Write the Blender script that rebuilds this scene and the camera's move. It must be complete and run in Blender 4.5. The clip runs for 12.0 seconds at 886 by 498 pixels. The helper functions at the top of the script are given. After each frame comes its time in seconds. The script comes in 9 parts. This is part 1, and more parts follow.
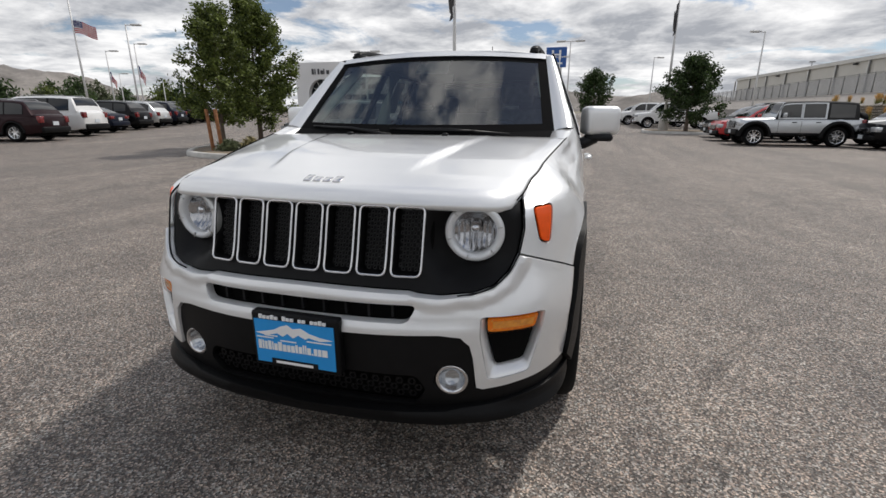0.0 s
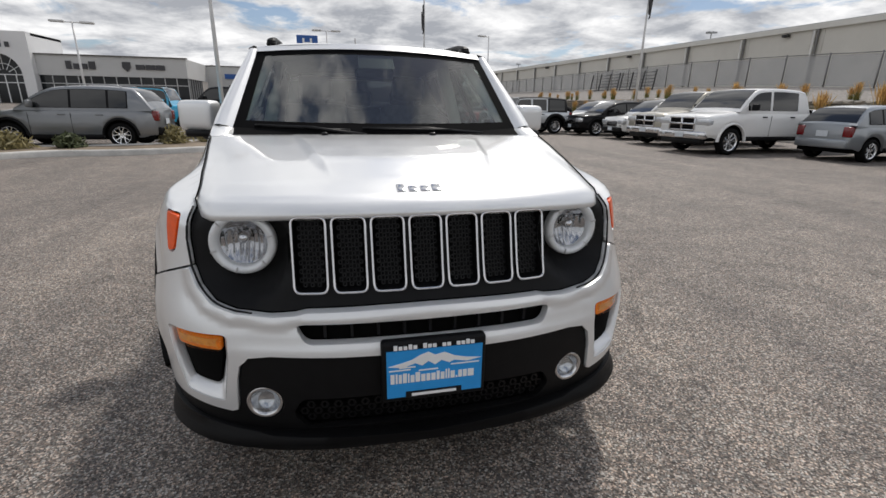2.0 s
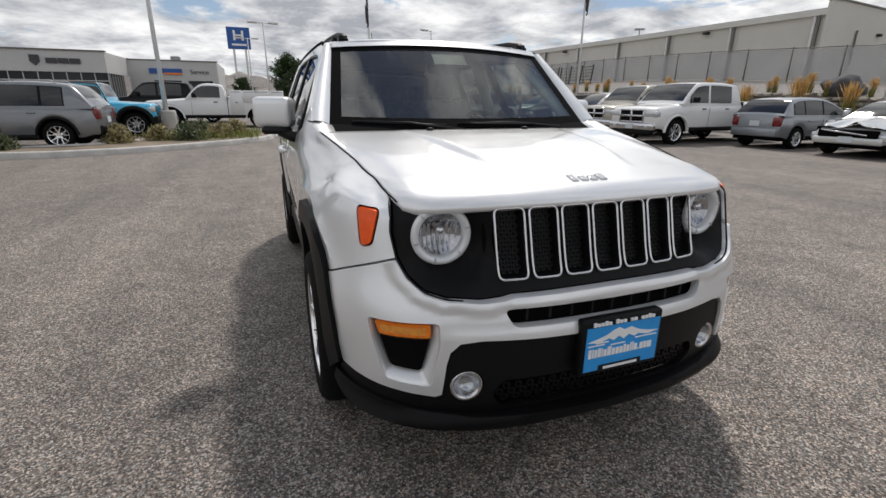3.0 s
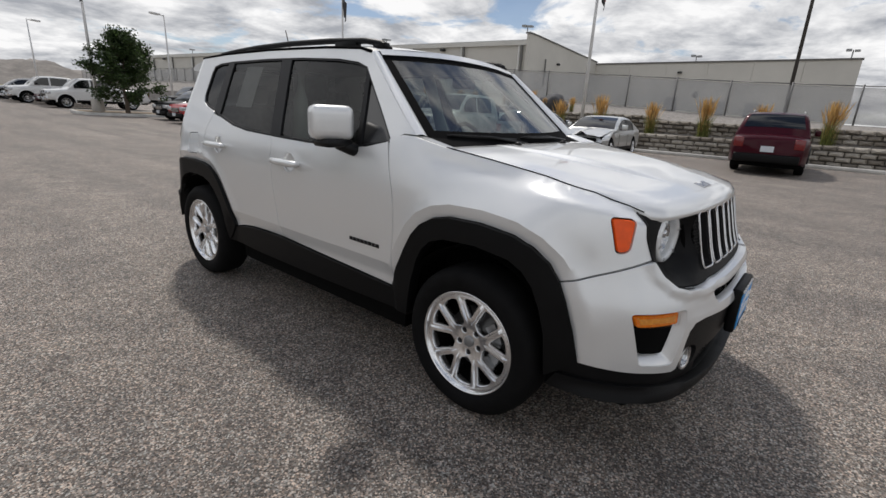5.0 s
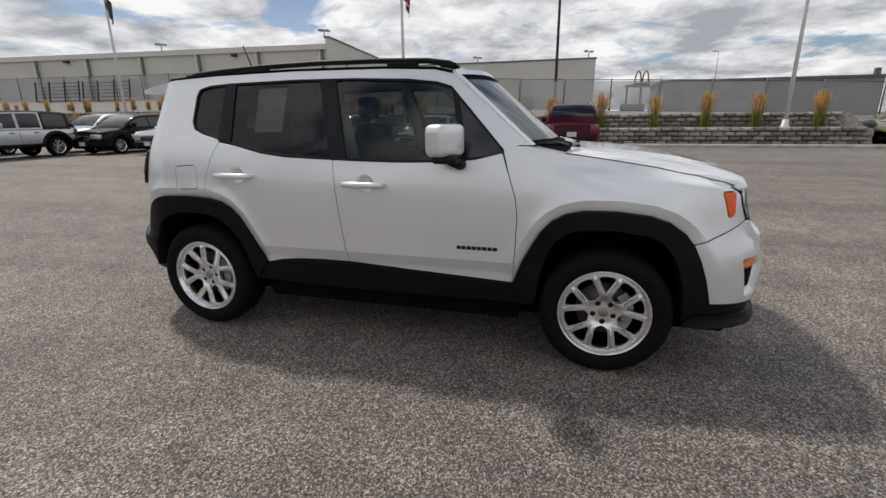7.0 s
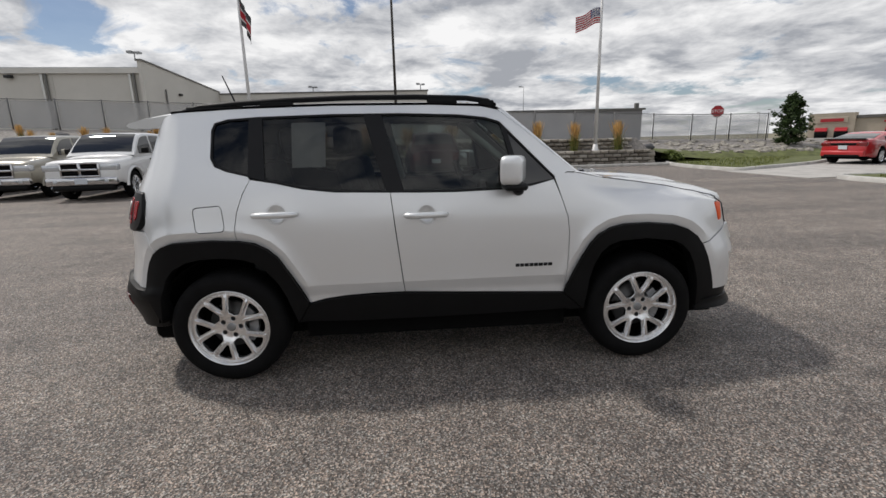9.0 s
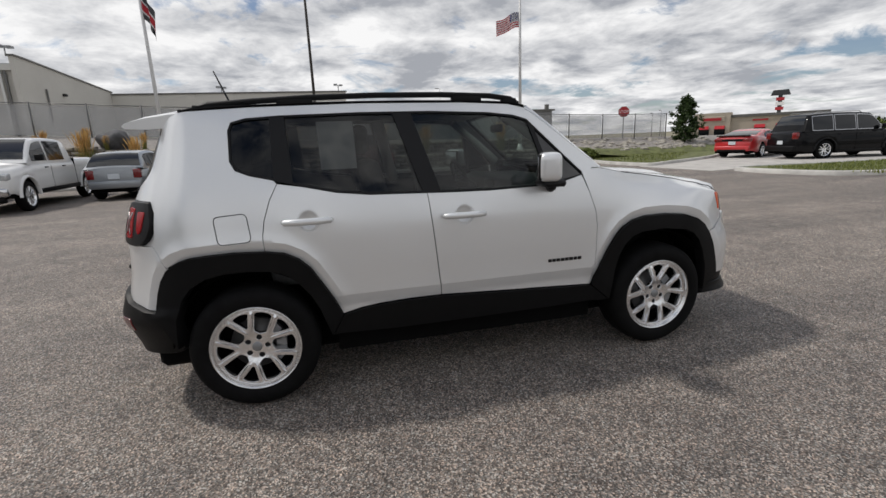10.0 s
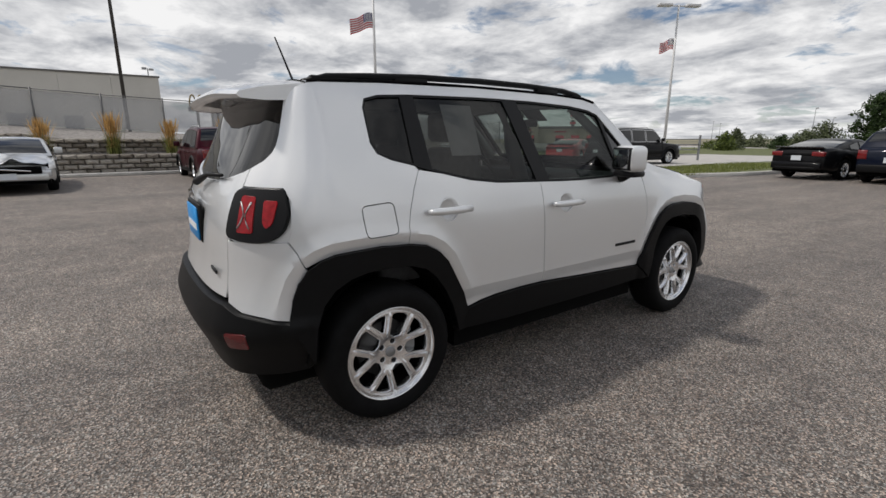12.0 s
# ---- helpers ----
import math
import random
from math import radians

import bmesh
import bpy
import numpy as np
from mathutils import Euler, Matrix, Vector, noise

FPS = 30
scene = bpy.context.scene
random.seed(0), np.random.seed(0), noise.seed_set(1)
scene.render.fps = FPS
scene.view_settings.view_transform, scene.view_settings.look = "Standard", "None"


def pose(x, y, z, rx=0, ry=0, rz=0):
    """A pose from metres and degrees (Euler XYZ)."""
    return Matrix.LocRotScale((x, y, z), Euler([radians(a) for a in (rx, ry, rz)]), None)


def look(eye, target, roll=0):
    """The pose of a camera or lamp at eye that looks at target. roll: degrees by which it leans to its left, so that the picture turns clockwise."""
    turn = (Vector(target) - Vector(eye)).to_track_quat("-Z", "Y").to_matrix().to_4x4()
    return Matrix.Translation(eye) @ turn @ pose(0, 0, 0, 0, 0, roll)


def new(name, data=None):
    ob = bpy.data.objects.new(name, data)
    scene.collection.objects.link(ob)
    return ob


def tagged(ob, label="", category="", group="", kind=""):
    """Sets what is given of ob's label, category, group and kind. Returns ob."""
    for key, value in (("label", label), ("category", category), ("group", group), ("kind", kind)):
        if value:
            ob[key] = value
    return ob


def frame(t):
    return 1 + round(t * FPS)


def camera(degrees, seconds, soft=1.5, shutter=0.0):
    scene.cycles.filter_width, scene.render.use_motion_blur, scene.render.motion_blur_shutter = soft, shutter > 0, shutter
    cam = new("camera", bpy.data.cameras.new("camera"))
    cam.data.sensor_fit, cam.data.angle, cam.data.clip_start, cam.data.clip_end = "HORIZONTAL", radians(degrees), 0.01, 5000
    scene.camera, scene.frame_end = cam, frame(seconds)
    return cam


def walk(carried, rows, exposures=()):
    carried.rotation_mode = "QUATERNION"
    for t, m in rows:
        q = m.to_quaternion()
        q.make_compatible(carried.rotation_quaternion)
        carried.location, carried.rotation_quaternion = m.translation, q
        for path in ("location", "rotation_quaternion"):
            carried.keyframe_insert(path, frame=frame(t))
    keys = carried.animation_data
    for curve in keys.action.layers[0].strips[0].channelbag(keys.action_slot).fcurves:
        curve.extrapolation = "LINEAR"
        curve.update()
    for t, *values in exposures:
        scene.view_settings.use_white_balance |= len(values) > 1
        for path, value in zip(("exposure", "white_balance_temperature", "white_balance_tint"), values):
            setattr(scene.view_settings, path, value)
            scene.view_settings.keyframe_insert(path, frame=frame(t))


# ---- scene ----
cam = camera(87.5, 12.0)
PATH = [
    (0, (0.85, -3.403, 1.294), (0.337, -1.554, 0.732), 0.1),
    (0.5, (0.622, -3.399, 1.287), (0.306, -1.51, 0.711), -0.8),
    (1, (0.36, -3.409, 1.317), (0.291, -1.494, 0.743), -0.2),
    (1.5, (0.071, -3.462, 1.327), (0.281, -1.562, 0.74), 1.1),
    (2, (-0.27, -3.407, 1.329), (0.174, -1.549, 0.736), 0.9),
    (2.5, (-0.609, -3.365, 1.333), (-0.056, -1.54, 0.729), 0.3),
    (3, (-1.05, -3.27, 1.324), (-0.376, -1.489, 0.713), 0.5),
    (3.2, (-1.199, -3.181, 1.315), (-0.469, -1.42, 0.711), 0.8),
    (4.8, (-2.316, -2.464, 1.349), (-0.91, -1.17, 0.762), 2.8),
    (5, (-2.439, -2.364, 1.341), (-0.951, -1.157, 0.766), 3.0),
    (5.5, (-2.729, -2.09, 1.346), (-1.098, -1.085, 0.77), 2.2),
    (6, (-2.947, -1.71, 1.355), (-1.219, -0.88, 0.786), 1.2),
    (6.5, (-3.158, -1.4, 1.36), (-1.368, -0.704, 0.802), 0.4),
    (7, (-3.343, -1.096, 1.372), (-1.495, -0.564, 0.823), -0.7),
    (7.2, (-3.382, -0.967, 1.379), (-1.51, -0.503, 0.853), -0.7),
    (8.8, (-3.634, 0.012, 1.422), (-1.684, -0.027, 0.977), -2.0),
    (9, (-3.638, 0.159, 1.421), (-1.694, 0.027, 0.97), -1.5),
    (9.5, (-3.592, 0.462, 1.425), (-1.676, 0.124, 0.963), -1.8),
    (10, (-3.472, 0.831, 1.425), (-1.581, 0.367, 0.969), -2.3),
    (10.5, (-3.359, 1.218, 1.42), (-1.479, 0.712, 0.963), -2.6),
    (11, (-3.126, 1.597, 1.398), (-1.283, 0.967, 0.943), -2.0),
    (11.5, (-2.965, 1.935, 1.386), (-1.209, 1.094, 0.929), -1.1),
    (12, (-2.783, 2.286, 1.379), (-1.187, 1.173, 0.916), -0.0),
]
EXPO, KELVIN, TINT = 0.055, 6500, 11
walk(cam, [(t, look(eye, target, roll)) for t, eye, target, roll in PATH], [(0.0, EXPO + 0.05, KELVIN, TINT), (3.0, EXPO + 0.06, KELVIN, TINT), (4.8, EXPO + 0.0, KELVIN, TINT), (6.0, EXPO - 0.02, KELVIN, TINT), (9.0, EXPO - 0.06, KELVIN, TINT), (11.0, EXPO - 0.02, KELVIN, TINT), (12.0, EXPO - 0.10, KELVIN, TINT)])

# ---- world and sun ----
SUN_TO = Vector((0.50, 0.75, 1.25)).normalized()
world = bpy.data.worlds.new("sky")
scene.world = world
world.use_nodes = True
wn = world.node_tree.nodes
wl = world.node_tree.links
wn.clear()


def wnode(kind, **kw):
    n = wn.new(kind)
    for k, v in kw.items():
        n.inputs[k].default_value = v
    return n


w_out = wn.new("ShaderNodeOutputWorld")
w_bg = wn.new("ShaderNodeBackground")
w_bg.inputs["Strength"].default_value = 0.075
w_sky = wn.new("ShaderNodeTexSky")
w_sky.sky_type = "NISHITA"
w_sky.sun_disc = False
w_sky.sun_elevation = math.asin(SUN_TO.z)
w_sky.sun_rotation = math.atan2(SUN_TO.x, SUN_TO.y)
w_sky.altitude = 1350
w_sky.dust_density = 1.5
w_co = wn.new("ShaderNodeTexCoord")
w_sep = wn.new("ShaderNodeSeparateXYZ")
wl.new(w_co.outputs["Generated"], w_sep.inputs[0])
w_up = wn.new("ShaderNodeMath")
w_up.operation = "MAXIMUM"
w_up.inputs[1].default_value = 0.0
wl.new(w_sep.outputs["Z"], w_up.inputs[0])
w_add = wn.new("ShaderNodeMath")
w_add.operation = "MULTIPLY_ADD"
w_add.inputs[1].default_value = 0.90
w_add.inputs[2].default_value = 0.15
w_cap = wn.new("ShaderNodeMath")
w_cap.operation = "MINIMUM"
w_cap.inputs[1].default_value = 0.27
wl.new(w_up.outputs[0], w_cap.inputs[0])
wl.new(w_cap.outputs[0], w_add.inputs[0])
w_dx = wn.new("ShaderNodeMath")
w_dx.operation = "DIVIDE"
wl.new(w_sep.outputs["X"], w_dx.inputs[0])
wl.new(w_add.outputs[0], w_dx.inputs[1])
w_dy = wn.new("ShaderNodeMath")
w_dy.operation = "DIVIDE"
wl.new(w_sep.outputs["Y"], w_dy.inputs[0])
wl.new(w_add.outputs[0], w_dy.inputs[1])
w_com = wn.new("ShaderNodeCombineXYZ")
wl.new(w_dx.outputs[0], w_com.inputs[0])
wl.new(w_dy.outputs[0], w_com.inputs[1])
w_com.inputs[2].default_value = 38.7
w_n1 = wnode("ShaderNodeTexNoise", Scale=1.45, Detail=11.0, Roughness=0.62, Distortion=0.35)
wl.new(w_com.outputs[0], w_n1.inputs["Vector"])
w_r1 = wn.new("ShaderNodeValToRGB")
w_r1.color_ramp.elements[0].color = (0.06, 0.06, 0.06, 1)
w_r1.color_ramp.elements[0].position = 0.365
w_r1.color_ramp.elements[1].position = 0.455
w_open = wn.new("ShaderNodeMapRange")
w_open.inputs["From Min"].default_value = 0.35
w_open.inputs["From Max"].default_value = 0.85
w_open.inputs["To Max"].default_value = -0.11
wl.new(w_sep.outputs["Z"], w_open.inputs["Value"])
w_cov = wn.new("ShaderNodeMath")
wl.new(w_n1.outputs["Fac"], w_cov.inputs[0])
wl.new(w_open.outputs[0], w_cov.inputs[1])
wl.new(w_cov.outputs[0], w_r1.inputs[0])
w_n2 = wnode("ShaderNodeTexNoise", Scale=2.1, Detail=11.0, Roughness=0.60, Distortion=0.2)
wl.new(w_com.outputs[0], w_n2.inputs["Vector"])
w_r2 = wn.new("ShaderNodeValToRGB")
w_r2.color_ramp.elements[0].position = 0.36
w_r2.color_ramp.elements[0].color = (4.9, 5.15, 5.6, 1)
w_r2.color_ramp.elements[1].position = 0.63
w_r2.color_ramp.elements[1].color = (12.4, 12.45, 12.4, 1)
wl.new(w_n2.outputs["Fac"], w_r2.inputs[0])
w_mix = wn.new("ShaderNodeMix")
w_mix.data_type = "RGBA"
wl.new(w_sky.outputs[0], w_mix.inputs["A"])
wl.new(w_r2.outputs[0], w_mix.inputs["B"])
w_low = wn.new("ShaderNodeMapRange")
w_low.inputs["From Min"].default_value = 0.06
w_low.inputs["From Max"].default_value = 0.0
wl.new(w_sep.outputs["Z"], w_low.inputs["Value"])
w_fac = wn.new("ShaderNodeMath")
w_fac.operation = "MAXIMUM"
wl.new(w_r1.outputs[0], w_fac.inputs[0])
wl.new(w_low.outputs[0], w_fac.inputs[1])
wl.new(w_fac.outputs[0], w_mix.inputs["Factor"])
# thin cloud is brighter towards the zenith
w_zen = wn.new("ShaderNodeMapRange")
w_zen.inputs["From Min"].default_value = 0.25
w_zen.inputs["From Max"].default_value = 0.75
w_zen.inputs["To Min"].default_value = 1.0
w_zen.inputs["To Max"].default_value = 1.28
wl.new(w_sep.outputs["Z"], w_zen.inputs["Value"])
w_mul = wn.new("ShaderNodeVectorMath")
w_mul.operation = "SCALE"
wl.new(w_mix.outputs["Result"], w_mul.inputs[0])
wl.new(w_zen.outputs[0], w_mul.inputs["Scale"])
wl.new(w_mul.outputs[0], w_bg.inputs["Color"])
wl.new(w_bg.outputs[0], w_out.inputs[0])

sun_data = bpy.data.lights.new("sun", "SUN")
sun_data.energy = 2.25
sun_data.angle = radians(4.5)
sun_data.color = (1.0, 0.95, 0.88)
sun = new("sun", sun_data)
sun.matrix_basis = look(SUN_TO * 50, (0, 0, 0))

# ---- materials ----


def material(name):
    m = bpy.data.materials.new(name)
    m.use_nodes = True
    nt = m.node_tree
    return m, nt.nodes, nt.links, nt.nodes["Principled BSDF"]


def coords(nodes, links, scale=1.0):
    co = nodes.new("ShaderNodeTexCoord")
    mp = nodes.new("ShaderNodeMapping")
    mp.inputs["Scale"].default_value = (scale,) * 3 if isinstance(scale, (int, float)) else scale
    links.new(co.outputs["Object"], mp.inputs[0])
    return mp.outputs[0]


def noise_tex(nodes, links, vec, scale, detail=4.0, rough=0.55):
    n = nodes.new("ShaderNodeTexNoise")
    n.inputs["Scale"].default_value = scale
    n.inputs["Detail"].default_value = detail
    n.inputs["Roughness"].default_value = rough
    links.new(vec, n.inputs["Vector"])
    return n.outputs["Fac"]


def ramp(nodes, links, fac, stops):
    r = nodes.new("ShaderNodeValToRGB")
    cr = r.color_ramp
    while len(cr.elements) < len(stops):
        cr.elements.new(0.5)
    for e, (p, c) in zip(cr.elements, stops):
        e.position = p
        e.color = (*c, 1) if len(c) == 3 else c
    links.new(fac, r.inputs[0])
    return r.outputs[0]


def mixc(nodes, links, fac, a, b, blend="MIX"):
    m = nodes.new("ShaderNodeMix")
    m.data_type = "RGBA"
    m.blend_type = blend
    for val, key in ((fac, "Factor"), (a, "A"), (b, "B")):
        if isinstance(val, (int, float)):
            m.inputs[key].default_value = val
        elif isinstance(val, tuple):
            m.inputs[key].default_value = (*val, 1)
        else:
            links.new(val, m.inputs[key])
    return m.outputs["Result"]


def bump(nodes, links, height, bsdf, strength=0.3, dist=0.01):
    b = nodes.new("ShaderNodeBump")
    b.inputs["Strength"].default_value = strength
    b.inputs["Distance"].default_value = dist
    links.new(height, b.inputs["Height"])
    links.new(b.outputs[0], bsdf.inputs["Normal"])


def plain(name, color, rough=0.6, metal=0.0, var=0.18, scale=9.0, bump_s=0.0, bump_scale=60.0, coat=0.0, spec=0.5):
    """A surface of one colour with a broad and a fine variation and a fine relief."""
    m, nodes, links, b = material(name)
    v = coords(nodes, links)
    f1 = noise_tex(nodes, links, v, scale, 5.0)
    f2 = noise_tex(nodes, links, v, scale * 9, 3.0)
    lo = tuple(c * (1 - var) for c in color)
    hi = tuple(min(1, c * (1 + var)) for c in color)
    c1 = ramp(nodes, links, f1, [(0.3, lo), (0.7, hi)])
    c2 = ramp(nodes, links, f2, [(0.3, (1 - var * 0.5,) * 3), (0.7, (1, 1, 1))])
    links.new(mixc(nodes, links, 1.0, c1, c2, "MULTIPLY"), b.inputs["Base Color"])
    b.inputs["Roughness"].default_value = rough
    b.inputs["Metallic"].default_value = metal
    b.inputs["Coat Weight"].default_value = coat
    b.inputs["Coat Roughness"].default_value = 0.04
    b.inputs["Specular IOR Level"].default_value = spec
    if bump_s:
        bump(nodes, links, noise_tex(nodes, links, v, bump_scale, 3.0), b, bump_s, 0.004)
    return m


def paint(name, color, metal=0.0, rough=0.35, flake=0.06, coat=1.0):
    """Car paint: a pigment or flake coat under clear lacquer, with a little dust."""
    m, nodes, links, b = material(name)
    v = coords(nodes, links)
    f = noise_tex(nodes, links, v, 900.0, 1.0)
    d = noise_tex(nodes, links, v, 3.0, 5.0)
    c1 = ramp(nodes, links, f, [(0.3, tuple(c * (1 - flake) for c in color)), (0.7, tuple(min(1, c * (1 + flake)) for c in color))])
    links.new(c1, b.inputs["Base Color"])
    b.inputs["Metallic"].default_value = metal
    r = ramp(nodes, links, d, [(0.35, (rough * 0.85,) * 3), (0.75, (rough * 1.25,) * 3)])
    links.new(r, b.inputs["Roughness"])
    b.inputs["Coat Weight"].default_value = coat
    b.inputs["Specular IOR Level"].default_value = 0.5 if max(color) >= 0.06 else 0.05
    cr = ramp(nodes, links, d, [(0.3, (0.012,) * 3), (0.8, (0.05,) * 3)])
    links.new(cr, b.inputs["Coat Roughness"])
    return m


def glass(name, tint, rough=0.0, ior=1.5):
    """A thin tinted pane: what is behind shows through the tint, with a Fresnel gloss over it."""
    m = bpy.data.materials.new(name)
    m.use_nodes = True
    nodes, links = m.node_tree.nodes, m.node_tree.links
    nodes.clear()
    out = nodes.new("ShaderNodeOutputMaterial")
    tr = nodes.new("ShaderNodeBsdfTransparent")
    tr.inputs[0].default_value = (*tint, 1)
    gl = nodes.new("ShaderNodeBsdfGlossy")
    gl.inputs["Roughness"].default_value = rough
    f0 = ((ior - 1) / (ior + 1)) ** 2
    lw = nodes.new("ShaderNodeLayerWeight")
    lw.inputs["Blend"].default_value = 0.5
    pw = nodes.new("ShaderNodeMath")
    pw.operation = "POWER"
    pw.inputs[1].default_value = 5.0
    links.new(lw.outputs["Facing"], pw.inputs[0])
    fr = nodes.new("ShaderNodeMath")
    fr.operation = "MULTIPLY_ADD"
    fr.inputs[1].default_value = 1.0 - f0
    fr.inputs[2].default_value = f0
    links.new(pw.outputs[0], fr.inputs[0])
    mx = nodes.new("ShaderNodeMixShader")
    links.new(fr.outputs[0], mx.inputs[0])
    links.new(tr.outputs[0], mx.inputs[1])
    links.new(gl.outputs[0], mx.inputs[2])
    links.new(mx.outputs[0], out.inputs[0])
    return m


def asphalt_material():
    """Worn chip-seal asphalt: pale and dark aggregate, patches, faint tyre-dust streaks and oil spots."""
    m, nodes, links, b = material("asphalt")
    v = coords(nodes, links)
    vo = nodes.new("ShaderNodeTexVoronoi")
    vo.inputs["Scale"].default_value = 140.0
    links.new(v, vo.inputs["Vector"])
    sep = nodes.new("ShaderNodeSeparateColor")
    links.new(vo.outputs["Color"], sep.inputs[0])
    chips = ramp(nodes, links, sep.outputs[0], [(0.0, (0.030, 0.028, 0.027)), (0.35, (0.108, 0.101, 0.096)), (0.72, (0.225, 0.212, 0.202)), (1.0, (0.53, 0.505, 0.48))])
    fine = ramp(nodes, links, noise_tex(nodes, links, v, 160.0, 2.0), [(0.3, (0.72,) * 3), (0.7, (1.12,) * 3)])
    broad = ramp(nodes, links, noise_tex(nodes, links, v, 0.35, 6.0, 0.6), [(0.3, (0.84,) * 3), (0.7, (1.1, 1.09, 1.07))])
    mid = ramp(nodes, links, noise_tex(nodes, links, v, 2.6, 5.0, 0.65), [(0.28, (0.76, 0.76, 0.77)), (0.62, (1.12, 1.11, 1.09))])
    st = coords(nodes, links, (0.9, 0.08, 1.0))
    streak = ramp(nodes, links, noise_tex(nodes, links, st, 1.1, 5.0, 0.6), [(0.35, (0.78, 0.78, 0.79)), (0.65, (1.13, 1.12, 1.10))])
    clumps = ramp(nodes, links, noise_tex(nodes, links, v, 13.0, 3.0, 0.7), [(0.3, (0.80,) * 3), (0.7, (1.16,) * 3)])
    spots = ramp(nodes, links, noise_tex(nodes, links, v, 1.3, 2.0, 0.4), [(0.76, (1, 1, 1)), (0.84, (0.84,) * 3)])
    c = mixc(nodes, links, 1.0, mixc(nodes, links, 1.0, chips, (1.145, 1.065, 1.0), "MULTIPLY"), fine, "MULTIPLY")
    wob = nodes.new("ShaderNodeTexNoise")
    wob.inputs["Scale"].default_value = 1.1
    wob.inputs["Detail"].default_value = 4.0
    links.new(v, wob.inputs["Vector"])
    bent = nodes.new("ShaderNodeVectorMath")
    bent.operation = "MULTIPLY_ADD"
    bent.inputs[1].default_value = (1.2, 1.2, 0)
    links.new(wob.outputs["Color"], bent.inputs[0])
    links.new(v, bent.inputs[2])
    ed = nodes.new("ShaderNodeTexVoronoi")
    ed.feature = "DISTANCE_TO_EDGE"
    ed.inputs["Scale"].default_value = 0.30
    links.new(bent.outputs[0], ed.inputs["Vector"])
    line = ramp(nodes, links, ed.outputs["Distance"], [(0.0015, (0.66,) * 3), (0.0045, (1, 1, 1))])
    where = ramp(nodes, links, noise_tex(nodes, links, v, 0.22, 3.0), [(0.46, (1, 1, 1)), (0.54, (0, 0, 0))])
    crack = nodes.new("ShaderNodeMix")
    crack.data_type, crack.blend_type = "RGBA", "LIGHTEN"
    crack.inputs["Factor"].default_value = 1.0
    links.new(line, crack.inputs["A"])
    links.new(where, crack.inputs["B"])
    crack = crack.outputs["Result"]
    hue = ramp(nodes, links, sep.outputs[1], [(0.15, (1.09, 0.985, 0.92)), (0.85, (0.91, 1.015, 1.08))])
    for k in (hue, broad, mid, clumps, streak, spots, crack):
        c = mixc(nodes, links, 1.0, c, k, "MULTIPLY")
    links.new(c, b.inputs["Base Color"])
    b.inputs["Roughness"].default_value = 0.72
    b.inputs["Specular IOR Level"].default_value = 0.42
    bump(nodes, links, vo.outputs["Distance"], b, 0.55, 0.006)
    return m


def foliage(name, dark, light):
    m, nodes, links, b = material(name)
    g = nodes.new("ShaderNodeNewGeometry")
    c = ramp(nodes, links, g.outputs["Random Per Island"], [(0.0, dark), (0.6, light), (1.0, tuple(min(1, k * 1.45) for k in light))])
    links.new(c, b.inputs["Base Color"])
    b.inputs["Roughness"].default_value = 0.55
    b.inputs["Specular IOR Level"].default_value = 0.3
    tr = nodes.new("ShaderNodeBsdfTranslucent")
    links.new(c, tr.inputs[0])
    mx = nodes.new("ShaderNodeMixShader")
    mx.inputs[0].default_value = 0.3
    links.new(b.outputs[0], mx.inputs[1])
    links.new(tr.outputs[0], mx.inputs[2])
    links.new(mx.outputs[0], nodes["Material Output"].inputs[0])
    return m


def block_material():
    """Split-faced concrete blocks, each of its own grey-brown."""
    m, nodes, links, b = material("split_face_block")
    v = coords(nodes, links)
    o = nodes.new("ShaderNodeObjectInfo")
    c1 = ramp(nodes, links, o.outputs["Random"], [(0.0, (0.17, 0.148, 0.12)), (0.5, (0.30, 0.27, 0.228)), (1.0, (0.46, 0.425, 0.37))])
    c2 = ramp(nodes, links, noise_tex(nodes, links, v, 14.0, 6.0, 0.7), [(0.3, (0.7,) * 3), (0.7, (1.15,) * 3)])
    links.new(mixc(nodes, links, 1.0, c1, c2, "MULTIPLY"), b.inputs["Base Color"])
    b.inputs["Roughness"].default_value = 0.95
    bump(nodes, links, noise_tex(nodes, links, v, 22.0, 6.0, 0.75), b, 0.9, 0.03)
    return m


M = {}
M["asphalt"] = asphalt_material()
M["block"] = block_material()
M["concrete"] = plain("concrete", (0.46, 0.44, 0.41), 0.9, var=0.16, scale=1.7, bump_s=0.3)
M["kerb"] = plain("kerb_concrete", (0.52, 0.505, 0.475), 0.9, var=0.22, scale=2.3, bump_s=0.4)
M["soil"] = plain("soil", (0.22, 0.175, 0.125), 0.95, var=0.35, scale=2.0, bump_s=0.8, bump_scale=25)
M["gravel"] = plain("pale_gravel", (0.27, 0.25, 0.23), 0.95, var=0.4, scale=7.0, bump_s=1.0, bump_scale=18)
M["lawn"] = plain("lawn_ground", (0.12, 0.135, 0.045), 0.9, var=0.4, scale=2.5, bump_s=0.6, bump_scale=60)
M["far_ground"] = plain("dry_plain", (0.22, 0.20, 0.13), 0.95, var=0.35, scale=0.02)
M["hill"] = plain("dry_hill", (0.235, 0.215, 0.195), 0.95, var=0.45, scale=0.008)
M["warehouse"] = plain("tan_concrete_panel", (0.585, 0.565, 0.515), 0.85, var=0.06, scale=0.25, bump_s=0.1)
M["warehouse_trim"] = plain("tan_trim", (0.64, 0.625, 0.58), 0.7, var=0.06, scale=0.3)
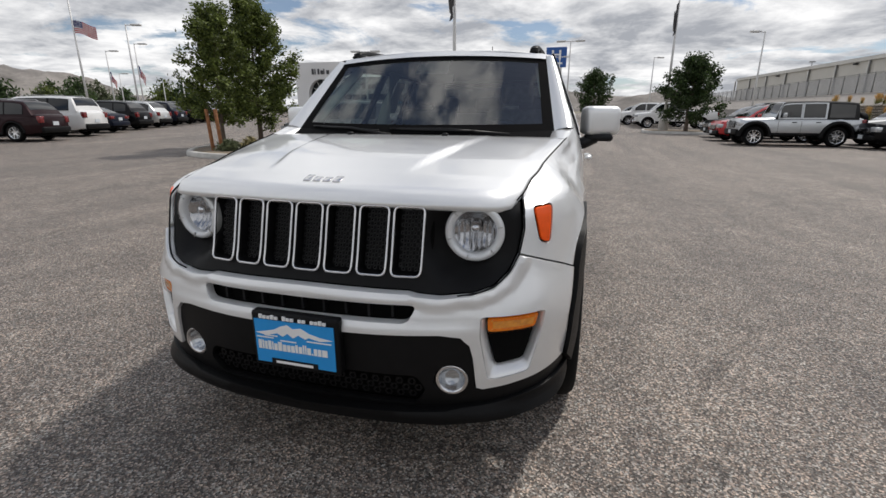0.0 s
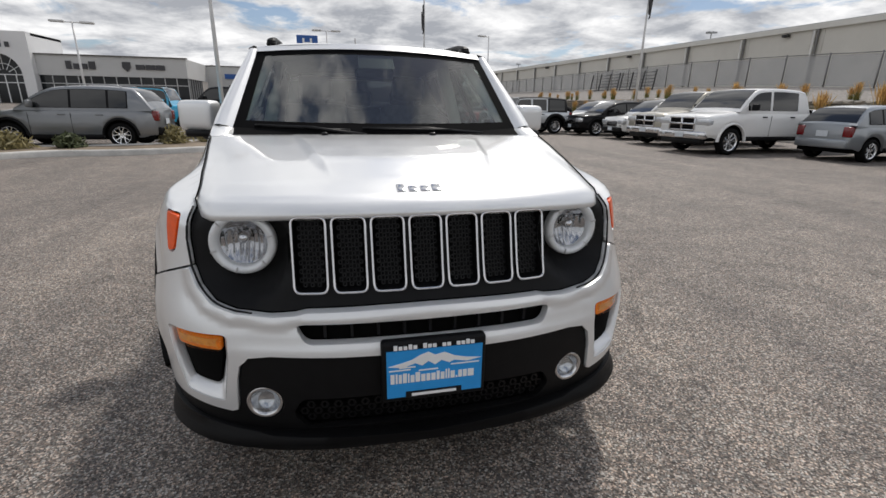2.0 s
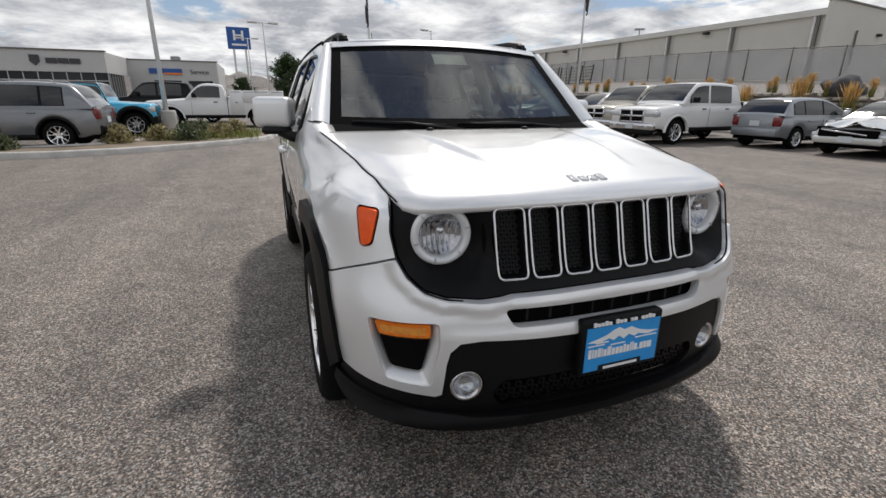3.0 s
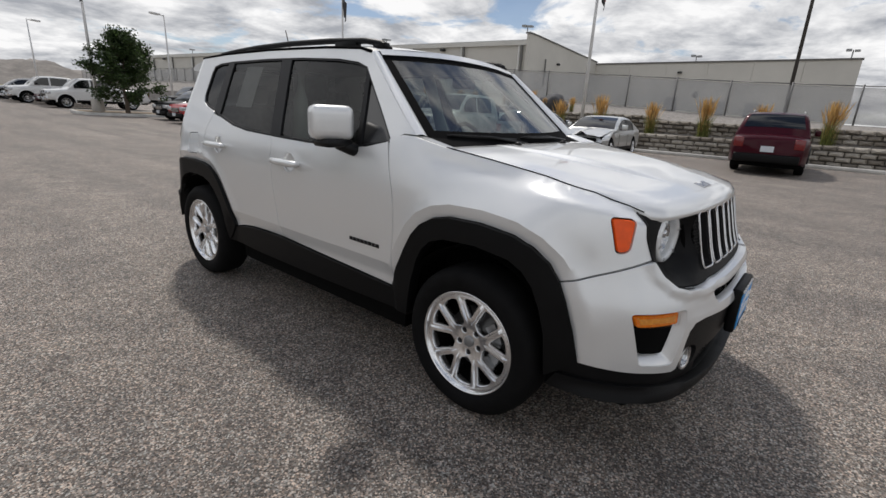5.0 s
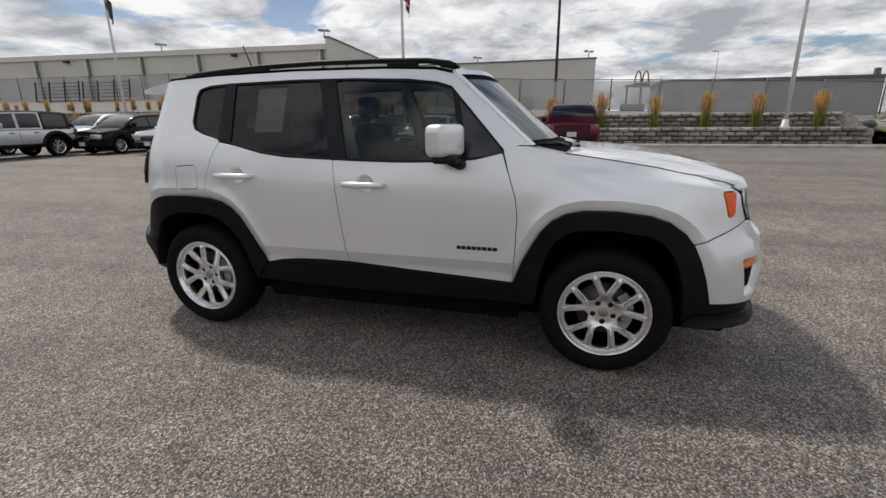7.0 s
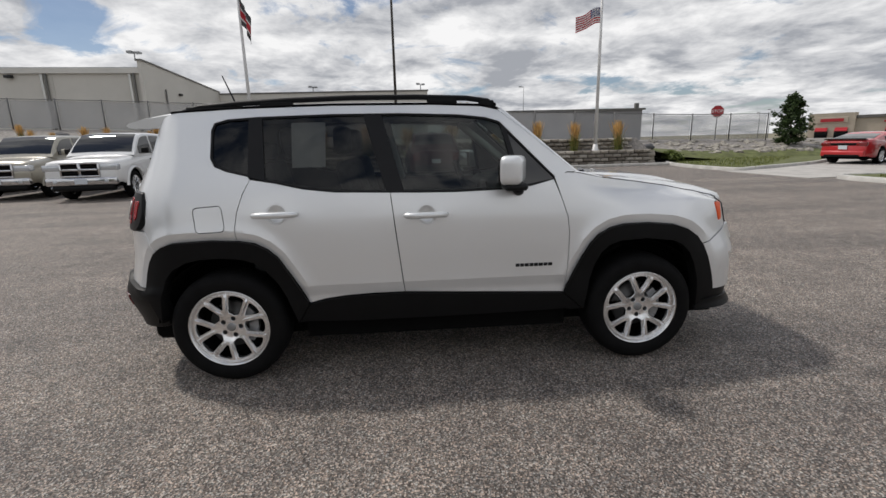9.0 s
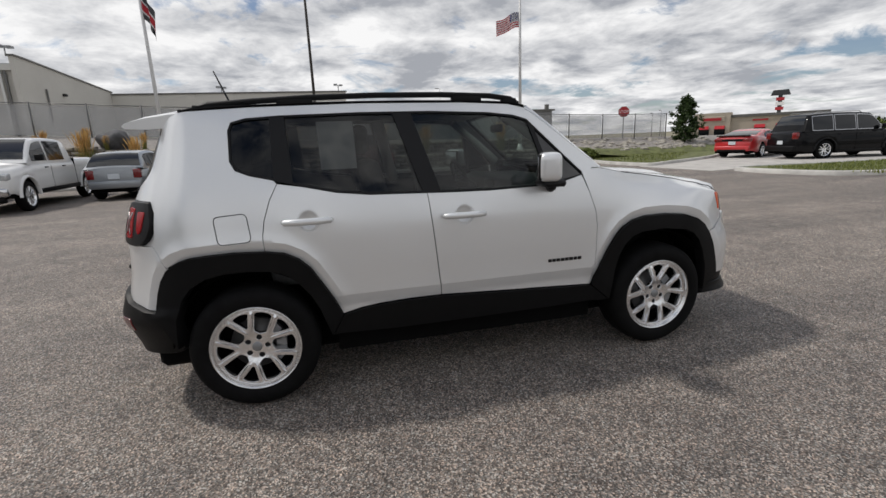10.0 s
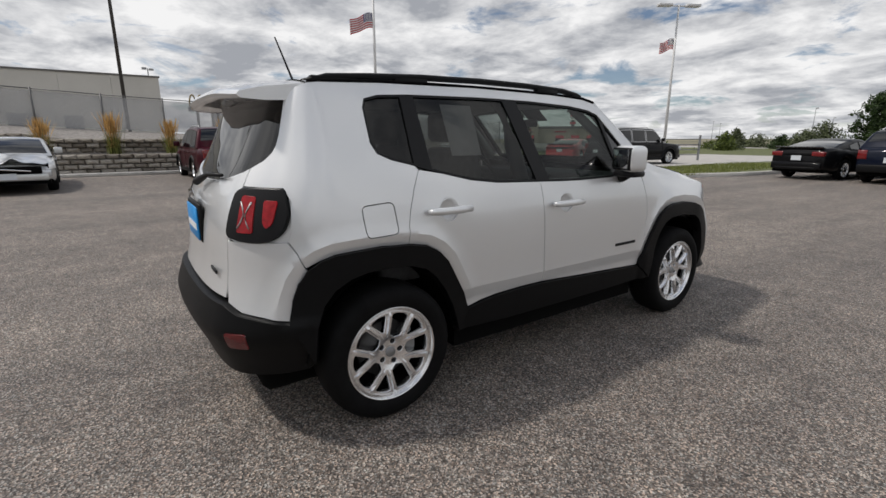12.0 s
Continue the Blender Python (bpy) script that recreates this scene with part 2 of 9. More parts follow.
M["downspout"] = plain("downspout_metal", (0.13, 0.125, 0.115), 0.5, var=0.1)
M["roof_metal"] = plain("roof_metal", (0.42, 0.43, 0.43), 0.45, 0.4, var=0.1, scale=0.4)
M["grey_building"] = plain("grey_cladding", (0.26, 0.26, 0.265), 0.8, var=0.08, scale=0.2)
M["stucco"] = plain("dealer_panel", (0.52, 0.52, 0.51), 0.6, var=0.05, scale=0.3)
M["stucco_light"] = plain("tower_panel", (0.70, 0.70, 0.70), 0.5, var=0.05, scale=0.3)
M["dark_window"] = plain("dark_window", (0.010, 0.012, 0.014), 0.06, var=0.2, scale=0.5, spec=0.3)
M["alu"] = plain("aluminium_frame", (0.5, 0.5, 0.5), 0.4, 0.6, var=0.08)
M["pole"] = plain("painted_pole", (0.66, 0.66, 0.65), 0.45, 0.1, var=0.07, scale=1.5)
M["pole_dark"] = plain("bronze_pole", (0.05, 0.045, 0.04), 0.5, 0.2, var=0.15)
M["galv"] = plain("galvanised_steel", (0.30, 0.305, 0.31), 0.45, 0.7, var=0.2, scale=6)
M["black_steel"] = plain("black_steel", (0.025, 0.025, 0.025), 0.5, 0.3, var=0.2)
M["fence_dark"] = plain("fence_post_steel", (0.16, 0.16, 0.16), 0.5, 0.5, var=0.2)
M["bark"] = plain("bark", (0.14, 0.11, 0.085), 0.95, var=0.35, scale=18, bump_s=0.9, bump_scale=30)
M["stake"] = plain("stake_wood", (0.30, 0.13, 0.055), 0.85, var=0.3, scale=12, bump_s=0.4)
M["leaf"] = foliage("leaf_green", (0.030, 0.045, 0.012), (0.125, 0.158, 0.038))
M["leaf_dark"] = foliage("leaf_dark", (0.018, 0.032, 0.012), (0.05, 0.082, 0.026))
M["leaf_olive"] = foliage("leaf_olive", (0.05, 0.06, 0.03), (0.12, 0.14, 0.075))
M["plume"] = foliage("straw_plume", (0.34, 0.20, 0.065), (0.56, 0.36, 0.14))
M["blade"] = foliage("grass_blade", (0.07, 0.09, 0.022), (0.20, 0.21, 0.06))
M["sage"] = foliage("dry_sage", (0.13, 0.12, 0.055), (0.30, 0.26, 0.13))
M["turf"] = foliage("turf_blade", (0.085, 0.115, 0.022), (0.20, 0.22, 0.065))
M["boulder"] = plain("boulder", (0.10, 0.10, 0.105), 0.9, var=0.4, scale=3.0, bump_s=1.0, bump_scale=9)
M["rubber"] = plain("tyre_rubber", (0.0058, 0.0058, 0.006), 0.75, var=0.25, scale=14, bump_s=0.2, bump_scale=120, spec=0.12)
M["rim"] = plain("alloy", (0.86, 0.865, 0.87), 0.22, 1.0, var=0.05, coat=0.3)
M["chrome"] = plain("chrome", (0.62, 0.62, 0.63), 0.10, 1.0, var=0.03)
M["plastic"] = plain("black_plastic", (0.006, 0.006, 0.0065), 0.48, var=0.16, scale=20, bump_s=0.12, bump_scale=300, spec=0.15)
M["gloss_black"] = plain("gloss_black", (0.012, 0.012, 0.013), 0.12, var=0.1, coat=0.6)
M["well"] = plain("wheel_well", (0.003, 0.003, 0.003), 0.95, var=0.2, spec=0.1)
M["well_metal"] = plain("brake_dark", (0.13, 0.128, 0.125), 0.42, 0.6, var=0.25)
M["trim_dark"] = plain("trim_dark", (0.006, 0.006, 0.007), 0.5, var=0.1, spec=0.15)
M["car_glass"] = plain("dark_car_glass", (0.005, 0.006, 0.007), 0.03, var=0.1, spec=0.6, coat=0.25)
M["lamp_clear"] = plain("headlamp_clear", (0.62, 0.64, 0.66), 0.12, 0.5, var=0.15, scale=40)
M["lamp_red"] = plain("lamp_red", (0.34, 0.005, 0.010), 0.2, var=0.25, scale=60, coat=0.25, spec=0.3)
M["tail_red"] = plain("tail_red", (0.17, 0.004, 0.006), 0.2, var=0.15, scale=30, coat=0.6)
M["lamp_amber"] = plain("lamp_amber", (0.95, 0.21, 0.006), 0.25, var=0.2, scale=50, coat=0.35, spec=0.3)
M["white"] = plain("white_print", (0.82, 0.82, 0.82), 0.5, var=0.04)
M["sign_blue"] = plain("sign_blue", (0.015, 0.09, 0.33), 0.4, var=0.06)
M["sign_red"] = plain("sign_red", (0.42, 0.02, 0.03), 0.45, var=0.08)
M["sign_yellow"] = plain("sign_yellow", (0.72, 0.42, 0.02), 0.45, var=0.06)
M["sign_ochre"] = plain("sign_ochre", (0.26, 0.19, 0.06), 0.5, var=0.08)
M["sign_dark"] = plain("sign_dark", (0.04, 0.04, 0.045), 0.4, var=0.1)
M["brick_tan"] = plain("tan_stucco", (0.46, 0.40, 0.32), 0.85, var=0.1, scale=0.5)
M["plate"] = plain("number_plate", (0.62, 0.66, 0.70), 0.5, var=0.1, scale=60)
M["bar_dark"] = plain("bar_dark", (0.05, 0.07, 0.16), 0.5, var=0.1)
M["flag_red"] = plain("flag_red", (0.48, 0.03, 0.045), 0.8, var=0.12)
M["flag_blue"] = plain("flag_blue", (0.03, 0.045, 0.17), 0.8, var=0.12)
M["flag_white"] = plain("flag_white", (0.72, 0.71, 0.70), 0.8, var=0.08)
M["soft_top"] = plain("soft_top", (0.02, 0.02, 0.02), 0.85, var=0.2, scale=12, bump_s=0.3)
for key, col, metal in (("white_paint", (0.74, 0.74, 0.73), 0.0), ("silver", (0.50, 0.52, 0.54), 0.7), ("grey", (0.20, 0.21, 0.22), 0.5), ("black", (0.006, 0.006, 0.007), 0.0), ("navy", (0.006, 0.009, 0.020), 0.05), ("champagne", (0.36, 0.335, 0.275), 0.35),
                        ("maroon", (0.045, 0.004, 0.010), 0.15), ("red", (0.50, 0.018, 0.022), 0.05), ("blue", (0.03, 0.42, 0.66), 0.0), ("brown", (0.022, 0.009, 0.011), 0.2), ("pale_silver", (0.60, 0.61, 0.60), 0.5), ("mid_silver", (0.27, 0.29, 0.31), 0.5)):
    M[key] = paint("paint_" + key, col, metal, coat=0.28 if max(col) < 0.06 else 1.0)

# ---- mesh helpers ----


def part(name, bm, mat, parent=None, label="", smooth=True, m=None):
    """Link a bmesh (or a mesh) as one mesh object, under a thing or a part."""
    if isinstance(bm, bpy.types.Mesh):
        me = bm
    else:
        me = bpy.data.meshes.new(name)
        bmesh.ops.recalc_face_normals(bm, faces=bm.faces)
        bm.to_mesh(me)
        bm.free()
        if smooth:
            me.polygons.foreach_set("use_smooth", [True] * len(me.polygons))
    mats = mat if isinstance(mat, (list, tuple)) else [mat]
    if not me.materials:
        for k in mats:
            me.materials.append(k)
    ob = new(name, me)
    if parent:
        ob.parent = parent
    if m is not None:
        ob.matrix_basis = m
    if label:
        tagged(ob, label)
    return ob


def sharpen(ob, angle=35):
    """Smooth shading with hard edges past an angle."""
    me = ob.data
    bm = bmesh.new()
    bm.from_mesh(me)
    for e in bm.edges:
        e.smooth = not (len(e.link_faces) == 2 and e.calc_face_angle(0) > radians(angle))
    bm.to_mesh(me)
    bm.free()
    return ob


def thing(name, label, category, m=None, group="", kind=""):
    ob = new(name)
    ob.empty_display_size = 0.2
    if m is not None:
        ob.matrix_basis = m
    return tagged(ob, label, category, group, kind)


def box(bm, x0, x1, y0, y1, z0, z1, bevel=0.0, seg=1):
    mat = Matrix.LocRotScale(((x0 + x1) / 2, (y0 + y1) / 2, (z0 + z1) / 2), None, (abs(x1 - x0), abs(y1 - y0), abs(z1 - z0)))
    r = bmesh.ops.create_cube(bm, size=1.0, matrix=mat)
    if bevel:
        edges = list({e for v in r["verts"] for e in v.link_edges})
        bmesh.ops.bevel(bm, geom=edges, offset=bevel, segments=seg, affect="EDGES", profile=0.5)
    return bm


def boxed(*a, bevel=0.0, seg=1):
    return box(bmesh.new(), *a, bevel=bevel, seg=seg)


def tube(bm, pts, radii, seg=10, cap=True):
    """A round tube along points, with a radius for each."""
    pts = [Vector(p) for p in pts]
    if isinstance(radii, (int, float)):
        radii = [radii] * len(pts)
    rings = []
    up = Vector((0, 0, 1))
    for i, p in enumerate(pts):
        d = (pts[min(i + 1, len(pts) - 1)] - pts[max(i - 1, 0)]).normalized()
        ref = up if abs(d.dot(up)) < 0.95 else Vector((1, 0, 0))
        a = d.cross(ref).normalized()
        b = d.cross(a)
        rings.append([bm.verts.new(p + radii[i] * (a * math.cos(k * 2 * math.pi / seg) + b * math.sin(k * 2 * math.pi / seg))) for k in range(seg)])
    for r0, r1 in zip(rings, rings[1:]):
        for k in range(seg):
            bm.faces.new((r0[k], r0[(k + 1) % seg], r1[(k + 1) % seg], r1[k]))
    if cap:
        bm.faces.new(rings[0])
        bm.faces.new(rings[-1])
    return bm


def lathe(bm, prof, seg=32, axis="x"):
    """Turn a profile of (radius, height) about an axis."""
    rings = []
    for r, h in prof:
        ring = []
        for k in range(seg):
            a = k * 2 * math.pi / seg
            c, s = r * math.cos(a), r * math.sin(a)
            ring.append(bm.verts.new((h, c, s) if axis == "x" else (c, s, h) if axis == "z" else (c, h, s)))
        rings.append(ring)
    for r0, r1 in zip(rings, rings[1:]):
        for k in range(seg):
            bm.faces.new((r0[k], r0[(k + 1) % seg], r1[(k + 1) % seg], r1[k]))
    return bm


def prism(bm, poly, lo, hi, axis="z"):
    """A closed solid over a flat polygon."""
    def at(p, h):
        return (p[0], p[1], h) if axis == "z" else (h, p[0], p[1]) if axis == "x" else (p[0], h, p[1])
    a = [bm.verts.new(at(p, lo)) for p in poly]
    b = [bm.verts.new(at(p, hi)) for p in poly]
    n = len(poly)
    bm.faces.new(a)
    bm.faces.new(b)
    for i in range(n):
        bm.faces.new((a[i], a[(i + 1) % n], b[(i + 1) % n], b[i]))
    return bm


def mesh_from(name, verts, faces):
    me = bpy.data.meshes.new(name)
    me.from_pydata([tuple(v) for v in verts], [], [tuple(f) for f in faces])
    me.update()
    return me


def rough_blob(bm, rx, ry, rz, seed, sub=3, amp=0.25):
    r = bmesh.ops.create_icosphere(bm, subdivisions=sub, radius=1.0)
    for v in r["verts"]:
        k = 1 + amp * noise.noise(v.co * 1.3 + Vector((seed, 0, 0))) * 1.6 + amp * 0.5 * noise.noise(v.co * 3.5 + Vector((0, seed, 0)))
        v.co = Vector((v.co.x * rx, v.co.y * ry, v.co.z * rz)) * k
    return bm


def heading(hx, hy):
    """The turn about z that lets a thing whose nose is at -y face (hx, hy)."""
    return math.degrees(math.atan2(hx, -hy))


def gz(x, y):
    """The lot's gentle rise towards the showroom."""
    d = y - 0.7 * x - 16.0
    return 0.0 if d <= 0 else 0.015 * d * d / (d + 6.0)

# ---- ground ----


def ground_sheet():
    """One sheet from the lot to the horizon, finer near the car."""
    ax = sorted({s * v for v in (0, 2, 4, 7, 10, 14, 18, 22, 26, 30, 36, 44, 55, 70, 90, 120, 170, 260, 420, 700, 1200, 2000, 3200) for s in (-1, 1)})
    verts, faces, mats = [], [], []
    n = len(ax)
    for y in ax:
        for x in ax:
            far = max(abs(x), abs(y))
            verts.append((x, y, min(gz(x, y), 2.0) if far < 400 else 1.0))
    for j in range(n - 1):
        for i in range(n - 1):
            faces.append((j * n + i, j * n + i + 1, (j + 1) * n + i + 1, (j + 1) * n + i))
            mats.append(0 if max(abs(ax[i]), abs(ax[i + 1]), abs(ax[j]), abs(ax[j + 1])) <= 120 else 1)
    me = mesh_from("ground", verts, faces)
    me.polygons.foreach_set("material_index", mats)
    me.polygons.foreach_set("use_smooth", [True] * len(faces))
    ob = part("ground", me, [M["asphalt"], M["far_ground"]])
    return tagged(ob, "worn grey asphalt car lot running out to dry plain", "ground", kind="structure")


ground_sheet()


def smooth_loop(pts, n=6):
    """A closed round outline through points."""
    out = []
    k = len(pts)
    for i in range(k):
        p0, p1, p2, p3 = (Vector(pts[(i + d) % k]) for d in (-1, 0, 1, 2))
        for s in range(n):
            t = s / n
            out.append(0.5 * ((2 * p1) + (p2 - p0) * t + (2 * p0 - 5 * p1 + 4 * p2 - p3) * t * t + (3 * p1 - p0 - 3 * p2 + p3) * t ** 3))
    return [(p.x, p.y) for p in out]


def inset_loop(poly, d):
    """The outline moved inwards by d (for outlines that run anticlockwise)."""
    out = []
    k = len(poly)
    for i in range(k):
        a, b = Vector(poly[i - 1]), Vector(poly[(i + 1) % k])
        t = (b - a).normalized()
        out.append((poly[i][0] - t.y * d, poly[i][1] + t.x * d))
    return out


def kerbed_island(name, pts, fill, label, h=0.15, n=6):
    """A raised bed with a rounded concrete kerb round it; the bed's filling is a part."""
    loop = smooth_loop(pts, n) if n > 1 else list(pts)
    area = sum(loop[i - 1][0] * loop[i][1] - loop[i][0] * loop[i - 1][1] for i in range(len(loop)))
    if area < 0:
        loop.reverse()
    bm = bmesh.new()
    rings = []
    for d, z in ((-0.01, -0.05), (0.0, h - 0.03), (0.03, h), (0.15, h), (0.16, h - 0.05)):
        rings.append([bm.verts.new((x, y, z + gz(x, y))) for x, y in inset_loop(loop, d)])
    for r0, r1 in zip(rings, rings[1:]):
        for i in range(len(loop)):
            bm.faces.new((r0[i - 1], r0[i], r1[i], r1[i - 1]))
    kerb = part(name, bm, M["kerb"])
    tagged(kerb, label, "kerb", kind="structure")
    bm = bmesh.new()
    verts = [bm.verts.new((x, y, h - 0.035 + gz(x, y))) for x, y in inset_loop(loop, 0.152)]
    bmesh.ops.triangle_fill(bm, edges=[bm.edges.new((verts[i - 1], verts[i])) for i in range(len(verts))], use_beauty=True)
    tagged(part("bed", bm, fill, kerb), kind="structure")
    return loop


def blades(name, spots, height, spread, mat, seed, width=0.008, lean=0.35, z0=None):
    """Grass or straw blades, each a bent strip, standing on given spots."""
    rnd = random.Random(seed)
    verts, faces = [], []
    for x, y, z in spots:
        a = rnd.uniform(0, 2 * math.pi)
        h = height * rnd.uniform(0.6, 1.1)
        l = lean * h * rnd.uniform(0.1, 1.0)
        b = rnd.uniform(0, 2 * math.pi)
        dx, dy = math.cos(a) * width, math.sin(a) * width
        lx, ly = math.cos(b) * l, math.sin(b) * l
        x += rnd.uniform(-spread, spread)
        y += rnd.uniform(-spread, spread)
        k = len(verts)
        verts += [(x - dx, y - dy, z), (x + dx, y + dy, z), (x + dx * 0.8 + lx * 0.35, y + dy * 0.8 + ly * 0.35, z + h * 0.55), (x - dx * 0.8 + lx * 0.35, y - dy * 0.8 + ly * 0.35, z + h * 0.55), (x + lx, y + ly, z + h)]
        faces += [(k, k + 1, k + 2, k + 3), (k + 3, k + 2, k + 4)]
    return mesh_from(name, verts, faces)


# ---- the block walls and bank on the east side ----
WALL_X, WALL_TOP, WALL2_X, WALL2_TOP = 19.8, 0.80, 21.2, 1.40
WALL_END, WALL_FAR = -12.3, 50.0


def bank_z(y):
    """Height of the fence's foot along the bank."""
    pts = [(-40, 0.8), (-17, 1.05), (-10, 1.38), (-2.5, 1.6), (2, 1.76), (7.5, 2.06), (17, 2.55), (21, 2.72), (27, 2.92), (48, 3.15), (120, 3.6)]
    for (a, u), (b, v) in zip(pts, pts[1:]):
        if y <= b:
            return u + (v - u) * (y - a) / (b - a)
    return 3.6


WALL_RISE = (4.6, 11.0, 20.0)


def terrace_z(y):
    """Height of the gravel behind the upper wall, which gains a course at each rise."""
    return WALL2_TOP - 0.06 + 0.19 * sum(min(1.0, max(0.0, (y - k + 1.0) / 1.0)) for k in WALL_RISE)


def bank_sheet():
    """Gravel bank from the upper wall up to the fence and the yard behind it, falling to grade past the wall's end."""
    xs = [20.05, 21.1, 21.5, 22.4, 23.2, 24.4, 26, 30, 40, 60, 90, 118]
    ys = [-42, -30, -22, -17, -14, -13.0, -12.3, -10, -6, -2, 2, 3.6, 4.6, 7.5, 10, 11, 15, 19, 20, 26, 34, 47, 70, 100, 118]
    verts, faces = [], []
    for y in ys:
        for x in xs:
            top = bank_z(y)
            edge = min(1.0, max(0.0, (x - 21.5) / 4.5))
            if y > -12.4:
                base = terrace_z(y) if x > 21.2 else 0.74
                z = base if x <= 21.5 else base + (top - base) * edge
            else:
                k = max(0.0, 1 - (-12.3 - y) / 3.0)
                z = 0.05 + (0.69 * k if x <= 21.5 else (0.9 * k + (1 - k) * 0.1)) + (top - 0.1 - 0.9 * k) * edge
            z += 0.06 * noise.noise(Vector((x * 0.8, y * 0.8, 0)))
            verts.append((x, y, z))
    n = len(xs)
    for j in range(len(ys) - 1):
        for i in range(n - 1):
            faces.append((j * n + i, j * n + i + 1, (j + 1) * n + i + 1, (j + 1) * n + i))
    me = mesh_from("gravel_bank", verts, faces)
    me.polygons.foreach_set("material_index", [1 if ys[j + 1] <= -12.9 and xs[i + 1] <= 23.3 else 0 for j in range(len(ys) - 1) for i in range(n - 1)])
    ob = part("gravel_bank", me, [M["gravel"], M["lawn"]])
    tagged(ob, "pale gravel bank rising behind the block walls to the fence", "bank", kind="structure")


bank_sheet()


def gutter_kerb():
    bm = boxed(18.9, 19.15, WALL_END - 0.6, WALL_FAR, -0.02, 0.13, bevel=0.03)
    ob = part("kerb", bm, M["kerb"])
    tagged(ob, "pale concrete kerb along the foot of the block wall", "kerb", kind="structure")
    bm = boxed(19.15, 19.85, WALL_END - 0.6, WALL_FAR, -0.02, 0.11)
    tagged(part("pavement", bm, M["concrete"]), "narrow concrete strip between kerb and block wall", "pavement", kind="structure")


gutter_kerb()


def light_pole(name, x, y, z, h, heads, label, mat="pole", planter=False, r=0.09, head_turn=0.0, group="lamps of the car lot"):
    """A tapered steel pole with shoebox lamp heads on a cross arm, on a base."""
    t = thing(name, label, "street lamp" if heads else "flagpole", pose(x, y, z, 0, 0, head_turn), group)
    bm = bmesh.new()
    tube(bm, [(0, 0, 0.0), (0, 0, h * 0.5), (0, 0, h)], [r, r * 0.8, r * 0.55], 12)
    part("pole", bm, M[mat], t)
    bm = bmesh.new()
    if planter:
        lathe(bm, [(0.0, 0.0), (0.30, 0.0), (0.32, 0.05), (0.32, 0.72), (0.29, 0.78), (0.0, 0.78)], 20, "z")
        part("base", bm, M["concrete"], t, "round concrete footing")
    else:
        lathe(bm, [(0.0, 0.0), (r * 2.6, 0.0), (r * 2.6, 0.03), (r * 1.9, 0.06), (r * 1.2, 0.35), (r * 0.9, 0.36)], 16, "z")
        part("base", bm, M[mat], t)
    if heads:
        span = 0.85
        bm = bmesh.new()
        tube(bm, [(-span if heads > 1 else 0, 0, h - 0.06), (span, 0, h - 0.06)], 0.035, 8)
        part("arm", bm, M[mat], t)
        for k in range(heads):
            s = 1 if k == 0 else -1
            bm = boxed(s * span - 0.42, s * span + 0.42, -0.17, 0.17, h - 0.1, h + 0.04, bevel=0.03, seg=2)
            hd = part("lamp_head", bm, M[mat], t)
            part("lens", boxed(s * span - 0.34, s * span + 0.34, -0.13, 0.13, h - 0.112, h - 0.103), M["lamp_clear"], hd)
    return t


def flag(x, y, z, w, hgt, kind, label, turn=0.0, limp=False):
    """A flag on its hoist; the US flag has its thirteen stripes and canton as cloth pieces."""
    t = thing("flag", label, "flag", pose(x, y, z, 0, 0, turn))
    nx, nz = 26, 13
    bm = bmesh.new()
    grid = []
    for j in range(nz + 1):
        row = []
        for i in range(nx + 1):
            u, v = i / nx, j / nz
            if limp:
                px = w * 0.32 * u + 0.05 * math.sin(u * 9 + v * 3)
                py = 0.10 * math.sin(u * 14 + v * 2.0) * (0.3 + u)
                pz = -hgt * v - w * 0.75 * u ** 1.2
            else:
                px = w * u
                py = 0.13 * math.sin(u * 8.0 + v * 1.1) * (0.2 + u)
                pz = -hgt * v - w * 0.28 * u ** 1.5 + 0.05 * math.sin(u * 6)
            row.append(bm.verts.new((px, py, pz)))
        grid.append(row)
    for j in range(nz):
        for i in range(nx):
            f = bm.faces.new((grid[j][i], grid[j][i + 1], grid[j + 1][i + 1], grid[j + 1][i]))
            if kind == "us":
                f.material_index = 2 if (i < nx * 0.4 and j < 7) else (0 if j % 2 == 0 else 1)
            elif kind == "banner":
                f.material_index = 3 if (j < 4 or j > 9) else (1 if j in (4, 9) else 0)
            else:
                f.material_index = 3 if i % 9 else 1
    part("cloth", bm, [M["flag_red"], M["flag_white"], M["flag_blue"], M["sign_dark"]], t)
    if kind == "us":
        bm = bmesh.new()
        for a in range(5):
            for b in range(6):
                u, v = (b + 0.6) / 6.3 * 0.4, (a + 0.6) / 5.2 * 7 / 13
                c = Vector((w * u, 0.13 * math.sin(u * 8.0 + v * 1.1) * (0.2 + u), -hgt * v - w * 0.28 * u ** 1.5 + 0.05 * math.sin(u * 6)))
                if limp:
                    continue
                box(bm, c.x - 0.025, c.x + 0.025, c.y - 0.006, c.y + 0.006, c.z - 0.025, c.z + 0.025)
        if limp:
            bm.free()
        else:
            tagged(part("stars", bm, M["flag_white"], t), kind="stuff")
    return t


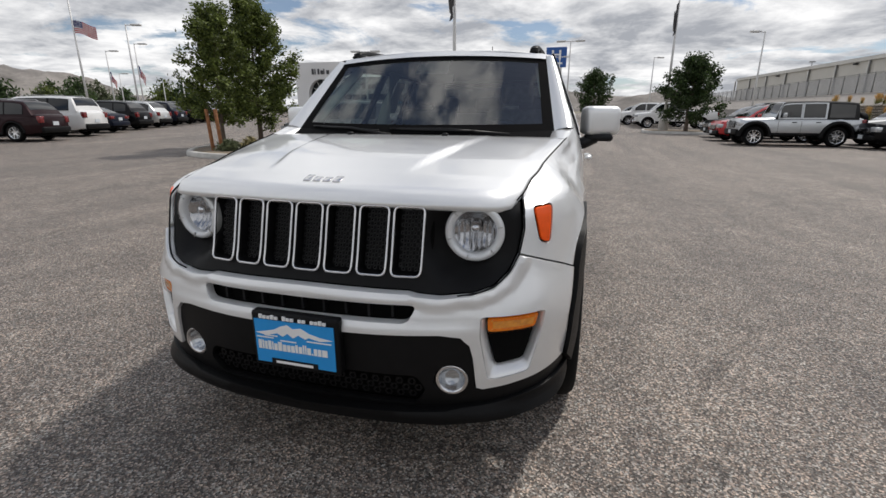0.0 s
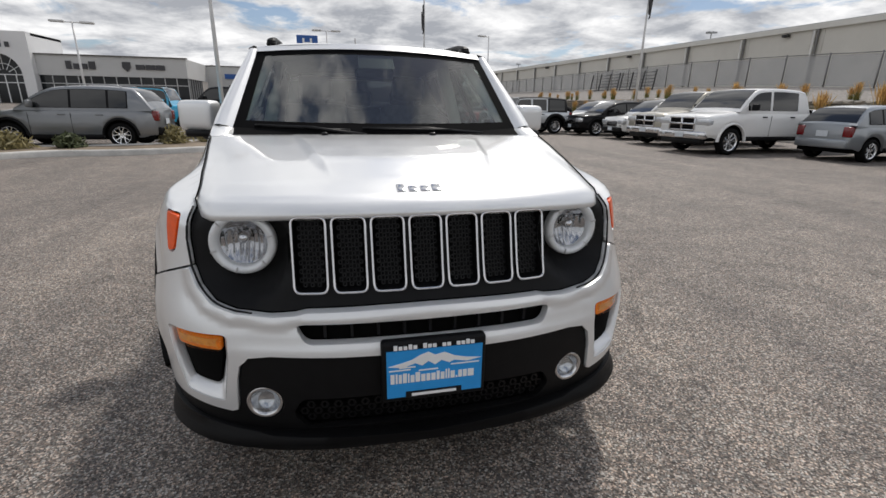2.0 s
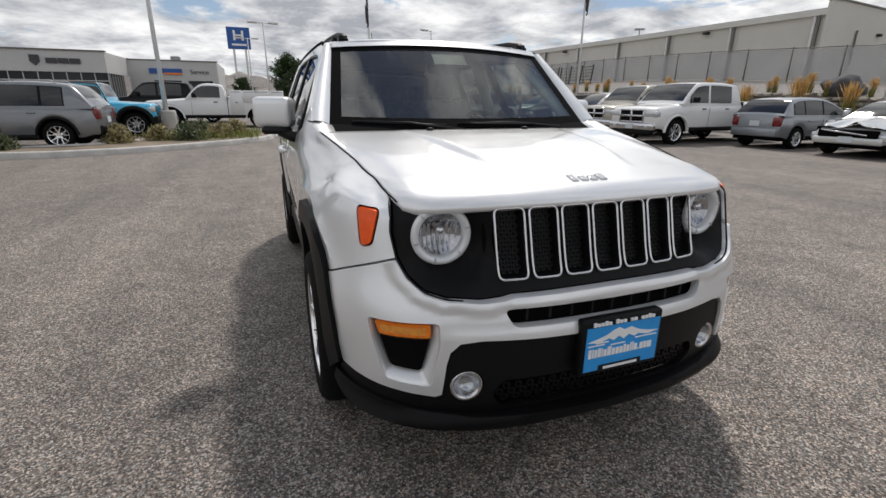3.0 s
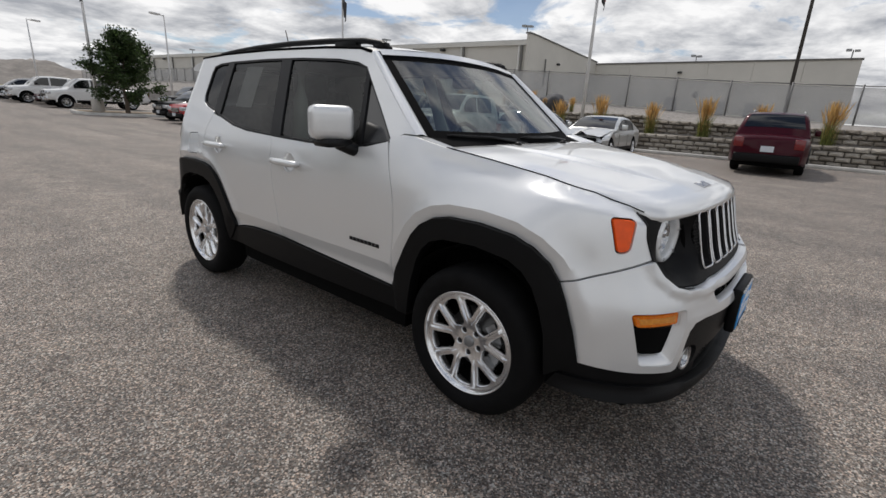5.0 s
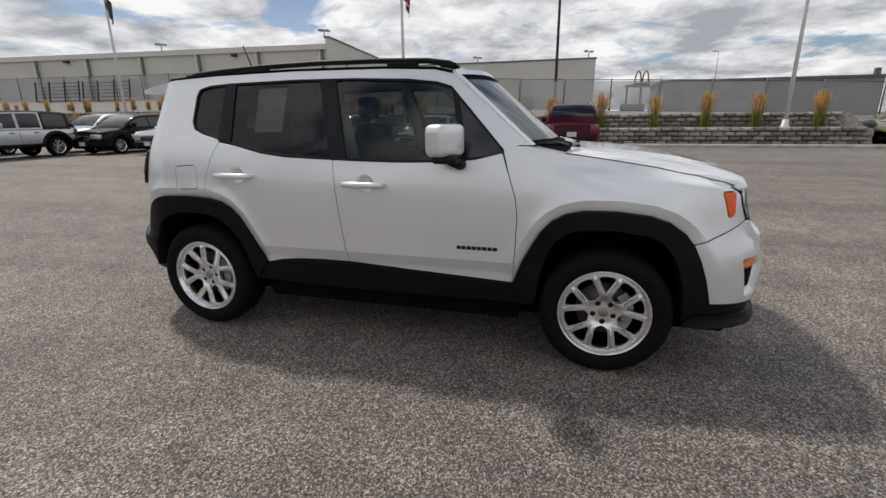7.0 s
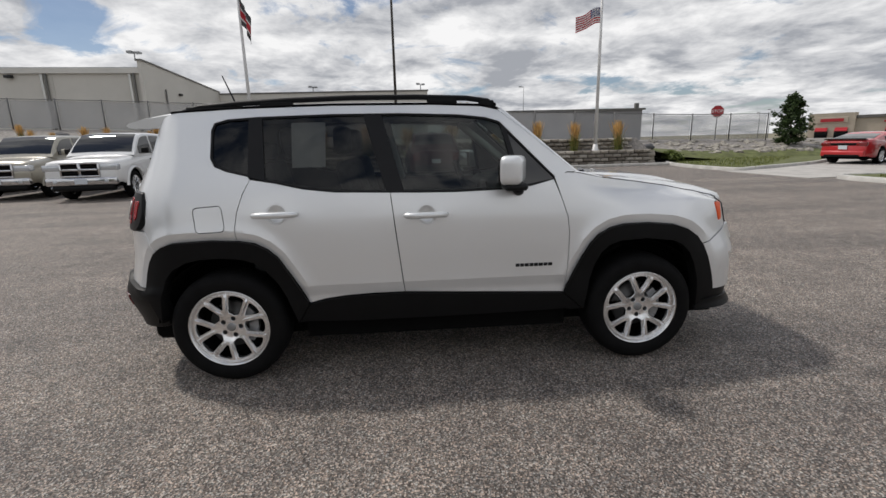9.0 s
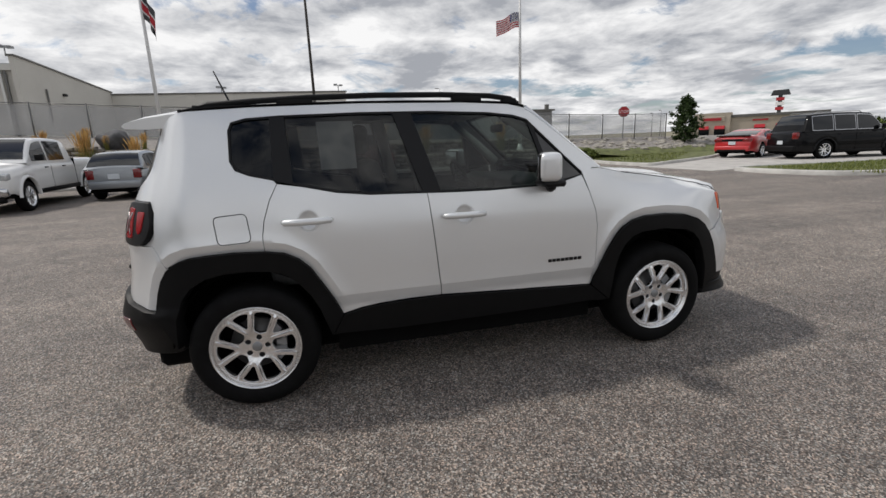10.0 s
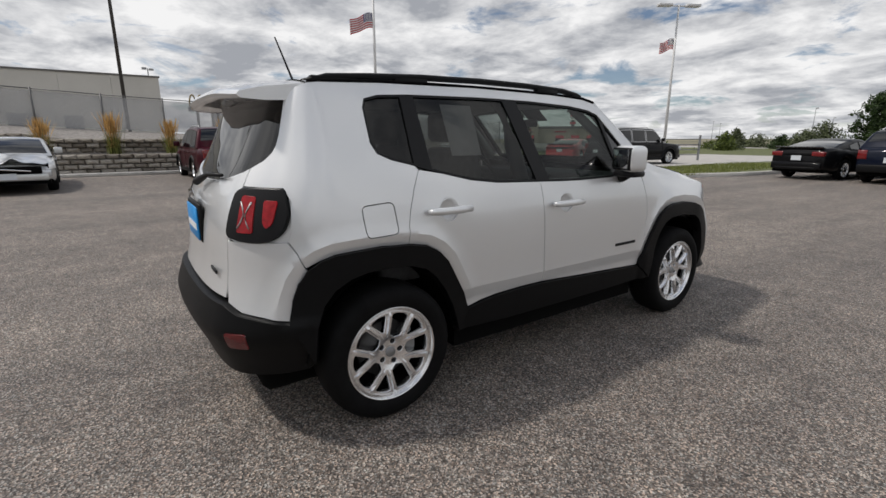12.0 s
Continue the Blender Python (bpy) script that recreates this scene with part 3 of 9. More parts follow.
# flag and lamp poles on the terrace between the walls, and round the lot
light_pole("flagpole", 20.5, -9.6, 0.74, 9.5, 0, "white tapered flagpole on the block terrace", group="flagpoles")
light_pole("flagpole", 20.5, 7.75, 0.74, 9.5, 0, "white tapered flagpole behind the wrecked sedan", group="flagpoles")
light_pole("flagpole", 20.5, 26.5, 0.74, 9.5, 0, "white tapered flagpole above the parked pickups", group="flagpoles")
flag(20.53, -9.6, 7.66, 1.2, 0.72, "us", "red, white and blue striped flag in a light wind", 62)
flag(20.53, 7.75, 8.4, 1.5, 1.2, "banner", "dark red and blue banner hanging limp", 250, True)
flag(20.53, 26.5, 9.2, 1.5, 1.2, "dark", "dark banner hanging limp on its pole", 250, True)
light_pole("street_lamp", 40.2, 1.1, 1.7, 21.0, 0, "slim dark bronze pole behind the fence", "pole_dark", r=0.13)


def fence():
    """Chain-link fence with grey privacy mesh: posts, a top rail and one mesh panel a bay."""
    ys = [-23.25 + 2.57 * k for k in range(54)]
    t = thing("fence", "chain-link fence with grey privacy mesh on the bank", "fence")
    m, nodes, links, b = material("privacy_mesh")
    v = coords(nodes, links)
    b.inputs["Base Color"].default_value = (0.30, 0.30, 0.30, 1)
    wv = nodes.new("ShaderNodeTexWave")
    wv.inputs["Scale"].default_value = 7.0
    wv.inputs["Distortion"].default_value = 0.8
    wv.bands_direction = "Y"
    links.new(v, wv.inputs["Vector"])
    nz = noise_tex(nodes, links, v, 0.7, 5.0)
    c = ramp(nodes, links, nz, [(0.3, (0.40, 0.405, 0.41)), (0.7, (0.50, 0.50, 0.495))])
    links.new(c, b.inputs["Base Color"])
    b.inputs["Roughness"].default_value = 0.8
    tr = nodes.new("ShaderNodeBsdfTransparent")
    mx = nodes.new("ShaderNodeMixShader")
    fac = ramp(nodes, links, wv.outputs["Fac"], [(0.2, (0.34,) * 3), (0.8, (0.52,) * 3)])
    links.new(fac, mx.inputs[0])
    links.new(tr.outputs[0], mx.inputs[1])
    links.new(b.outputs[0], mx.inputs[2])
    links.new(mx.outputs[0], nodes["Material Output"].inputs[0])
    wire, wn_, wl_, wb_ = material("chain_link")
    wb_.inputs["Base Color"].default_value = (0.34, 0.34, 0.34, 1)
    wt = wn_.new("ShaderNodeBsdfTransparent")
    wm = wn_.new("ShaderNodeMixShader")
    wm.inputs[0].default_value = 0.30
    wl_.new(wt.outputs[0], wm.inputs[1])
    wl_.new(wb_.outputs[0], wm.inputs[2])
    wl_.new(wm.outputs[0], wn_["Material Output"].inputs[0])
    for a, b_ in zip(ys, ys[1:]):
        za, zb = bank_z(a), bank_z(b_)
        bm = bmesh.new()
        vs = [bm.verts.new(p) for p in ((26.0, a + 0.04, za + 0.05), (26.0, b_ - 0.04, zb + 0.05), (26.0, b_ - 0.04, zb + 1.62), (26.0, a + 0.04, za + 1.62))]
        bm.faces.new(vs)
        r = bmesh.ops.extrude_face_region(bm, geom=list(bm.faces))
        bmesh.ops.translate(bm, verts=[g for g in r["geom"] if isinstance(g, bmesh.types.BMVert)], vec=(0.02, 0, 0))
        part("mesh_panel", bm, m if a > -12 else wire, t, smooth=False)
        bm = bmesh.new()
        tube(bm, [(25.96, a, za + 1.68), (25.96, b_, zb + 1.68)], 0.026, 6)
        part("top_rail", bm, M["fence_dark"], t)
    for a in ys:
        bm = bmesh.new()
        tube(bm, [(25.94, a, bank_z(a) - 0.3), (25.94, a, bank_z(a) + 1.74)], 0.04, 8)
        part("post", bm, M["fence_dark"], t)


fence()


def warehouse():
    """The long tan warehouse: eaves wall with panels, downspouts and gutter, a parapet gable end and a lower wing."""
    t = thing("warehouse", "long tan concrete warehouse with a low wing behind the fence", "warehouse")
    a, b = Vector((38.5, 22.0)), Vector((31.0, 106.0))
    d = (b - a).normalized()
    nrm = Vector((-d.y, d.x))
    if nrm.x > 0:
        nrm = -nrm
    L = (b - a).length
    depth = 40.0
    far = -nrm * depth

    def slab(name, p, q, z0, z1, mat, thick=0.3, lab=""):
        bm = bmesh.new()
        tt = (q - p).normalized()
        nn = Vector((-tt.y, tt.x)) * thick
        prism(bm, [tuple(p), tuple(q), tuple(q + nn), tuple(p + nn)], z0, z1)
        return part(name, bm, mat, t, lab, smooth=False)

    n = 13
    for k in range(n):
        p, q = a + d * (L * k / n + 0.012), a + d * (L * (k + 1) / n - 0.012)
        slab("wall_panel", q, p, 1.2, 7.55, M["warehouse"])
    bm = bmesh.new()
    p, q = a + nrm * 0.25 - d * 0.2, b + nrm * 0.25
    prism(bm, [tuple(p), tuple(q), tuple(q - nrm * 1.0), tuple(p - nrm * 1.0)], 7.55, 7.95)
    part("eaves_gutter", bm, M["warehouse_trim"], t, smooth=False)
    for k in range(0, n + 1):
        c = a + d * (L * k / n) + nrm * 0.16 + d * 0.4
        bm = boxed(c.x - 0.07, c.x + 0.07, c.y - 0.08, c.y + 0.08, 1.2, 7.55, bevel=0.02)
        part("downspout", bm, M["downspout"], t)
        c2 = c + d * 0.3
        bm = boxed(c2.x - 0.05, c2.x + 0.05, c2.y - 0.09, c2.y + 0.09, 1.2, 7.52)
        part("pilaster", bm, M["warehouse_trim"], t)
    for k in (2, 5, 8, 11):
        c = a + d * (L * (k - 0.55) / n) + nrm * 0.25
        bm = boxed(c.x - 0.25, c.x + 0.15, c.y - 0.25, c.y + 0.25, 7.2, 7.42, bevel=0.03)
        part("wall_light", bm, M["black_steel"], t)
    bm = bmesh.new()
    prism(bm, [tuple(a), tuple(b), tuple(b + far), tuple(a + far)], 7.9, 8.05)
    part("roof", bm, M["roof_metal"], t, smooth=False)
    # parapet end wall, falling away from the corner
    bm = bmesh.new()
    e0, e1 = Vector((38.2, 21.9)), Vector((54.2, 21.9))
    prism(bm, [(e0.x, 1.2), (e1.x, 1.2), (e1.x, 7.6), (e0.x + 1.5, 8.45), (e0.x, 8.5)], 21.6, 21.9, axis="y")
    part("end_wall", bm, M["warehouse"], t, smooth=False)
    bm = bmesh.new()
    prism(bm, [(e0.x - 0.1, 8.5), (e0.x + 1.5, 8.45), (e1.x, 7.6), (e1.x, 7.7), (e0.x + 1.5, 8.56), (e0.x - 0.1, 8.62)], 21.5, 22.0, axis="y")
    part("coping", bm, M["downspout"], t, smooth=False)
    part("wall_light", boxed(44.0, 44.4, 21.35, 21.6, 6.3, 6.5, bevel=0.03), M["black_steel"], t)
    bm = bmesh.new()
    tube(bm, [(41.5, 21.5, 6.6), (41.5, 21.5, 4.2)], 0.07, 6)
    part("downspout", bm, M["downspout"], t)
    # low wing
    for k in range(6):
        y0, y1 = -2.4 + 24 * k / 6, -2.4 + 24 * (k + 1) / 6
        part("wall_panel", boxed(54.0, 54.3, y0 + 0.01, y1 - 0.01, 1.0, 7.35), M["warehouse"], t, smooth=False)
    part("wall_panel", boxed(54.3, 80.0, -2.4, -2.1, 1.0, 7.35), M["warehouse"], t, smooth=False)
    part("coping", boxed(53.9, 54.4, -2.5, 21.6, 7.35, 7.5), M["downspout"], t, smooth=False)
    part("roof", boxed(54.4, 80, -2.0, 21.6, 7.0, 7.2), M["roof_metal"], t, smooth=False)
    for y0, y1, h in ((7.4, 9.6, 3.6), (4.2, 5.6, 3.5), (12.0, 13.2, 3.9)):
        part("door", boxed(53.93, 54.0, y0, y1, 1.0, h), M["grey_building"], t, smooth=False)
    for y in (10.3,):
        bm = bmesh.new()
        lathe(bm, [(0.0, 0), (0.3, 0), (0.32, 0.03), (0.26, 0.05)], 16, "x")
        part("wall_vent", bm, M["downspout"], t, m=pose(53.9, y, 4.2))
    bm = boxed(53.7, 54.0, 12.0, 12.4, 6.3, 6.5, bevel=0.02)
    part("wall_light", bm, M["black_steel"], t)
    for x, y, z in ((39.0, 22.4, 8.6), (54.3, -1.6, 7.5), (54.5, 11.0, 7.4), (37.5, 40.0, 8.05), (33.8, 82, 8.05)):
        bm = bmesh.new()
        tube(bm, [(x, y, z), (x, y, z + 0.7)], 0.05, 6)
        box(bm, x - 0.25, x + 0.25, y - 0.5, y - 0.1, z + 0.55, z + 0.7)
        box(bm, x - 0.25, x + 0.25, y + 0.1, y + 0.5, z + 0.6, z + 0.78)
        part("roof_fitting", bm, M["galv"], t, smooth=False)


warehouse()


def grey_shed():
    t = thing("low_building", "long low grey building beyond the fence", "building")
    part("wall", boxed(78, 92, -41, -13, 0.5, 6.0), M["grey_building"], t, smooth=False)
    part("roof", boxed(77.6, 92, -41.4, -12.6, 6.0, 6.3), M["downspout"], t, smooth=False)
    part("vent", boxed(78.5, 79.1, -40.6, -40.0, 6.3, 7.2), M["downspout"], t, smooth=False)
    t = thing("fork_lift", "grey fork-lift mast and cage standing in the yard", "fork lift", pose(60, -7.0, 1.2))
    for y in (-1.0, 0.6):
        part("mast", boxed(-0.1, 0.1, y - 0.12, y + 0.12, 0, 3.6), M["fence_dark"], t, smooth=False)
    part("top_guard", boxed(-0.6, 0.6, -1.1, 0.8, 3.4, 3.6), M["fence_dark"], t, smooth=False)
    part("body", boxed(-0.9, 0.9, -1.5, 1.2, 0, 1.4, bevel=0.1), M["fence_dark"], t, smooth=False)
    t = thing("road_sign", "tall sign with two dull ochre arcs on a dark board", "sign", pose(110, -13.4, 1.0))
    bm = bmesh.new()
    for y in (-0.75, 0.75):
        tube(bm, [(0, y + 0.62 * math.cos(a), 7.0 + 2.3 * math.sin(a)) for a in [math.pi * k / 12 for k in range(13)]], 0.16, 6)
    part("arcs", bm, M["sign_ochre"], t)
    part("board", boxed(-0.15, 0.15, -1.7, 1.7, 6.0, 6.9), M["sign_dark"], t, smooth=False)
    part("post", boxed(-0.15, 0.15, -0.2, 0.2, 0, 6.0), M["pole_dark"], t, smooth=False)


grey_shed()


def restaurant():
    """The tan restaurant with red awnings, a red sign band and a pylon."""
    t = thing("restaurant", "tan stucco restaurant with red awnings and a pylon sign", "restaurant", pose(67.0, -77.0, -0.2, 0, 0, 38))
    t.scale = (0.86, 0.86, 0.9)
    part("wall", boxed(-11, 11, -7, 7, 0, 4.2), M["brick_tan"], t, smooth=False)
    part("parapet", boxed(-11.2, 11.2, 6.9, 7.25, 4.0, 4.5), M["downspout"], t, smooth=False)
    part("parapet", boxed(-11.3, -10.9, -7.2, 7.2, 4.0, 4.5), M["downspout"], t, smooth=False)
    part("tower", boxed(4.6, 11.4, 5, 7.6, 0, 5.0), M["brick_tan"], t, smooth=False)
    for x in (9.3, 6.4, -0.5, -4.0, -7.5):
        bm = bmesh.new()
        prism(bm, [(7.2, 2.5), (8.0, 1.95), (8.0, 1.85), (7.2, 1.85)], x - 0.9, x + 0.9, axis="x")
        y_off = 0.45 if x > 4.6 else 0.0
        part("awning", bm, M["sign_red"], t, m=pose(0, y_off, 0), smooth=False)
        part("window", boxed(x - 1.0, x + 1.0, 7.0 + y_off + 0.03, 7.06 + y_off + 0.16, 0.4, 1.85), M["dark_window"], t, smooth=False)
    bm = boxed(5.6, 10.2, 7.62, 7.75, 3.3, 4.3, bevel=0.05)
    part("sign", bm, M["brick_tan"], t, smooth=False)
    part("sign", boxed(6.2, 9.6, 7.76, 7.84, 3.5, 4.05, bevel=0.03), M["sign_red"], t, "red sign shape", smooth=False)
    part("sign", boxed(-1.8, 0.8, 7.02, 7.12, 3.2, 3.5), M["sign_red"], t, smooth=False)
    bm = bmesh.new()
    box(bm, -0.35, 0.35, -0.3, 0.3, 4.2, 8.2)
    p = part("pylon", bm, M["sign_dark"], t, m=pose(-3.0, 0, 0), smooth=False)
    for z in (5.1, 6.0, 6.9):
        part("panel", boxed(-0.7, 0.7, -0.36, 0.36, z, z + 0.6), M["sign_red"] if z != 6.0 else M["white"], p, smooth=False)
    bm = bmesh.new()
    prism(bm, [(-1.7, 7.9), (1.7, 7.9), (1.3, 8.9), (-1.3, 8.9)], -0.4, 0.4, axis="y")
    part("panel", bm, M["sign_dark"], p, smooth=False)


restaurant()


def letters(body, size, mat, parent, m, name="lettering"):
    """Raised lettering in the built-in font, turned into a mesh."""
    cu = bpy.data.curves.new(name, "FONT")
    cu.body = body
    cu.size = size
    cu.extrude = size * 0.04
    cu.align_x, cu.align_y = "CENTER", "CENTER"
    tmp = bpy.data.objects.new("tmp", cu)
    me = bpy.data.meshes.new_from_object(tmp)
    bpy.data.objects.remove(tmp)
    ob = part(name, me, mat, parent)
    ob.matrix_basis = m
    return ob


def stop_sign():
    t = thing("stop_sign", "red octagonal stop sign on a steel post", "stop sign", pose(26.3, -20.0, 0.55, 0, 0, 56))
    bm = bmesh.new()
    tube(bm, [(0, 0, 0), (0, 0, 2.5)], 0.035, 8)
    part("post", bm, M["galv"], t)
    for r, mat, y in ((0.40, "white", 0.04), (0.37, "sign_red", 0.048)):
        bm = bmesh.new()
        prism(bm, [(r * math.cos(math.pi * (k + 0.5) / 4), 2.35 + r * math.sin(math.pi * (k + 0.5) / 4)) for k in range(8)], y - 0.006, y, axis="y")
        part("plate", bm, M[mat], t, smooth=False)
    letters("STOP", 0.27, M["white"], t, Matrix.Translation((0, 0.056, 2.35)) @ pose(0, 0, 0, 90, 0, 180))


stop_sign()


def showroom():
    """The dealership: a pale tower with an arched glass door, a glazed showroom and a service wing."""
    t = thing("showroom", "grey glazed car showroom with a pale arched entrance tower", "car showroom", pose(0, 0, 0.75))
    Y = 58.0
    # tower with an arched opening
    x0, x1, cx, r, spring, top = -37.2, -30.4, -33.4, 1.95, 3.0, 7.2
    bm = bmesh.new()
    outer = [(x0, 0), (x0, top), (x1, top), (x1, 0)]
    arch = [(cx + r, 0.0), (cx + r, spring)] + [(cx + r * math.cos(a), spring + r * 1.05 * math.sin(a)) for a in [math.pi * k / 14 for k in range(1, 14)]] + [(cx - r, spring), (cx - r, 0.0)]
    prism(bm, outer + arch, Y - 0.9, Y, axis="y")
    part("tower_front", bm, M["stucco_light"], t, smooth=False)
    part("tower_side", boxed(x0, x0 + 0.4, Y, Y + 6, 0, top), M["stucco_light"], t, smooth=False)
    part("tower_side", boxed(x1 - 0.4, x1, Y, Y + 6, 0, top), M["stucco_light"], t, smooth=False)
    part("tower_roof", boxed(x0, x1, Y, Y + 6, top - 0.3, top - 0.05), M["stucco"], t, smooth=False)
    bm = bmesh.new()
    prism(bm, arch, Y - 0.2, Y - 0.1, axis="y")
    win = part("arched_window", bm, M["dark_window"], t, smooth=False)
    for x in (-1.9, -1.0, 0.0, 1.0, 1.9):
        part("glazing_bar", boxed(cx + x - 0.04, cx + x + 0.04, Y - 0.28, Y - 0.2, 0, spring), M["white"], win, smooth=False)
    for z in (0.05, 2.2, spring):
        part("glazing_bar", boxed(cx - r, cx + r, Y - 0.27, Y - 0.2, z - 0.04, z + 0.04), M["white"], win, smooth=False)
    for k in range(1, 6):
        a = math.pi * k / 6
        bm = bmesh.new()
        tube(bm, [(cx + 0.5 * math.cos(a), Y - 0.24, spring + 0.5 * math.sin(a)), (cx + r * math.cos(a), Y - 0.24, spring + r * 1.05 * math.sin(a))], 0.035, 5)
        part("glazing_bar", bm, M["white"], win, smooth=False)
    bm = bmesh.new()
    tube(bm, [(cx + 1.1 * math.cos(math.pi * k / 12), Y - 0.24, spring + 1.1 * math.sin(math.pi * k / 12)) for k in range(13)], 0.035, 5)
    part("glazing_bar", bm, M["white"], win, smooth=False)
    for k, w in enumerate((0.35, 0.12, 0.3, 0.42, 0.12, 0.45)):
        part("sign_bar", boxed(cx - 1.25 + k * 0.45, cx - 1.25 + k * 0.45 + w * 0.8, Y - 1.0, Y - 0.9, 5.65, 6.35 - (0.2 if w > 0.4 else 0)), M["sign_dark"], t, smooth=False)
    # glazed showroom front
    gx0, gx1, eave = -30.4, -15.8, 5.1
    part("fascia", boxed(gx0, gx1, Y - 0.2, Y + 0.2, 3.05, eave), M["stucco"], t, smooth=False)
    part("coping", boxed(gx0, gx1 + 0.1, Y - 0.35, Y + 0.25, eave, eave + 0.12), M["downspout"], t, smooth=False)
    part("fascia", boxed(gx1 - 0.3, gx1, Y + 0.2, Y + 9, 3.05, eave), M["stucco"], t, smooth=False)
    part("glazing", boxed(gx0, gx1 - 0.1, Y, Y + 0.05, 0.0, 3.05), M["dark_window"], t, smooth=False)
    part("glazing", boxed(gx1 - 0.25, gx1 - 0.2, Y + 0.05, Y + 7, 0.0, 3.05), M["dark_window"], t, smooth=False)
    for k in range(13):
        x = gx0 + (gx1 - gx0) * k / 12
        part("mullion", boxed(x - 0.04, x + 0.04, Y - 0.06, Y - 0.002, 0, 3.05), M["alu"], t, smooth=False)
    part("mullion", boxed(gx0, gx1, Y - 0.06, Y - 0.003, 2.2, 2.28), M["alu"], t, smooth=False)
    for k in range(7):
        y = Y + 0.1 + k
        part("mullion", boxed(gx1 - 0.19, gx1 - 0.12, y, y + 0.08, 0, 3.05), M["alu"], t, smooth=False)
    for k, w in enumerate((0.5, 0.55, 0.55, 0.6)):
        part("sign_bar", boxed(-27.6 + k * 0.72, -27.6 + k * 0.72 + w, Y - 0.35, Y - 0.2, 3.75, 4.55 if k in (0, 3) else 4.3), M["sign_dark"], t, smooth=False)
    bm = bmesh.new()
    prism(bm, [(-22.2, 4.6), (-21.4, 4.6), (-21.4, 4.0), (-21.8, 3.6), (-22.2, 4.0)], Y - 0.35, Y - 0.2, axis="y")
    part("sign", bm, M["sign_dark"], t, "dark badge shape", smooth=False)
    for k in range(3):
        part("sign_bar", boxed(-20.9 + k * 1.0, -20.0 + k * 1.0, Y - 0.35, Y - 0.2, 3.85, 4.35), M["sign_dark"], t, smooth=False)
    # service wing
    part("service_wall", boxed(-15.8, -5.9, Y + 9, Y + 9.3, 0, 5.0), M["stucco"], t, smooth=False)
    part("coping", boxed(-15.8, -5.8, Y + 8.9, Y + 9.4, 5.0, 5.12), M["downspout"], t, smooth=False)
    for x0_, x1_ in ((-13.2, -10.2), (-9.4, -6.6)):
        part("service_door", boxed(x0_, x1_, Y + 8.93, Y + 9.0, 0, 2.7), M["dark_window"], t, smooth=False)
    part("sign", boxed(-13.6, -10.0, Y + 8.85, Y + 9.0, 3.5, 4.1), M["sign_blue"], t, "blue and orange sign band", smooth=False)
    part("sign", boxed(-12.0, -10.0, Y + 8.8, Y + 8.85, 3.4, 3.6), M["lamp_amber"], t, smooth=False)
    letters("Service", 0.75, M["sign_dark"], t, Matrix.Translation((-8.0, Y + 8.95, 3.75)) @ pose(0, 0, 0, 90, 0, 0))
    part("roof", boxed(-30.4, -15.9, Y + 0.3, Y + 18, 4.4, 4.6), M["roof_metal"], t, smooth=False)
    part("roof", boxed(-15.8, -6.0, Y + 9.3, Y + 24, 4.4, 4.6), M["roof_metal"], t, smooth=False)
    part("service_wall", boxed(-6.2, -5.9, Y + 9.3, Y + 24, 0, 5.0), M["stucco"], t, smooth=False)
    bm = boxed(-11.5, -10.4, Y + 12, Y + 13, 4.6, 5.8, bevel=0.1)
    part("roof_unit", bm, M["galv"], t, smooth=False)


showroom()


def pylon_sign():
    t = thing("pylon_sign", "blue square pylon sign on two white posts", "sign", pose(-3.4, 86, 1.2))
    for x in (-0.9, 0.9):
        part("post", boxed(x - 0.16, x + 0.16, -0.16, 0.16, 0, 8.0), M["pole"], t, smooth=False)
    b = part("board", boxed(-1.75, 1.75, -0.3, 0.3, 7.9, 11.2, bevel=0.05), M["sign_blue"], t, smooth=False)
    bm = bmesh.new()
    for x in (-0.62, 0.62):
        box(bm, x - 0.17, x + 0.17, -0.36, -0.3, 9.2, 10.7)
    box(bm, -0.6, 0.6, -0.355, -0.3, 9.85, 10.1)
    part("emblem", bm, M["white"], b, smooth=False)
    part("caption_bar", boxed(-1.1, 1.1, -0.35, -0.3, 8.4, 8.7), M["white"], b, smooth=False)


pylon_sign()

# lamps and flags round the lot
flag(-4.36, 17.2, 6.9, 1.3, 1.0, "dark", "dark banner hanging limp on a lamp pole", 250, True)
light_pole("street_lamp", -4.38, 17.2, 0.11, 8.0, 2, "tall pale lamp pole on a round concrete footing", planter=True, head_turn=20)
light_pole("street_lamp", -17.0, 36.0, 0.5, 5.9, 2, "pale twin-headed car-lot lamp in front of the showroom", head_turn=10)
light_pole("street_lamp", -0.2, 44.0, 0.5, 7.2, 2, "pale twin-headed car-lot lamp beside the service wing")
light_pole("street_lamp", -1.8, 62.0, 0.7, 7.6, 2, "pale twin-headed car-lot lamp by the blue pylon")
light_pole("street_lamp", 6.6, 32.2, 0.15, 9.6, 1, "tall pale lamp pole on a round footing by the far tree", planter=True, head_turn=200)
flag(6.55, 32.2, 8.2, 1.2, 1.2, "dark", "dark banner hanging limp on the far lamp pole", 250, True)
light_pole("street_lamp", 15.2, 43.5, 0.3, 7.5, 1, "pale single-headed car-lot lamp by the long wall", head_turn=200)
light_pole("street_lamp", 9.1, 59.6, 0.4, 7.3, 1, "pale lamp pole above the far row of cars", head_turn=30)
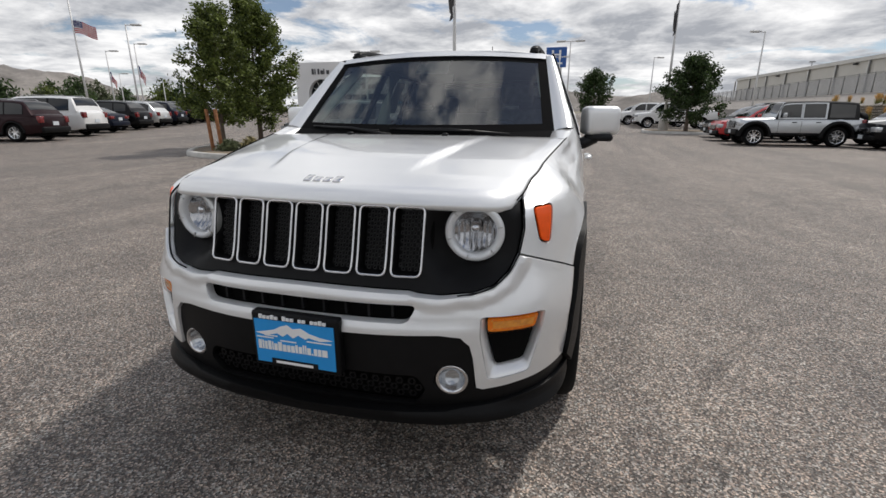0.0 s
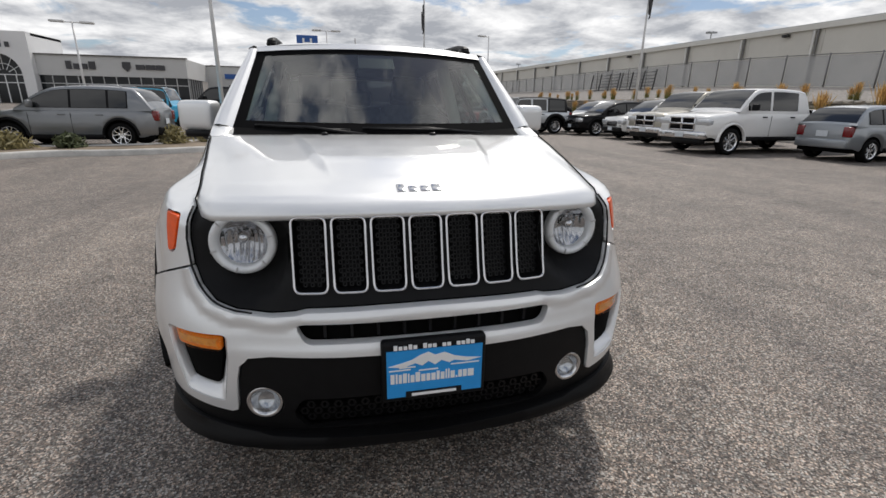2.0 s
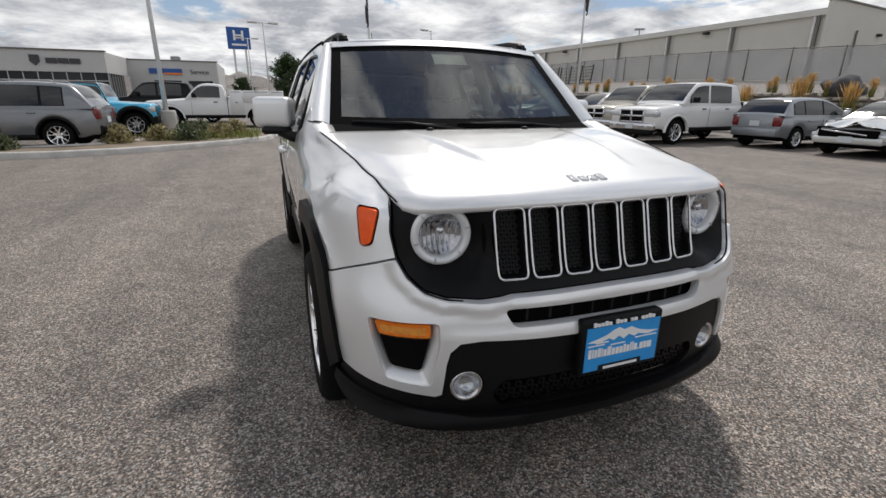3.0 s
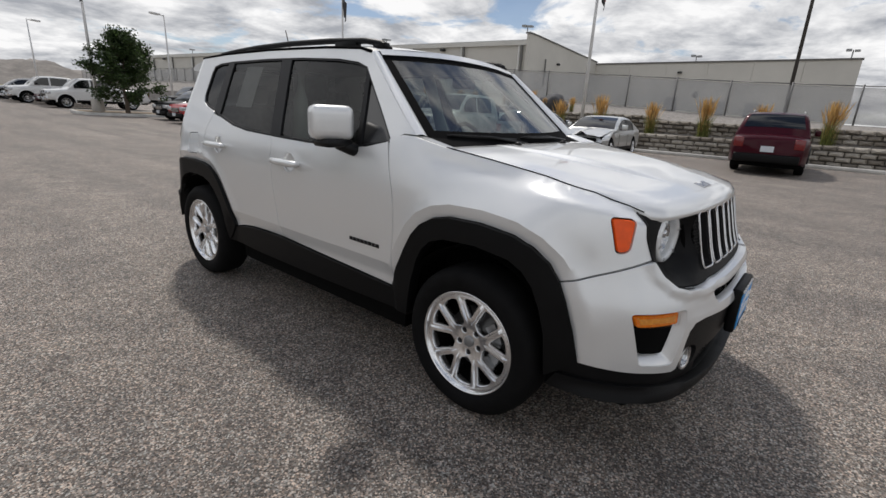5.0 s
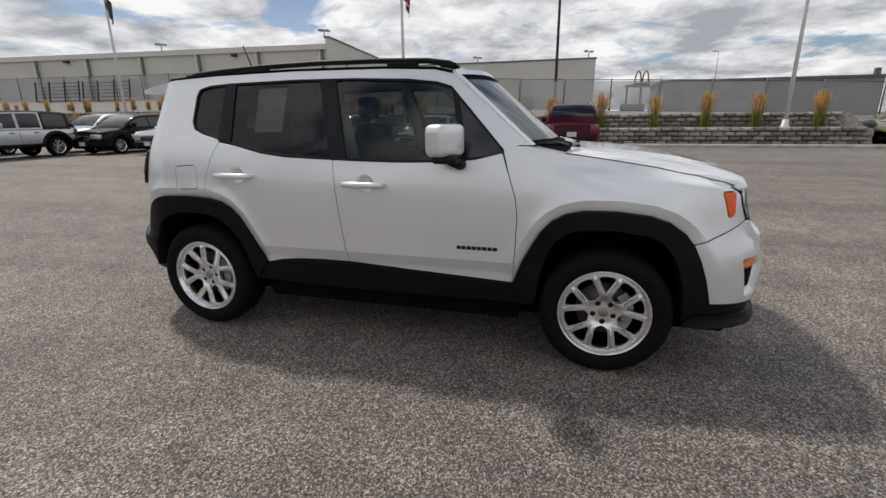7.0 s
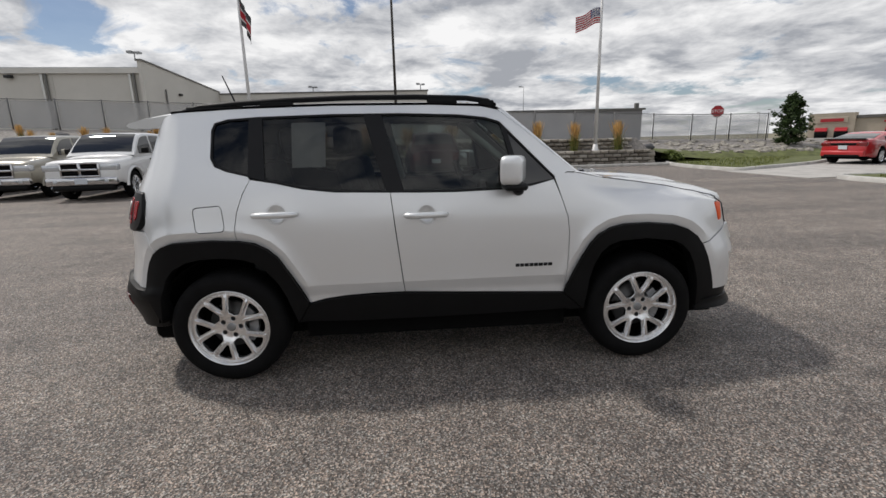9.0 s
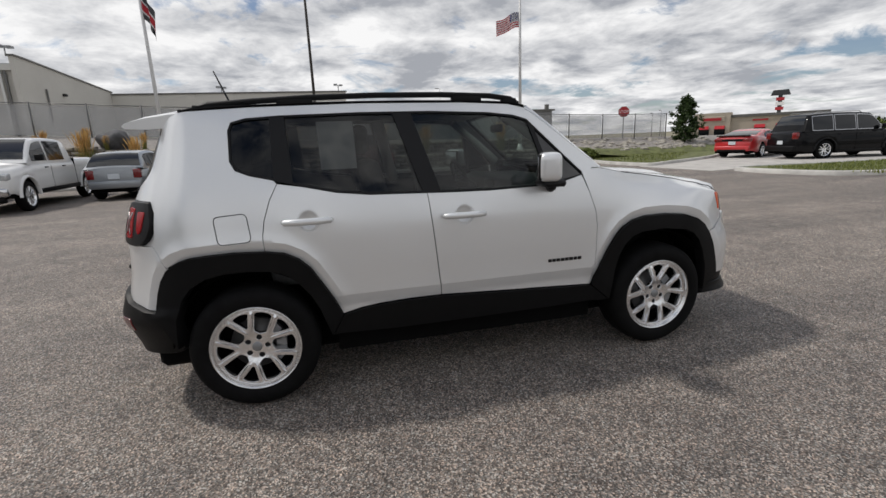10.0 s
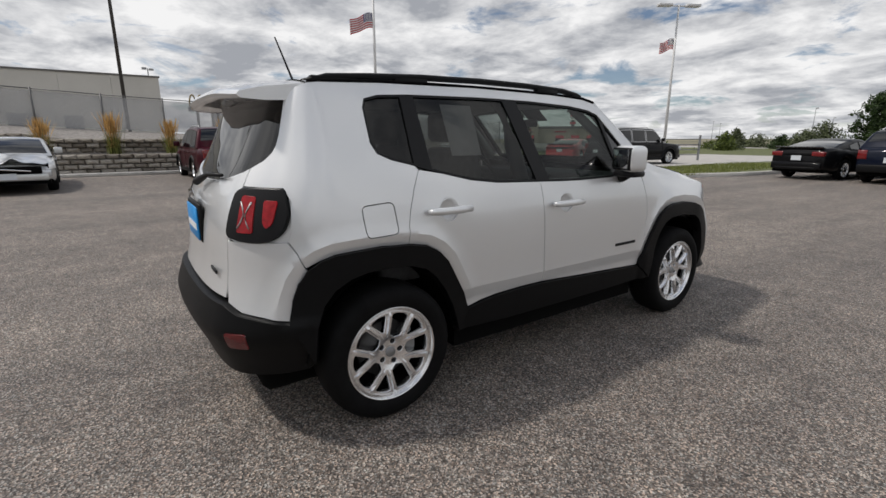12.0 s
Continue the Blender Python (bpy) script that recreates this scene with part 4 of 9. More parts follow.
for x, y, h in ((-36.2, 30.4, 7.9), (-44.8, 38.9, 7.6), (-48.0, 38.2, 6.9), (-62.5, 52.0, 5.6), (-66.7, 63.6, 5.0), (-48.8, 49.0, 5.6), (-37.0, 26.5, 9.7)):
    light_pole("street_lamp", x, y, gz(x, y), h, 1, "pale car-lot lamp pole above the rows of cars", head_turn=20, group="lamps of the far rows")
flag(-36.95, 26.5, 8.1, 1.4, 0.9, "us", "striped flag blowing from a lamp pole", 40)
flag(-44.75, 38.9, 6.2, 1.6, 1.0, "us", "striped flag drooping from a lamp pole", 30, True)
flag(-47.95, 38.2, 5.6, 1.5, 0.9, "us", "striped flag hanging limp from a lamp pole", 30, True)
light_pole("street_lamp", 13.4, -25.6, 0.0, 8.9, 2, "white lamp pole beside the driveway", head_turn=60)
flag(13.45, -25.55, 7.1, 0.75, 0.6, "us", "striped flag hanging from the driveway lamp pole", 35)
for x, y, h in ((95, -24, 12), (112.7, -57.5, 8.2), (103, -82.1, 6.2), (97.9, -80.6, 6.6), (83.9, -178, 7.5), (77.6, -169.9, 6.5), (31.6, -107.4, 7), (39.9, -146.7, 6.5), (72, 150, 12)):
    light_pole("street_lamp", x, y, 0, h, 1, "distant grey street lamp", "galv", head_turn=120, group="far street lamps")


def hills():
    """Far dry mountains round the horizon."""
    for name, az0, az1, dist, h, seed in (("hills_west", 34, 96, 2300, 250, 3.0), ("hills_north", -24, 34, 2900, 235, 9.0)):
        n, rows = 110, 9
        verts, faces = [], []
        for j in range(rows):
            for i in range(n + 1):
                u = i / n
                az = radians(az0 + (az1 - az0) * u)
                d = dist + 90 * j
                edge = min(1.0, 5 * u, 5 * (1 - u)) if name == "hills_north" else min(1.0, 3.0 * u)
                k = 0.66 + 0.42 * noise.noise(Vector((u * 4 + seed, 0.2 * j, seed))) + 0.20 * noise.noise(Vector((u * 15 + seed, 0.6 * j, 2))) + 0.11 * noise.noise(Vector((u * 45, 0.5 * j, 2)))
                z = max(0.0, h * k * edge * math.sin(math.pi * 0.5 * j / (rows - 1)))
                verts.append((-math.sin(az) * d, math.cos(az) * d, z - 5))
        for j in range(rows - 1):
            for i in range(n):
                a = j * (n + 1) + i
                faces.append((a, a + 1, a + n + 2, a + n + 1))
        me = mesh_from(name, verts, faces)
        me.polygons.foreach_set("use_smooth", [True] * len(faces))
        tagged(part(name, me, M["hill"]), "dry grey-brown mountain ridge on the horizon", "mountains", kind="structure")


hills()

# ---- vehicles: shared pieces ----
WHEELS = {}


def tyre_bm(r, rim_r, w, seg=40):
    bm = bmesh.new()
    h = w / 2
    lathe(bm, [(rim_r, -h * 0.80), (rim_r + 0.012, -h * 0.93), ((r + rim_r) / 2, -h), (r - 0.028, -h * 0.93), (r - 0.006, -h * 0.72), (r, -h * 0.4), (r, h * 0.4), (r - 0.006, h * 0.72), (r - 0.028, h * 0.93), ((r + rim_r) / 2, h), (rim_r + 0.012, h * 0.93), (rim_r, h * 0.80)], seg)
    return bm


def rim_bm(rim_r, w, spokes=5, pair=True):
    """An alloy rim face that looks to -x: lip, hub and forked spokes."""
    bm = bmesh.new()
    h = w / 2
    face = -h * 0.70
    lathe(bm, [(rim_r * 0.90, -h * 0.30), (rim_r * 0.925, -h * 0.70), (rim_r * 0.955, -h * 0.80), (rim_r + 0.004, -h * 0.90), (rim_r + 0.007, -h * 0.80), (rim_r, -h * 0.6)], 44)
    lathe(bm, [(0.0, face - 0.004), (rim_r * 0.12, face - 0.004), (rim_r * 0.135, face + 0.002), (rim_r * 0.14, face + 0.012), (rim_r * 0.30, face + 0.008), (rim_r * 0.33, face + 0.03), (0.0, face + 0.05)], 30)

    def bar(a0, r0, w0, a1, r1, w1, f0, f1):
        p0 = Vector((0, math.cos(a0), math.sin(a0))) * r0
        p1 = Vector((0, math.cos(a1), math.sin(a1))) * r1
        s = Vector((1, 0, 0)).cross((p1 - p0).normalized())
        q = []
        for p, ww, f in ((p0, w0, f0), (p1, w1, f1)):
            for sx, dx in ((-1, 0.035), (-0.9, 0.008), (-0.5, 0.0), (0.5, 0.0), (0.9, 0.008), (1, 0.035)):
                q.append(bm.verts.new(p + s * ww * sx + Vector((f + dx, 0, 0))))
        for i in range(5):
            bm.faces.new((q[i], q[i + 1], q[i + 7], q[i + 6]))
        bm.faces.new((q[0], q[6], q[11], q[5]))

    for k in range(spokes):
        a = 2 * math.pi * k / spokes + math.pi / 2
        if pair:
            bar(a, rim_r * 0.22, rim_r * 0.17, a, rim_r * 0.47, rim_r * 0.15, face + 0.006, face + 0.004)
            for d in (-1, 1):
                bar(a + d * 0.17, rim_r * 0.40, rim_r * 0.078, a + d * 0.305, rim_r * 0.945, rim_r * 0.062, face + 0.004, face - 0.010)
        else:
            bar(a, rim_r * 0.24, rim_r * 0.2, a, rim_r * 0.93, rim_r * 0.12, face, face - 0.010)
    return bm


def barrel_bm(rim_r, w):
    bm = bmesh.new()
    h = w / 2
    lathe(bm, [(rim_r * 0.99, h * 0.85), (rim_r * 0.90, h * 0.6), (rim_r * 0.895, -h * 0.32)], 36)
    lathe(bm, [(0.0, 0.0), (rim_r * 0.62, 0.0), (rim_r * 0.62, 0.02), (rim_r * 0.88, 0.03)], 30)
    return bm


def wheel(parent, x, y, r, rim_r, w, mirror, rim_mat="rim", spokes=5, pair=True):
    """A wheel part: tyre with its rim, dark brake disc behind."""
    key = (r, rim_r, w, rim_mat, spokes, pair)
    m = pose(x, y, r, 0, 0, 180 if mirror else 0)
    if key not in WHEELS:
        t = part("wheel", tyre_bm(r, rim_r, w), M["rubber"], parent, m=m)
        k = part("rim", rim_bm(rim_r, w, spokes, pair), M[rim_mat], t)
        sharpen(k, 40)
        d = part("brake_disc", barrel_bm(rim_r, w), M["well_metal"], t)
        WHEELS[key] = (t.data, k.data, d.data)
        return t
    a, b, c = WHEELS[key]
    t = part("wheel", a, M["rubber"], parent, m=m)
    part("rim", b, M[rim_mat], t)
    part("brake_disc", c, M["well_metal"], t)
    return t


def lerp(pts, v):
    """Piecewise-linear value through (key, value) pairs."""
    if v <= pts[0][0]:
        return pts[0][1]
    for (a, x), (b, y) in zip(pts, pts[1:]):
        if v <= b:
            return x + (y - x) * (v - a) / (b - a)
    return pts[-1][1]


KINDS = {
    # front, rear overhang ends; top line of the lower body; cabin: cowl, screen top, roof end, rear base
    "suv": dict(L=4.75, W=1.88, H=1.72, wb=2.75, r=0.36, oh=0.92, hood=(0.92, 1.05), belt=1.10, cabin=(-1.15, -0.25, 1.75, 2.22), deck=1.10, wins=((-0.80, 0.16), (0.22, 1.08), (1.14, 1.85))),
    "big_suv": dict(L=5.3, W=2.03, H=1.92, wb=3.07, r=0.40, oh=0.98, hood=(1.06, 1.18), belt=1.22, cabin=(-1.05, -0.45, 2.25, 2.55), deck=1.2, wins=((-0.95, 0.15), (0.25, 1.15), (1.25, 2.15))),
    "sedan": dict(L=4.75, W=1.85, H=1.45, wb=2.80, r=0.33, oh=0.93, hood=(0.70, 0.92), belt=0.95, cabin=(-1.0, -0.1, 1.15, 1.95), deck=1.02, wins=((-0.6, 0.35), (0.45, 1.25))),
    "coupe": dict(L=4.85, W=1.92, H=1.40, wb=2.76, r=0.35, oh=0.95, hood=(0.72, 0.95), belt=0.98, cabin=(-0.85, 0.05, 0.95, 1.95), deck=1.08, wins=((-0.4, 0.55), (0.65, 1.15))),
    "hatch": dict(L=4.1, W=1.72, H=1.53, wb=2.5, r=0.31, oh=0.84, hood=(0.78, 1.0), belt=1.0, cabin=(-1.15, -0.1, 1.45, 1.95), deck=1.0, wins=((-0.75, 0.15), (0.23, 1.0), (1.06, 1.5))),
    "pickup": dict(L=5.95, W=2.02, H=2.0, wb=3.84, r=0.40, oh=0.95, hood=(1.14, 1.26), belt=1.30, cabin=(-1.72, -0.98, 0.92, 1.14), deck=1.36, wins=((-1.40, -0.52), (-0.42, 0.62))),
    "regular_pickup": dict(L=5.9, W=2.02, H=1.92, wb=3.6, r=0.40, oh=1.0, hood=(1.12, 1.24), belt=1.28, cabin=(-1.15, -0.55, 0.35, 0.50), deck=1.36, wins=((-0.9, 0.25),)),
    "wrangler": dict(L=4.45, W=1.80, H=1.82, wb=2.95, r=0.395, oh=0.62, hood=(1.08, 1.14), belt=1.14, cabin=(-0.78, -0.52, 2.05, 2.12), deck=1.14, wins=((-0.62, 0.10), (0.20, 0.95), (1.10, 1.95))),
}


def body_loft(d, w_at, top_at, bot_at, ys):
    """The lower body: for each station the side from its lower edge up and over the top to the middle, both halves."""
    bm = bmesh.new()
    rows = []
    for y in ys:
        w, zt, zb = w_at(y), top_at(y), bot_at(y)
        half = [(w * 0.94, zb), (w * 0.985, zb + 0.06), (w, max(zb + 0.1, 0.62)), (w * 0.995, max(zb + 0.14, zt - 0.26)), (w * 0.965, max(zb + 0.18, zt - 0.09)), (w * 0.91, zt - 0.02), (w * 0.78, zt + 0.012), (w * 0.4, zt + 0.035)]
        pts = half + [(0, zt + 0.042)] + [(-x, z) for x, z in reversed(half)]
        rows.append([bm.verts.new((x, y, z)) for x, z in pts])
    for a, b in zip(rows, rows[1:]):
        for i in range(len(a) - 1):
            bm.faces.new((a[i], a[i + 1], b[i + 1], b[i]))
    for row in (rows[0], rows[-1]):
        bm.faces.new(row)
    return bm


def car(name, kind, color, label, x, y, turn, rim="rim", category="car", group="parked cars", z=None, scale=1.0, **over):
    """A parked vehicle, nose at -y before its turn."""
    d = dict(KINDS[kind])
    d.update(over)
    z = gz(x, y) if z is None else z
    t = thing(name, label, category, pose(x, y, z, 0, 0, turn), group)
    t.scale = (scale,) * 3
    P = M[color] if isinstance(color, str) else color
    L, W, H, wb, r = d["L"], d["W"], d["H"], d["wb"], d["r"]
    fy = -wb / 2 - d["oh"]
    ry = fy + L
    c0, c1, c2, c3 = d["cabin"]
    hw = W / 2
    tough = kind in ("wrangler", "pickup", "regular_pickup")

    def w_at(v):
        e = min(v - fy, ry - v)
        return hw * (0.80 + 0.20 * min(1.0, math.sqrt(max(0, e) / 0.45))) if not tough else hw * (0.90 + 0.10 * min(1.0, math.sqrt(max(0, e) / 0.18)))

    top_pts = [(fy, d["hood"][0] - (0.16 if not tough else 0.08)), (fy + 0.10, d["hood"][0]), (c0, d["hood"][1]), (c0 + 0.2, d["belt"]), (c3 - 0.05, d["deck"] if kind in ("sedan", "coupe") else d["belt"]), (c3 + 0.05, d["deck"]), (ry - 0.08, d["deck"] - (0.02 if tough else 0.05)), (ry, d["deck"] - 0.16)]
    top_pts = sorted(top_pts)
    sill = 0.30 if not tough else 0.46
    ra = r + (0.07 if not tough else 0.11)

    def bot_at(v):
        b = sill + (0.06 if v < fy + 0.3 or v > ry - 0.3 else 0)
        for wy in (-wb / 2, wb / 2):
            q = abs(v - wy)
            if q < ra:
                b = max(b, r + math.sqrt(ra * ra - q * q))
        return b

    ys = {fy, fy + 0.04, fy + 0.1, ry, ry - 0.04, ry - 0.08, c0, c3}
    ys |= {fy + (ry - fy) * k / 22 for k in range(1, 22)}
    for wy in (-wb / 2, wb / 2):
        ys |= {wy + ra * math.cos(math.pi * k / 10) for k in range(11)} | {wy + (ra + 0.004) * s for s in (-1, 1)}
    ys = sorted(v for v in ys if fy <= v <= ry)
    sharpen(part("body", body_loft(d, w_at, lambda v: lerp(top_pts, v), bot_at, ys), P, t), 50)
    for s in (-1, 1):
        y0_, y1_ = -wb / 2 + ra + 0.02, wb / 2 - ra - 0.02
        part("sill", boxed(s * hw * 0.985 - 0.012, s * hw * 0.985 + 0.012, y0_, y1_, sill - 0.03, sill + 0.09, bevel=0.008), M["plastic"], t)
    # dark underside and wheel wells
    bm = boxed(-hw * 0.86, hw * 0.86, fy + 0.12, ry - 0.12, sill - 0.06, d["belt"] - 0.2)
    part("underbody", bm, M["well"], t, smooth=False)
    # cabin: a loft under a smooth roof line, with panes laid on it
    zb, zr = d["belt"] - 0.03, H - 0.03
    wbelt, wroof = hw * 0.955, hw * (0.76 if not tough else 0.84)
    rear_z = d["deck"] - 0.02 if kind in ("sedan", "coupe") else zb
    key = [(c0, zb), (c0 + (c1 - c0) * 0.5, zb + (zr - zb) * 0.56), (c1, zr - 0.055), (c1 + 0.18 * (c2 - c1), zr - 0.012), (c1 + 0.45 * (c2 - c1), zr), (c1 + 0.8 * (c2 - c1), zr - 0.022), (c2, zr - 0.07), (c2 + (c3 - c2) * 0.5, zr - 0.07 - (zr - 0.07 - rear_z) * (0.42 if kind in ("sedan", "coupe") else 0.36)), (c3, rear_z)]

    def top_z(v):
        """Roof height along the car, eased between its key points."""
        if v <= c0 or v >= c3:
            return zb
        for n_ in range(len(key) - 1):
            if v <= key[n_ + 1][0]:
                (ya, za), (yb, z2) = key[n_], key[n_ + 1]
                sl = [(key[q + 1][1] - key[q][1]) / max(1e-6, key[q + 1][0] - key[q][0]) for q in range(len(key) - 1)]
                m0 = sl[n_] if n_ == 0 else (0 if sl[n_ - 1] * sl[n_] <= 0 else 2 * sl[n_ - 1] * sl[n_] / (sl[n_ - 1] + sl[n_]))
                m1 = sl[n_] if n_ == len(key) - 2 else (0 if sl[n_ + 1] * sl[n_] <= 0 else 2 * sl[n_ + 1] * sl[n_] / (sl[n_ + 1] + sl[n_]))
                hh = yb - ya
                q = (v - ya) / hh
                return (2 * q ** 3 - 3 * q * q + 1) * za + (q ** 3 - 2 * q * q + q) * hh * m0 + (-2 * q ** 3 + 3 * q * q) * z2 + (q ** 3 - q * q) * hh * m1
        return zb

    def wide(zz):
        return wbelt + (wroof - wbelt) * max(0.0, (zz - zb) / (zr - zb)) ** 1.15

    bm = bmesh.new()
    rows_c = []
    ysc = sorted({c0 + (c3 - c0) * k / 40 for k in range(41)} | {k_[0] for k_ in key})
    for v in ysc:
        T = max(top_z(v), zb + 0.001)
        hh = T - zb
        e = min(0.075, hh * 0.4)
        half = [(wide(zb), zb - 0.04), (wide(zb + hh * 0.35), zb + hh * 0.35), (wide(T - e), T - e), (wide(T) - e * 0.35, T - e * 0.3), (wide(T) - e * 1.1, T), (wide(T) * 0.5, T + 0.02)]
        pts = half + [(0, T + 0.028)] + [(-x_, z_) for x_, z_ in reversed(half)]
        rows_c.append([bm.verts.new((x_, v, z_)) for x_, z_ in pts])
    for ra_, rb_ in zip(rows_c, rows_c[1:]):
        for i in range(len(ra_) - 1):
            bm.faces.new((ra_[i], ra_[i + 1], rb_[i + 1], rb_[i]))
    cab_mat = M["soft_top"] if kind == "wrangler" else P
    sharpen(part("roof", bm, cab_mat, t), 45)

    def side_pane(y0, y1, s, lift=0.006, low=0.045, up=0.095):
        """A pane on the cabin's flank between two y, cut off under the roof line."""
        bm = bmesh.new()
        cols = []
        n_ = 12
        for k in range(n_ + 1):
            v = y0 + (y1 - y0) * k / n_
            za, zt_ = zb + low, min(zr - up * 0.8, top_z(v) - up)
            if zt_ - za < 0.02:
                continue
            cols.append([bm.verts.new((s * (wide(zz) + lift), v, zz)) for zz in (za, (za * 2 + zt_) / 3, (za + 2 * zt_) / 3, zt_)])
        for ca, cb in zip(cols, cols[1:]):
            for i in range(3):
                bm.faces.new((ca[i], ca[i + 1], cb[i + 1], cb[i]))
        return bm

    def screen_pane(ya, yb, lift=0.008, inset=0.085):
        bm = bmesh.new()
        rws = []
        for k in range(9):
            v = ya + (yb - ya) * k / 8
            T = top_z(v)
            w_ = wide(T) - inset
            rws.append([bm.verts.new((w_ * c_, v, T + 0.028 - 0.024 * abs(c_) ** 1.5 + lift)) for c_ in (-1, -0.5, 0, 0.5, 1)])
        for ca, cb in zip(rws, rws[1:]):
            for i in range(4):
                bm.faces.new((ca[i], ca[i + 1], cb[i + 1], cb[i]))
        return bm

    win_a, win_b = max(d["wins"][0][0], c0 + 0.12), min(d["wins"][-1][1], c3 - 0.06)
    for s in (-1, 1):
        if kind not in ("wrangler", "pickup", "regular_pickup"):
            part("window_band", side_pane(win_a - 0.03, win_b + 0.03, s, 0.003, 0.035, 0.082), M["trim_dark"], t)
        for y0, y1 in d["wins"]:
            if kind == "wrangler" and y1 < 1.0:
                part("door_frame", side_pane(y0 - 0.07, y1 + 0.07, s, 0.004, -0.02, 0.05), P, t)
            if kind == "big_suv" and color == "black":
                part("window_chrome", side_pane(y0 - 0.025, y1 + 0.025, s, 0.005, 0.02, 0.07), M["chrome"], t)
            part("side_window", side_pane(y0, y1, s, 0.010 if kind == "wrangler" else 0.007), M["car_glass"], t)
    for s in (-1, 1):
        for y0, _ in d["wins"][:3]:
            # door cut line and handle
            yy = y0 - 0.04
            if any(abs(yy - wy) < ra + 0.05 for wy in (-wb / 2, wb / 2)):
                continue
            xw = w_at(yy)
            bm = boxed(s * (xw - 0.002) - 0.004, s * (xw - 0.002) + 0.004, yy - 0.004, yy + 0.004, sill + 0.08, d["belt"] - 0.13)
            part("door_seam", bm, M["well"], t, smooth=False)
        for y0, y1 in d["wins"][:2]:
            yy = y1 - 0.2
            bm = boxed(s * hw * 0.99 - 0.02, s * hw * 0.99 + 0.02, yy - 0.09, yy + 0.09, d["belt"] - 0.19, d["belt"] - 0.155, bevel=0.01)
            part("door_handle", bm, P if not tough else M["plastic"], t)
        y0 = d["wins"][0][0] + 0.1
        bm = boxed(s * (hw + 0.02) - 0.02, s * (hw + 0.20), y0 - 0.06, y0 + 0.06, d["belt"] + 0.02, d["belt"] + 0.2, bevel=0.03, seg=2)
        part("door_mirror", bm, P if color not in ("white_paint",) or not tough else M["plastic"], t)
        for wy, fr in ((-wb / 2, True), (wb / 2, False)):
            wheel(t, s * (hw - 0.125), wy, r, r * 0.66, 0.24, s > 0, rim)
            if kind in ("suv", "big_suv", "wrangler") or tough:
                bm = bmesh.new()
                flare = 0.06 if kind != "wrangler" else 0.14
                n = 16
                rows = []
                for k in range(n + 1):
                    an = math.pi * k / n
                    row = []
                    for rad, dx in ((ra - 0.01, -0.05), (ra - 0.01, 0.012 + flare * 0.4), (ra + flare * 0.5, 0.014 + flare * 0.4), (ra + flare, -0.02)):
                        yy2 = wy + rad * math.cos(an)
                        row.append(bm.verts.new((s * (w_at(yy2) + dx), yy2, r + rad * math.sin(an))))
                    rows.append(row)
                for a_, b_ in zip(rows, rows[1:]):
                    for i in range(3):
                        bm.faces.new((a_[i], a_[i + 1], b_[i + 1], b_[i]))
                part("arch_trim", bm, M["plastic"] if kind in ("suv", "wrangler") else P, t)
    # windscreen and rear window
    part("windscreen", screen_pane(c0 + 0.04 + (c1 - c0) * 0.06, c1 - 0.02), M["car_glass"], t)
    if kind not in ("pickup", "regular_pickup"):
        part("rear_window", screen_pane(c2 + (c3 - c2) * 0.10, c2 + (c3 - c2) * (0.9 if kind in ("sedan", "coupe", "hatch") else 0.72), 0.008, 0.06 if kind == "hatch" else 0.11), M["car_glass"], t)
    # front: grille, lamps, bumper, plate
    zf = d["hood"][0]
    g0, g1 = (0.56, zf - 0.14) if not tough else (0.72, zf - 0.06)
    wf = w_at(fy + 0.02)
    gm = part("grille", boxed(-wf * 0.52, wf * 0.52, fy - 0.03, fy + 0.04, g0, g1, bevel=0.03), M["well"] if kind == "pickup" else M["gloss_black"], t)
    if kind in ("pickup", "regular_pickup"):
        bm = bmesh.new()
        box(bm, -0.035, 0.035, fy - 0.05, fy, g0, g1)
        box(bm, -wf * 0.5, wf * 0.5, fy - 0.05, fy, (g0 + g1) / 2 - 0.03, (g0 + g1) / 2 + 0.03)
        part("cross_bar", bm, M["chrome"], gm)
        bm = bmesh.new()
        for z0, z1 in ((g0 - 0.03, g0 + 0.02), (g1 - 0.02, g1 + 0.03)):
            box(bm, -wf * 0.54, wf * 0.54, fy - 0.045, fy, z0, z1, bevel=0.01)
        for sx in (-1, 1):
            box(bm, sx * wf * 0.53 - 0.025, sx * wf * 0.53 + 0.025, fy - 0.044, fy, g0, g1, bevel=0.01)
        part("grille_surround", bm, M["chrome"], gm)
        for k in range(6):
            zz = g0 + (g1 - g0) * (k + 0.5) / 6
            part("grille_bar", boxed(-wf * 0.5, wf * 0.5, fy - 0.036, fy - 0.028, zz - 0.006, zz + 0.006), M["trim_dark"], gm, smooth=False)
        part("valance", boxed(-wf * 0.86, wf * 0.86, fy - 0.03, fy + 0.2, 0.30, 0.47, bevel=0.03), M["plastic"], t)
        for sx in (-1, 1):
            part("fog_lamp", boxed(sx * wf * 0.72 - 0.06, sx * wf * 0.72 + 0.06, fy - 0.078, fy - 0.05, 0.52, 0.62, bevel=0.02, seg=2), M["lamp_clear"], t)
    elif kind == "wrangler":
        for k in range(7):
            xx = -0.33 + 0.11 * k
            part("slot_frame", boxed(xx - 0.043, xx - 0.036, fy - 0.045, fy, g0 + 0.05, g1 - 0.04), P, gm, smooth=False)
    else:
        for k in range(3):
            zz = g0 + (g1 - g0) * (k + 0.7) / 3.4
            part("grille_bar", boxed(-wf * 0.48, wf * 0.48, fy - 0.042, fy - 0.02, zz - 0.012, zz + 0.012), M["chrome"], gm, smooth=False)
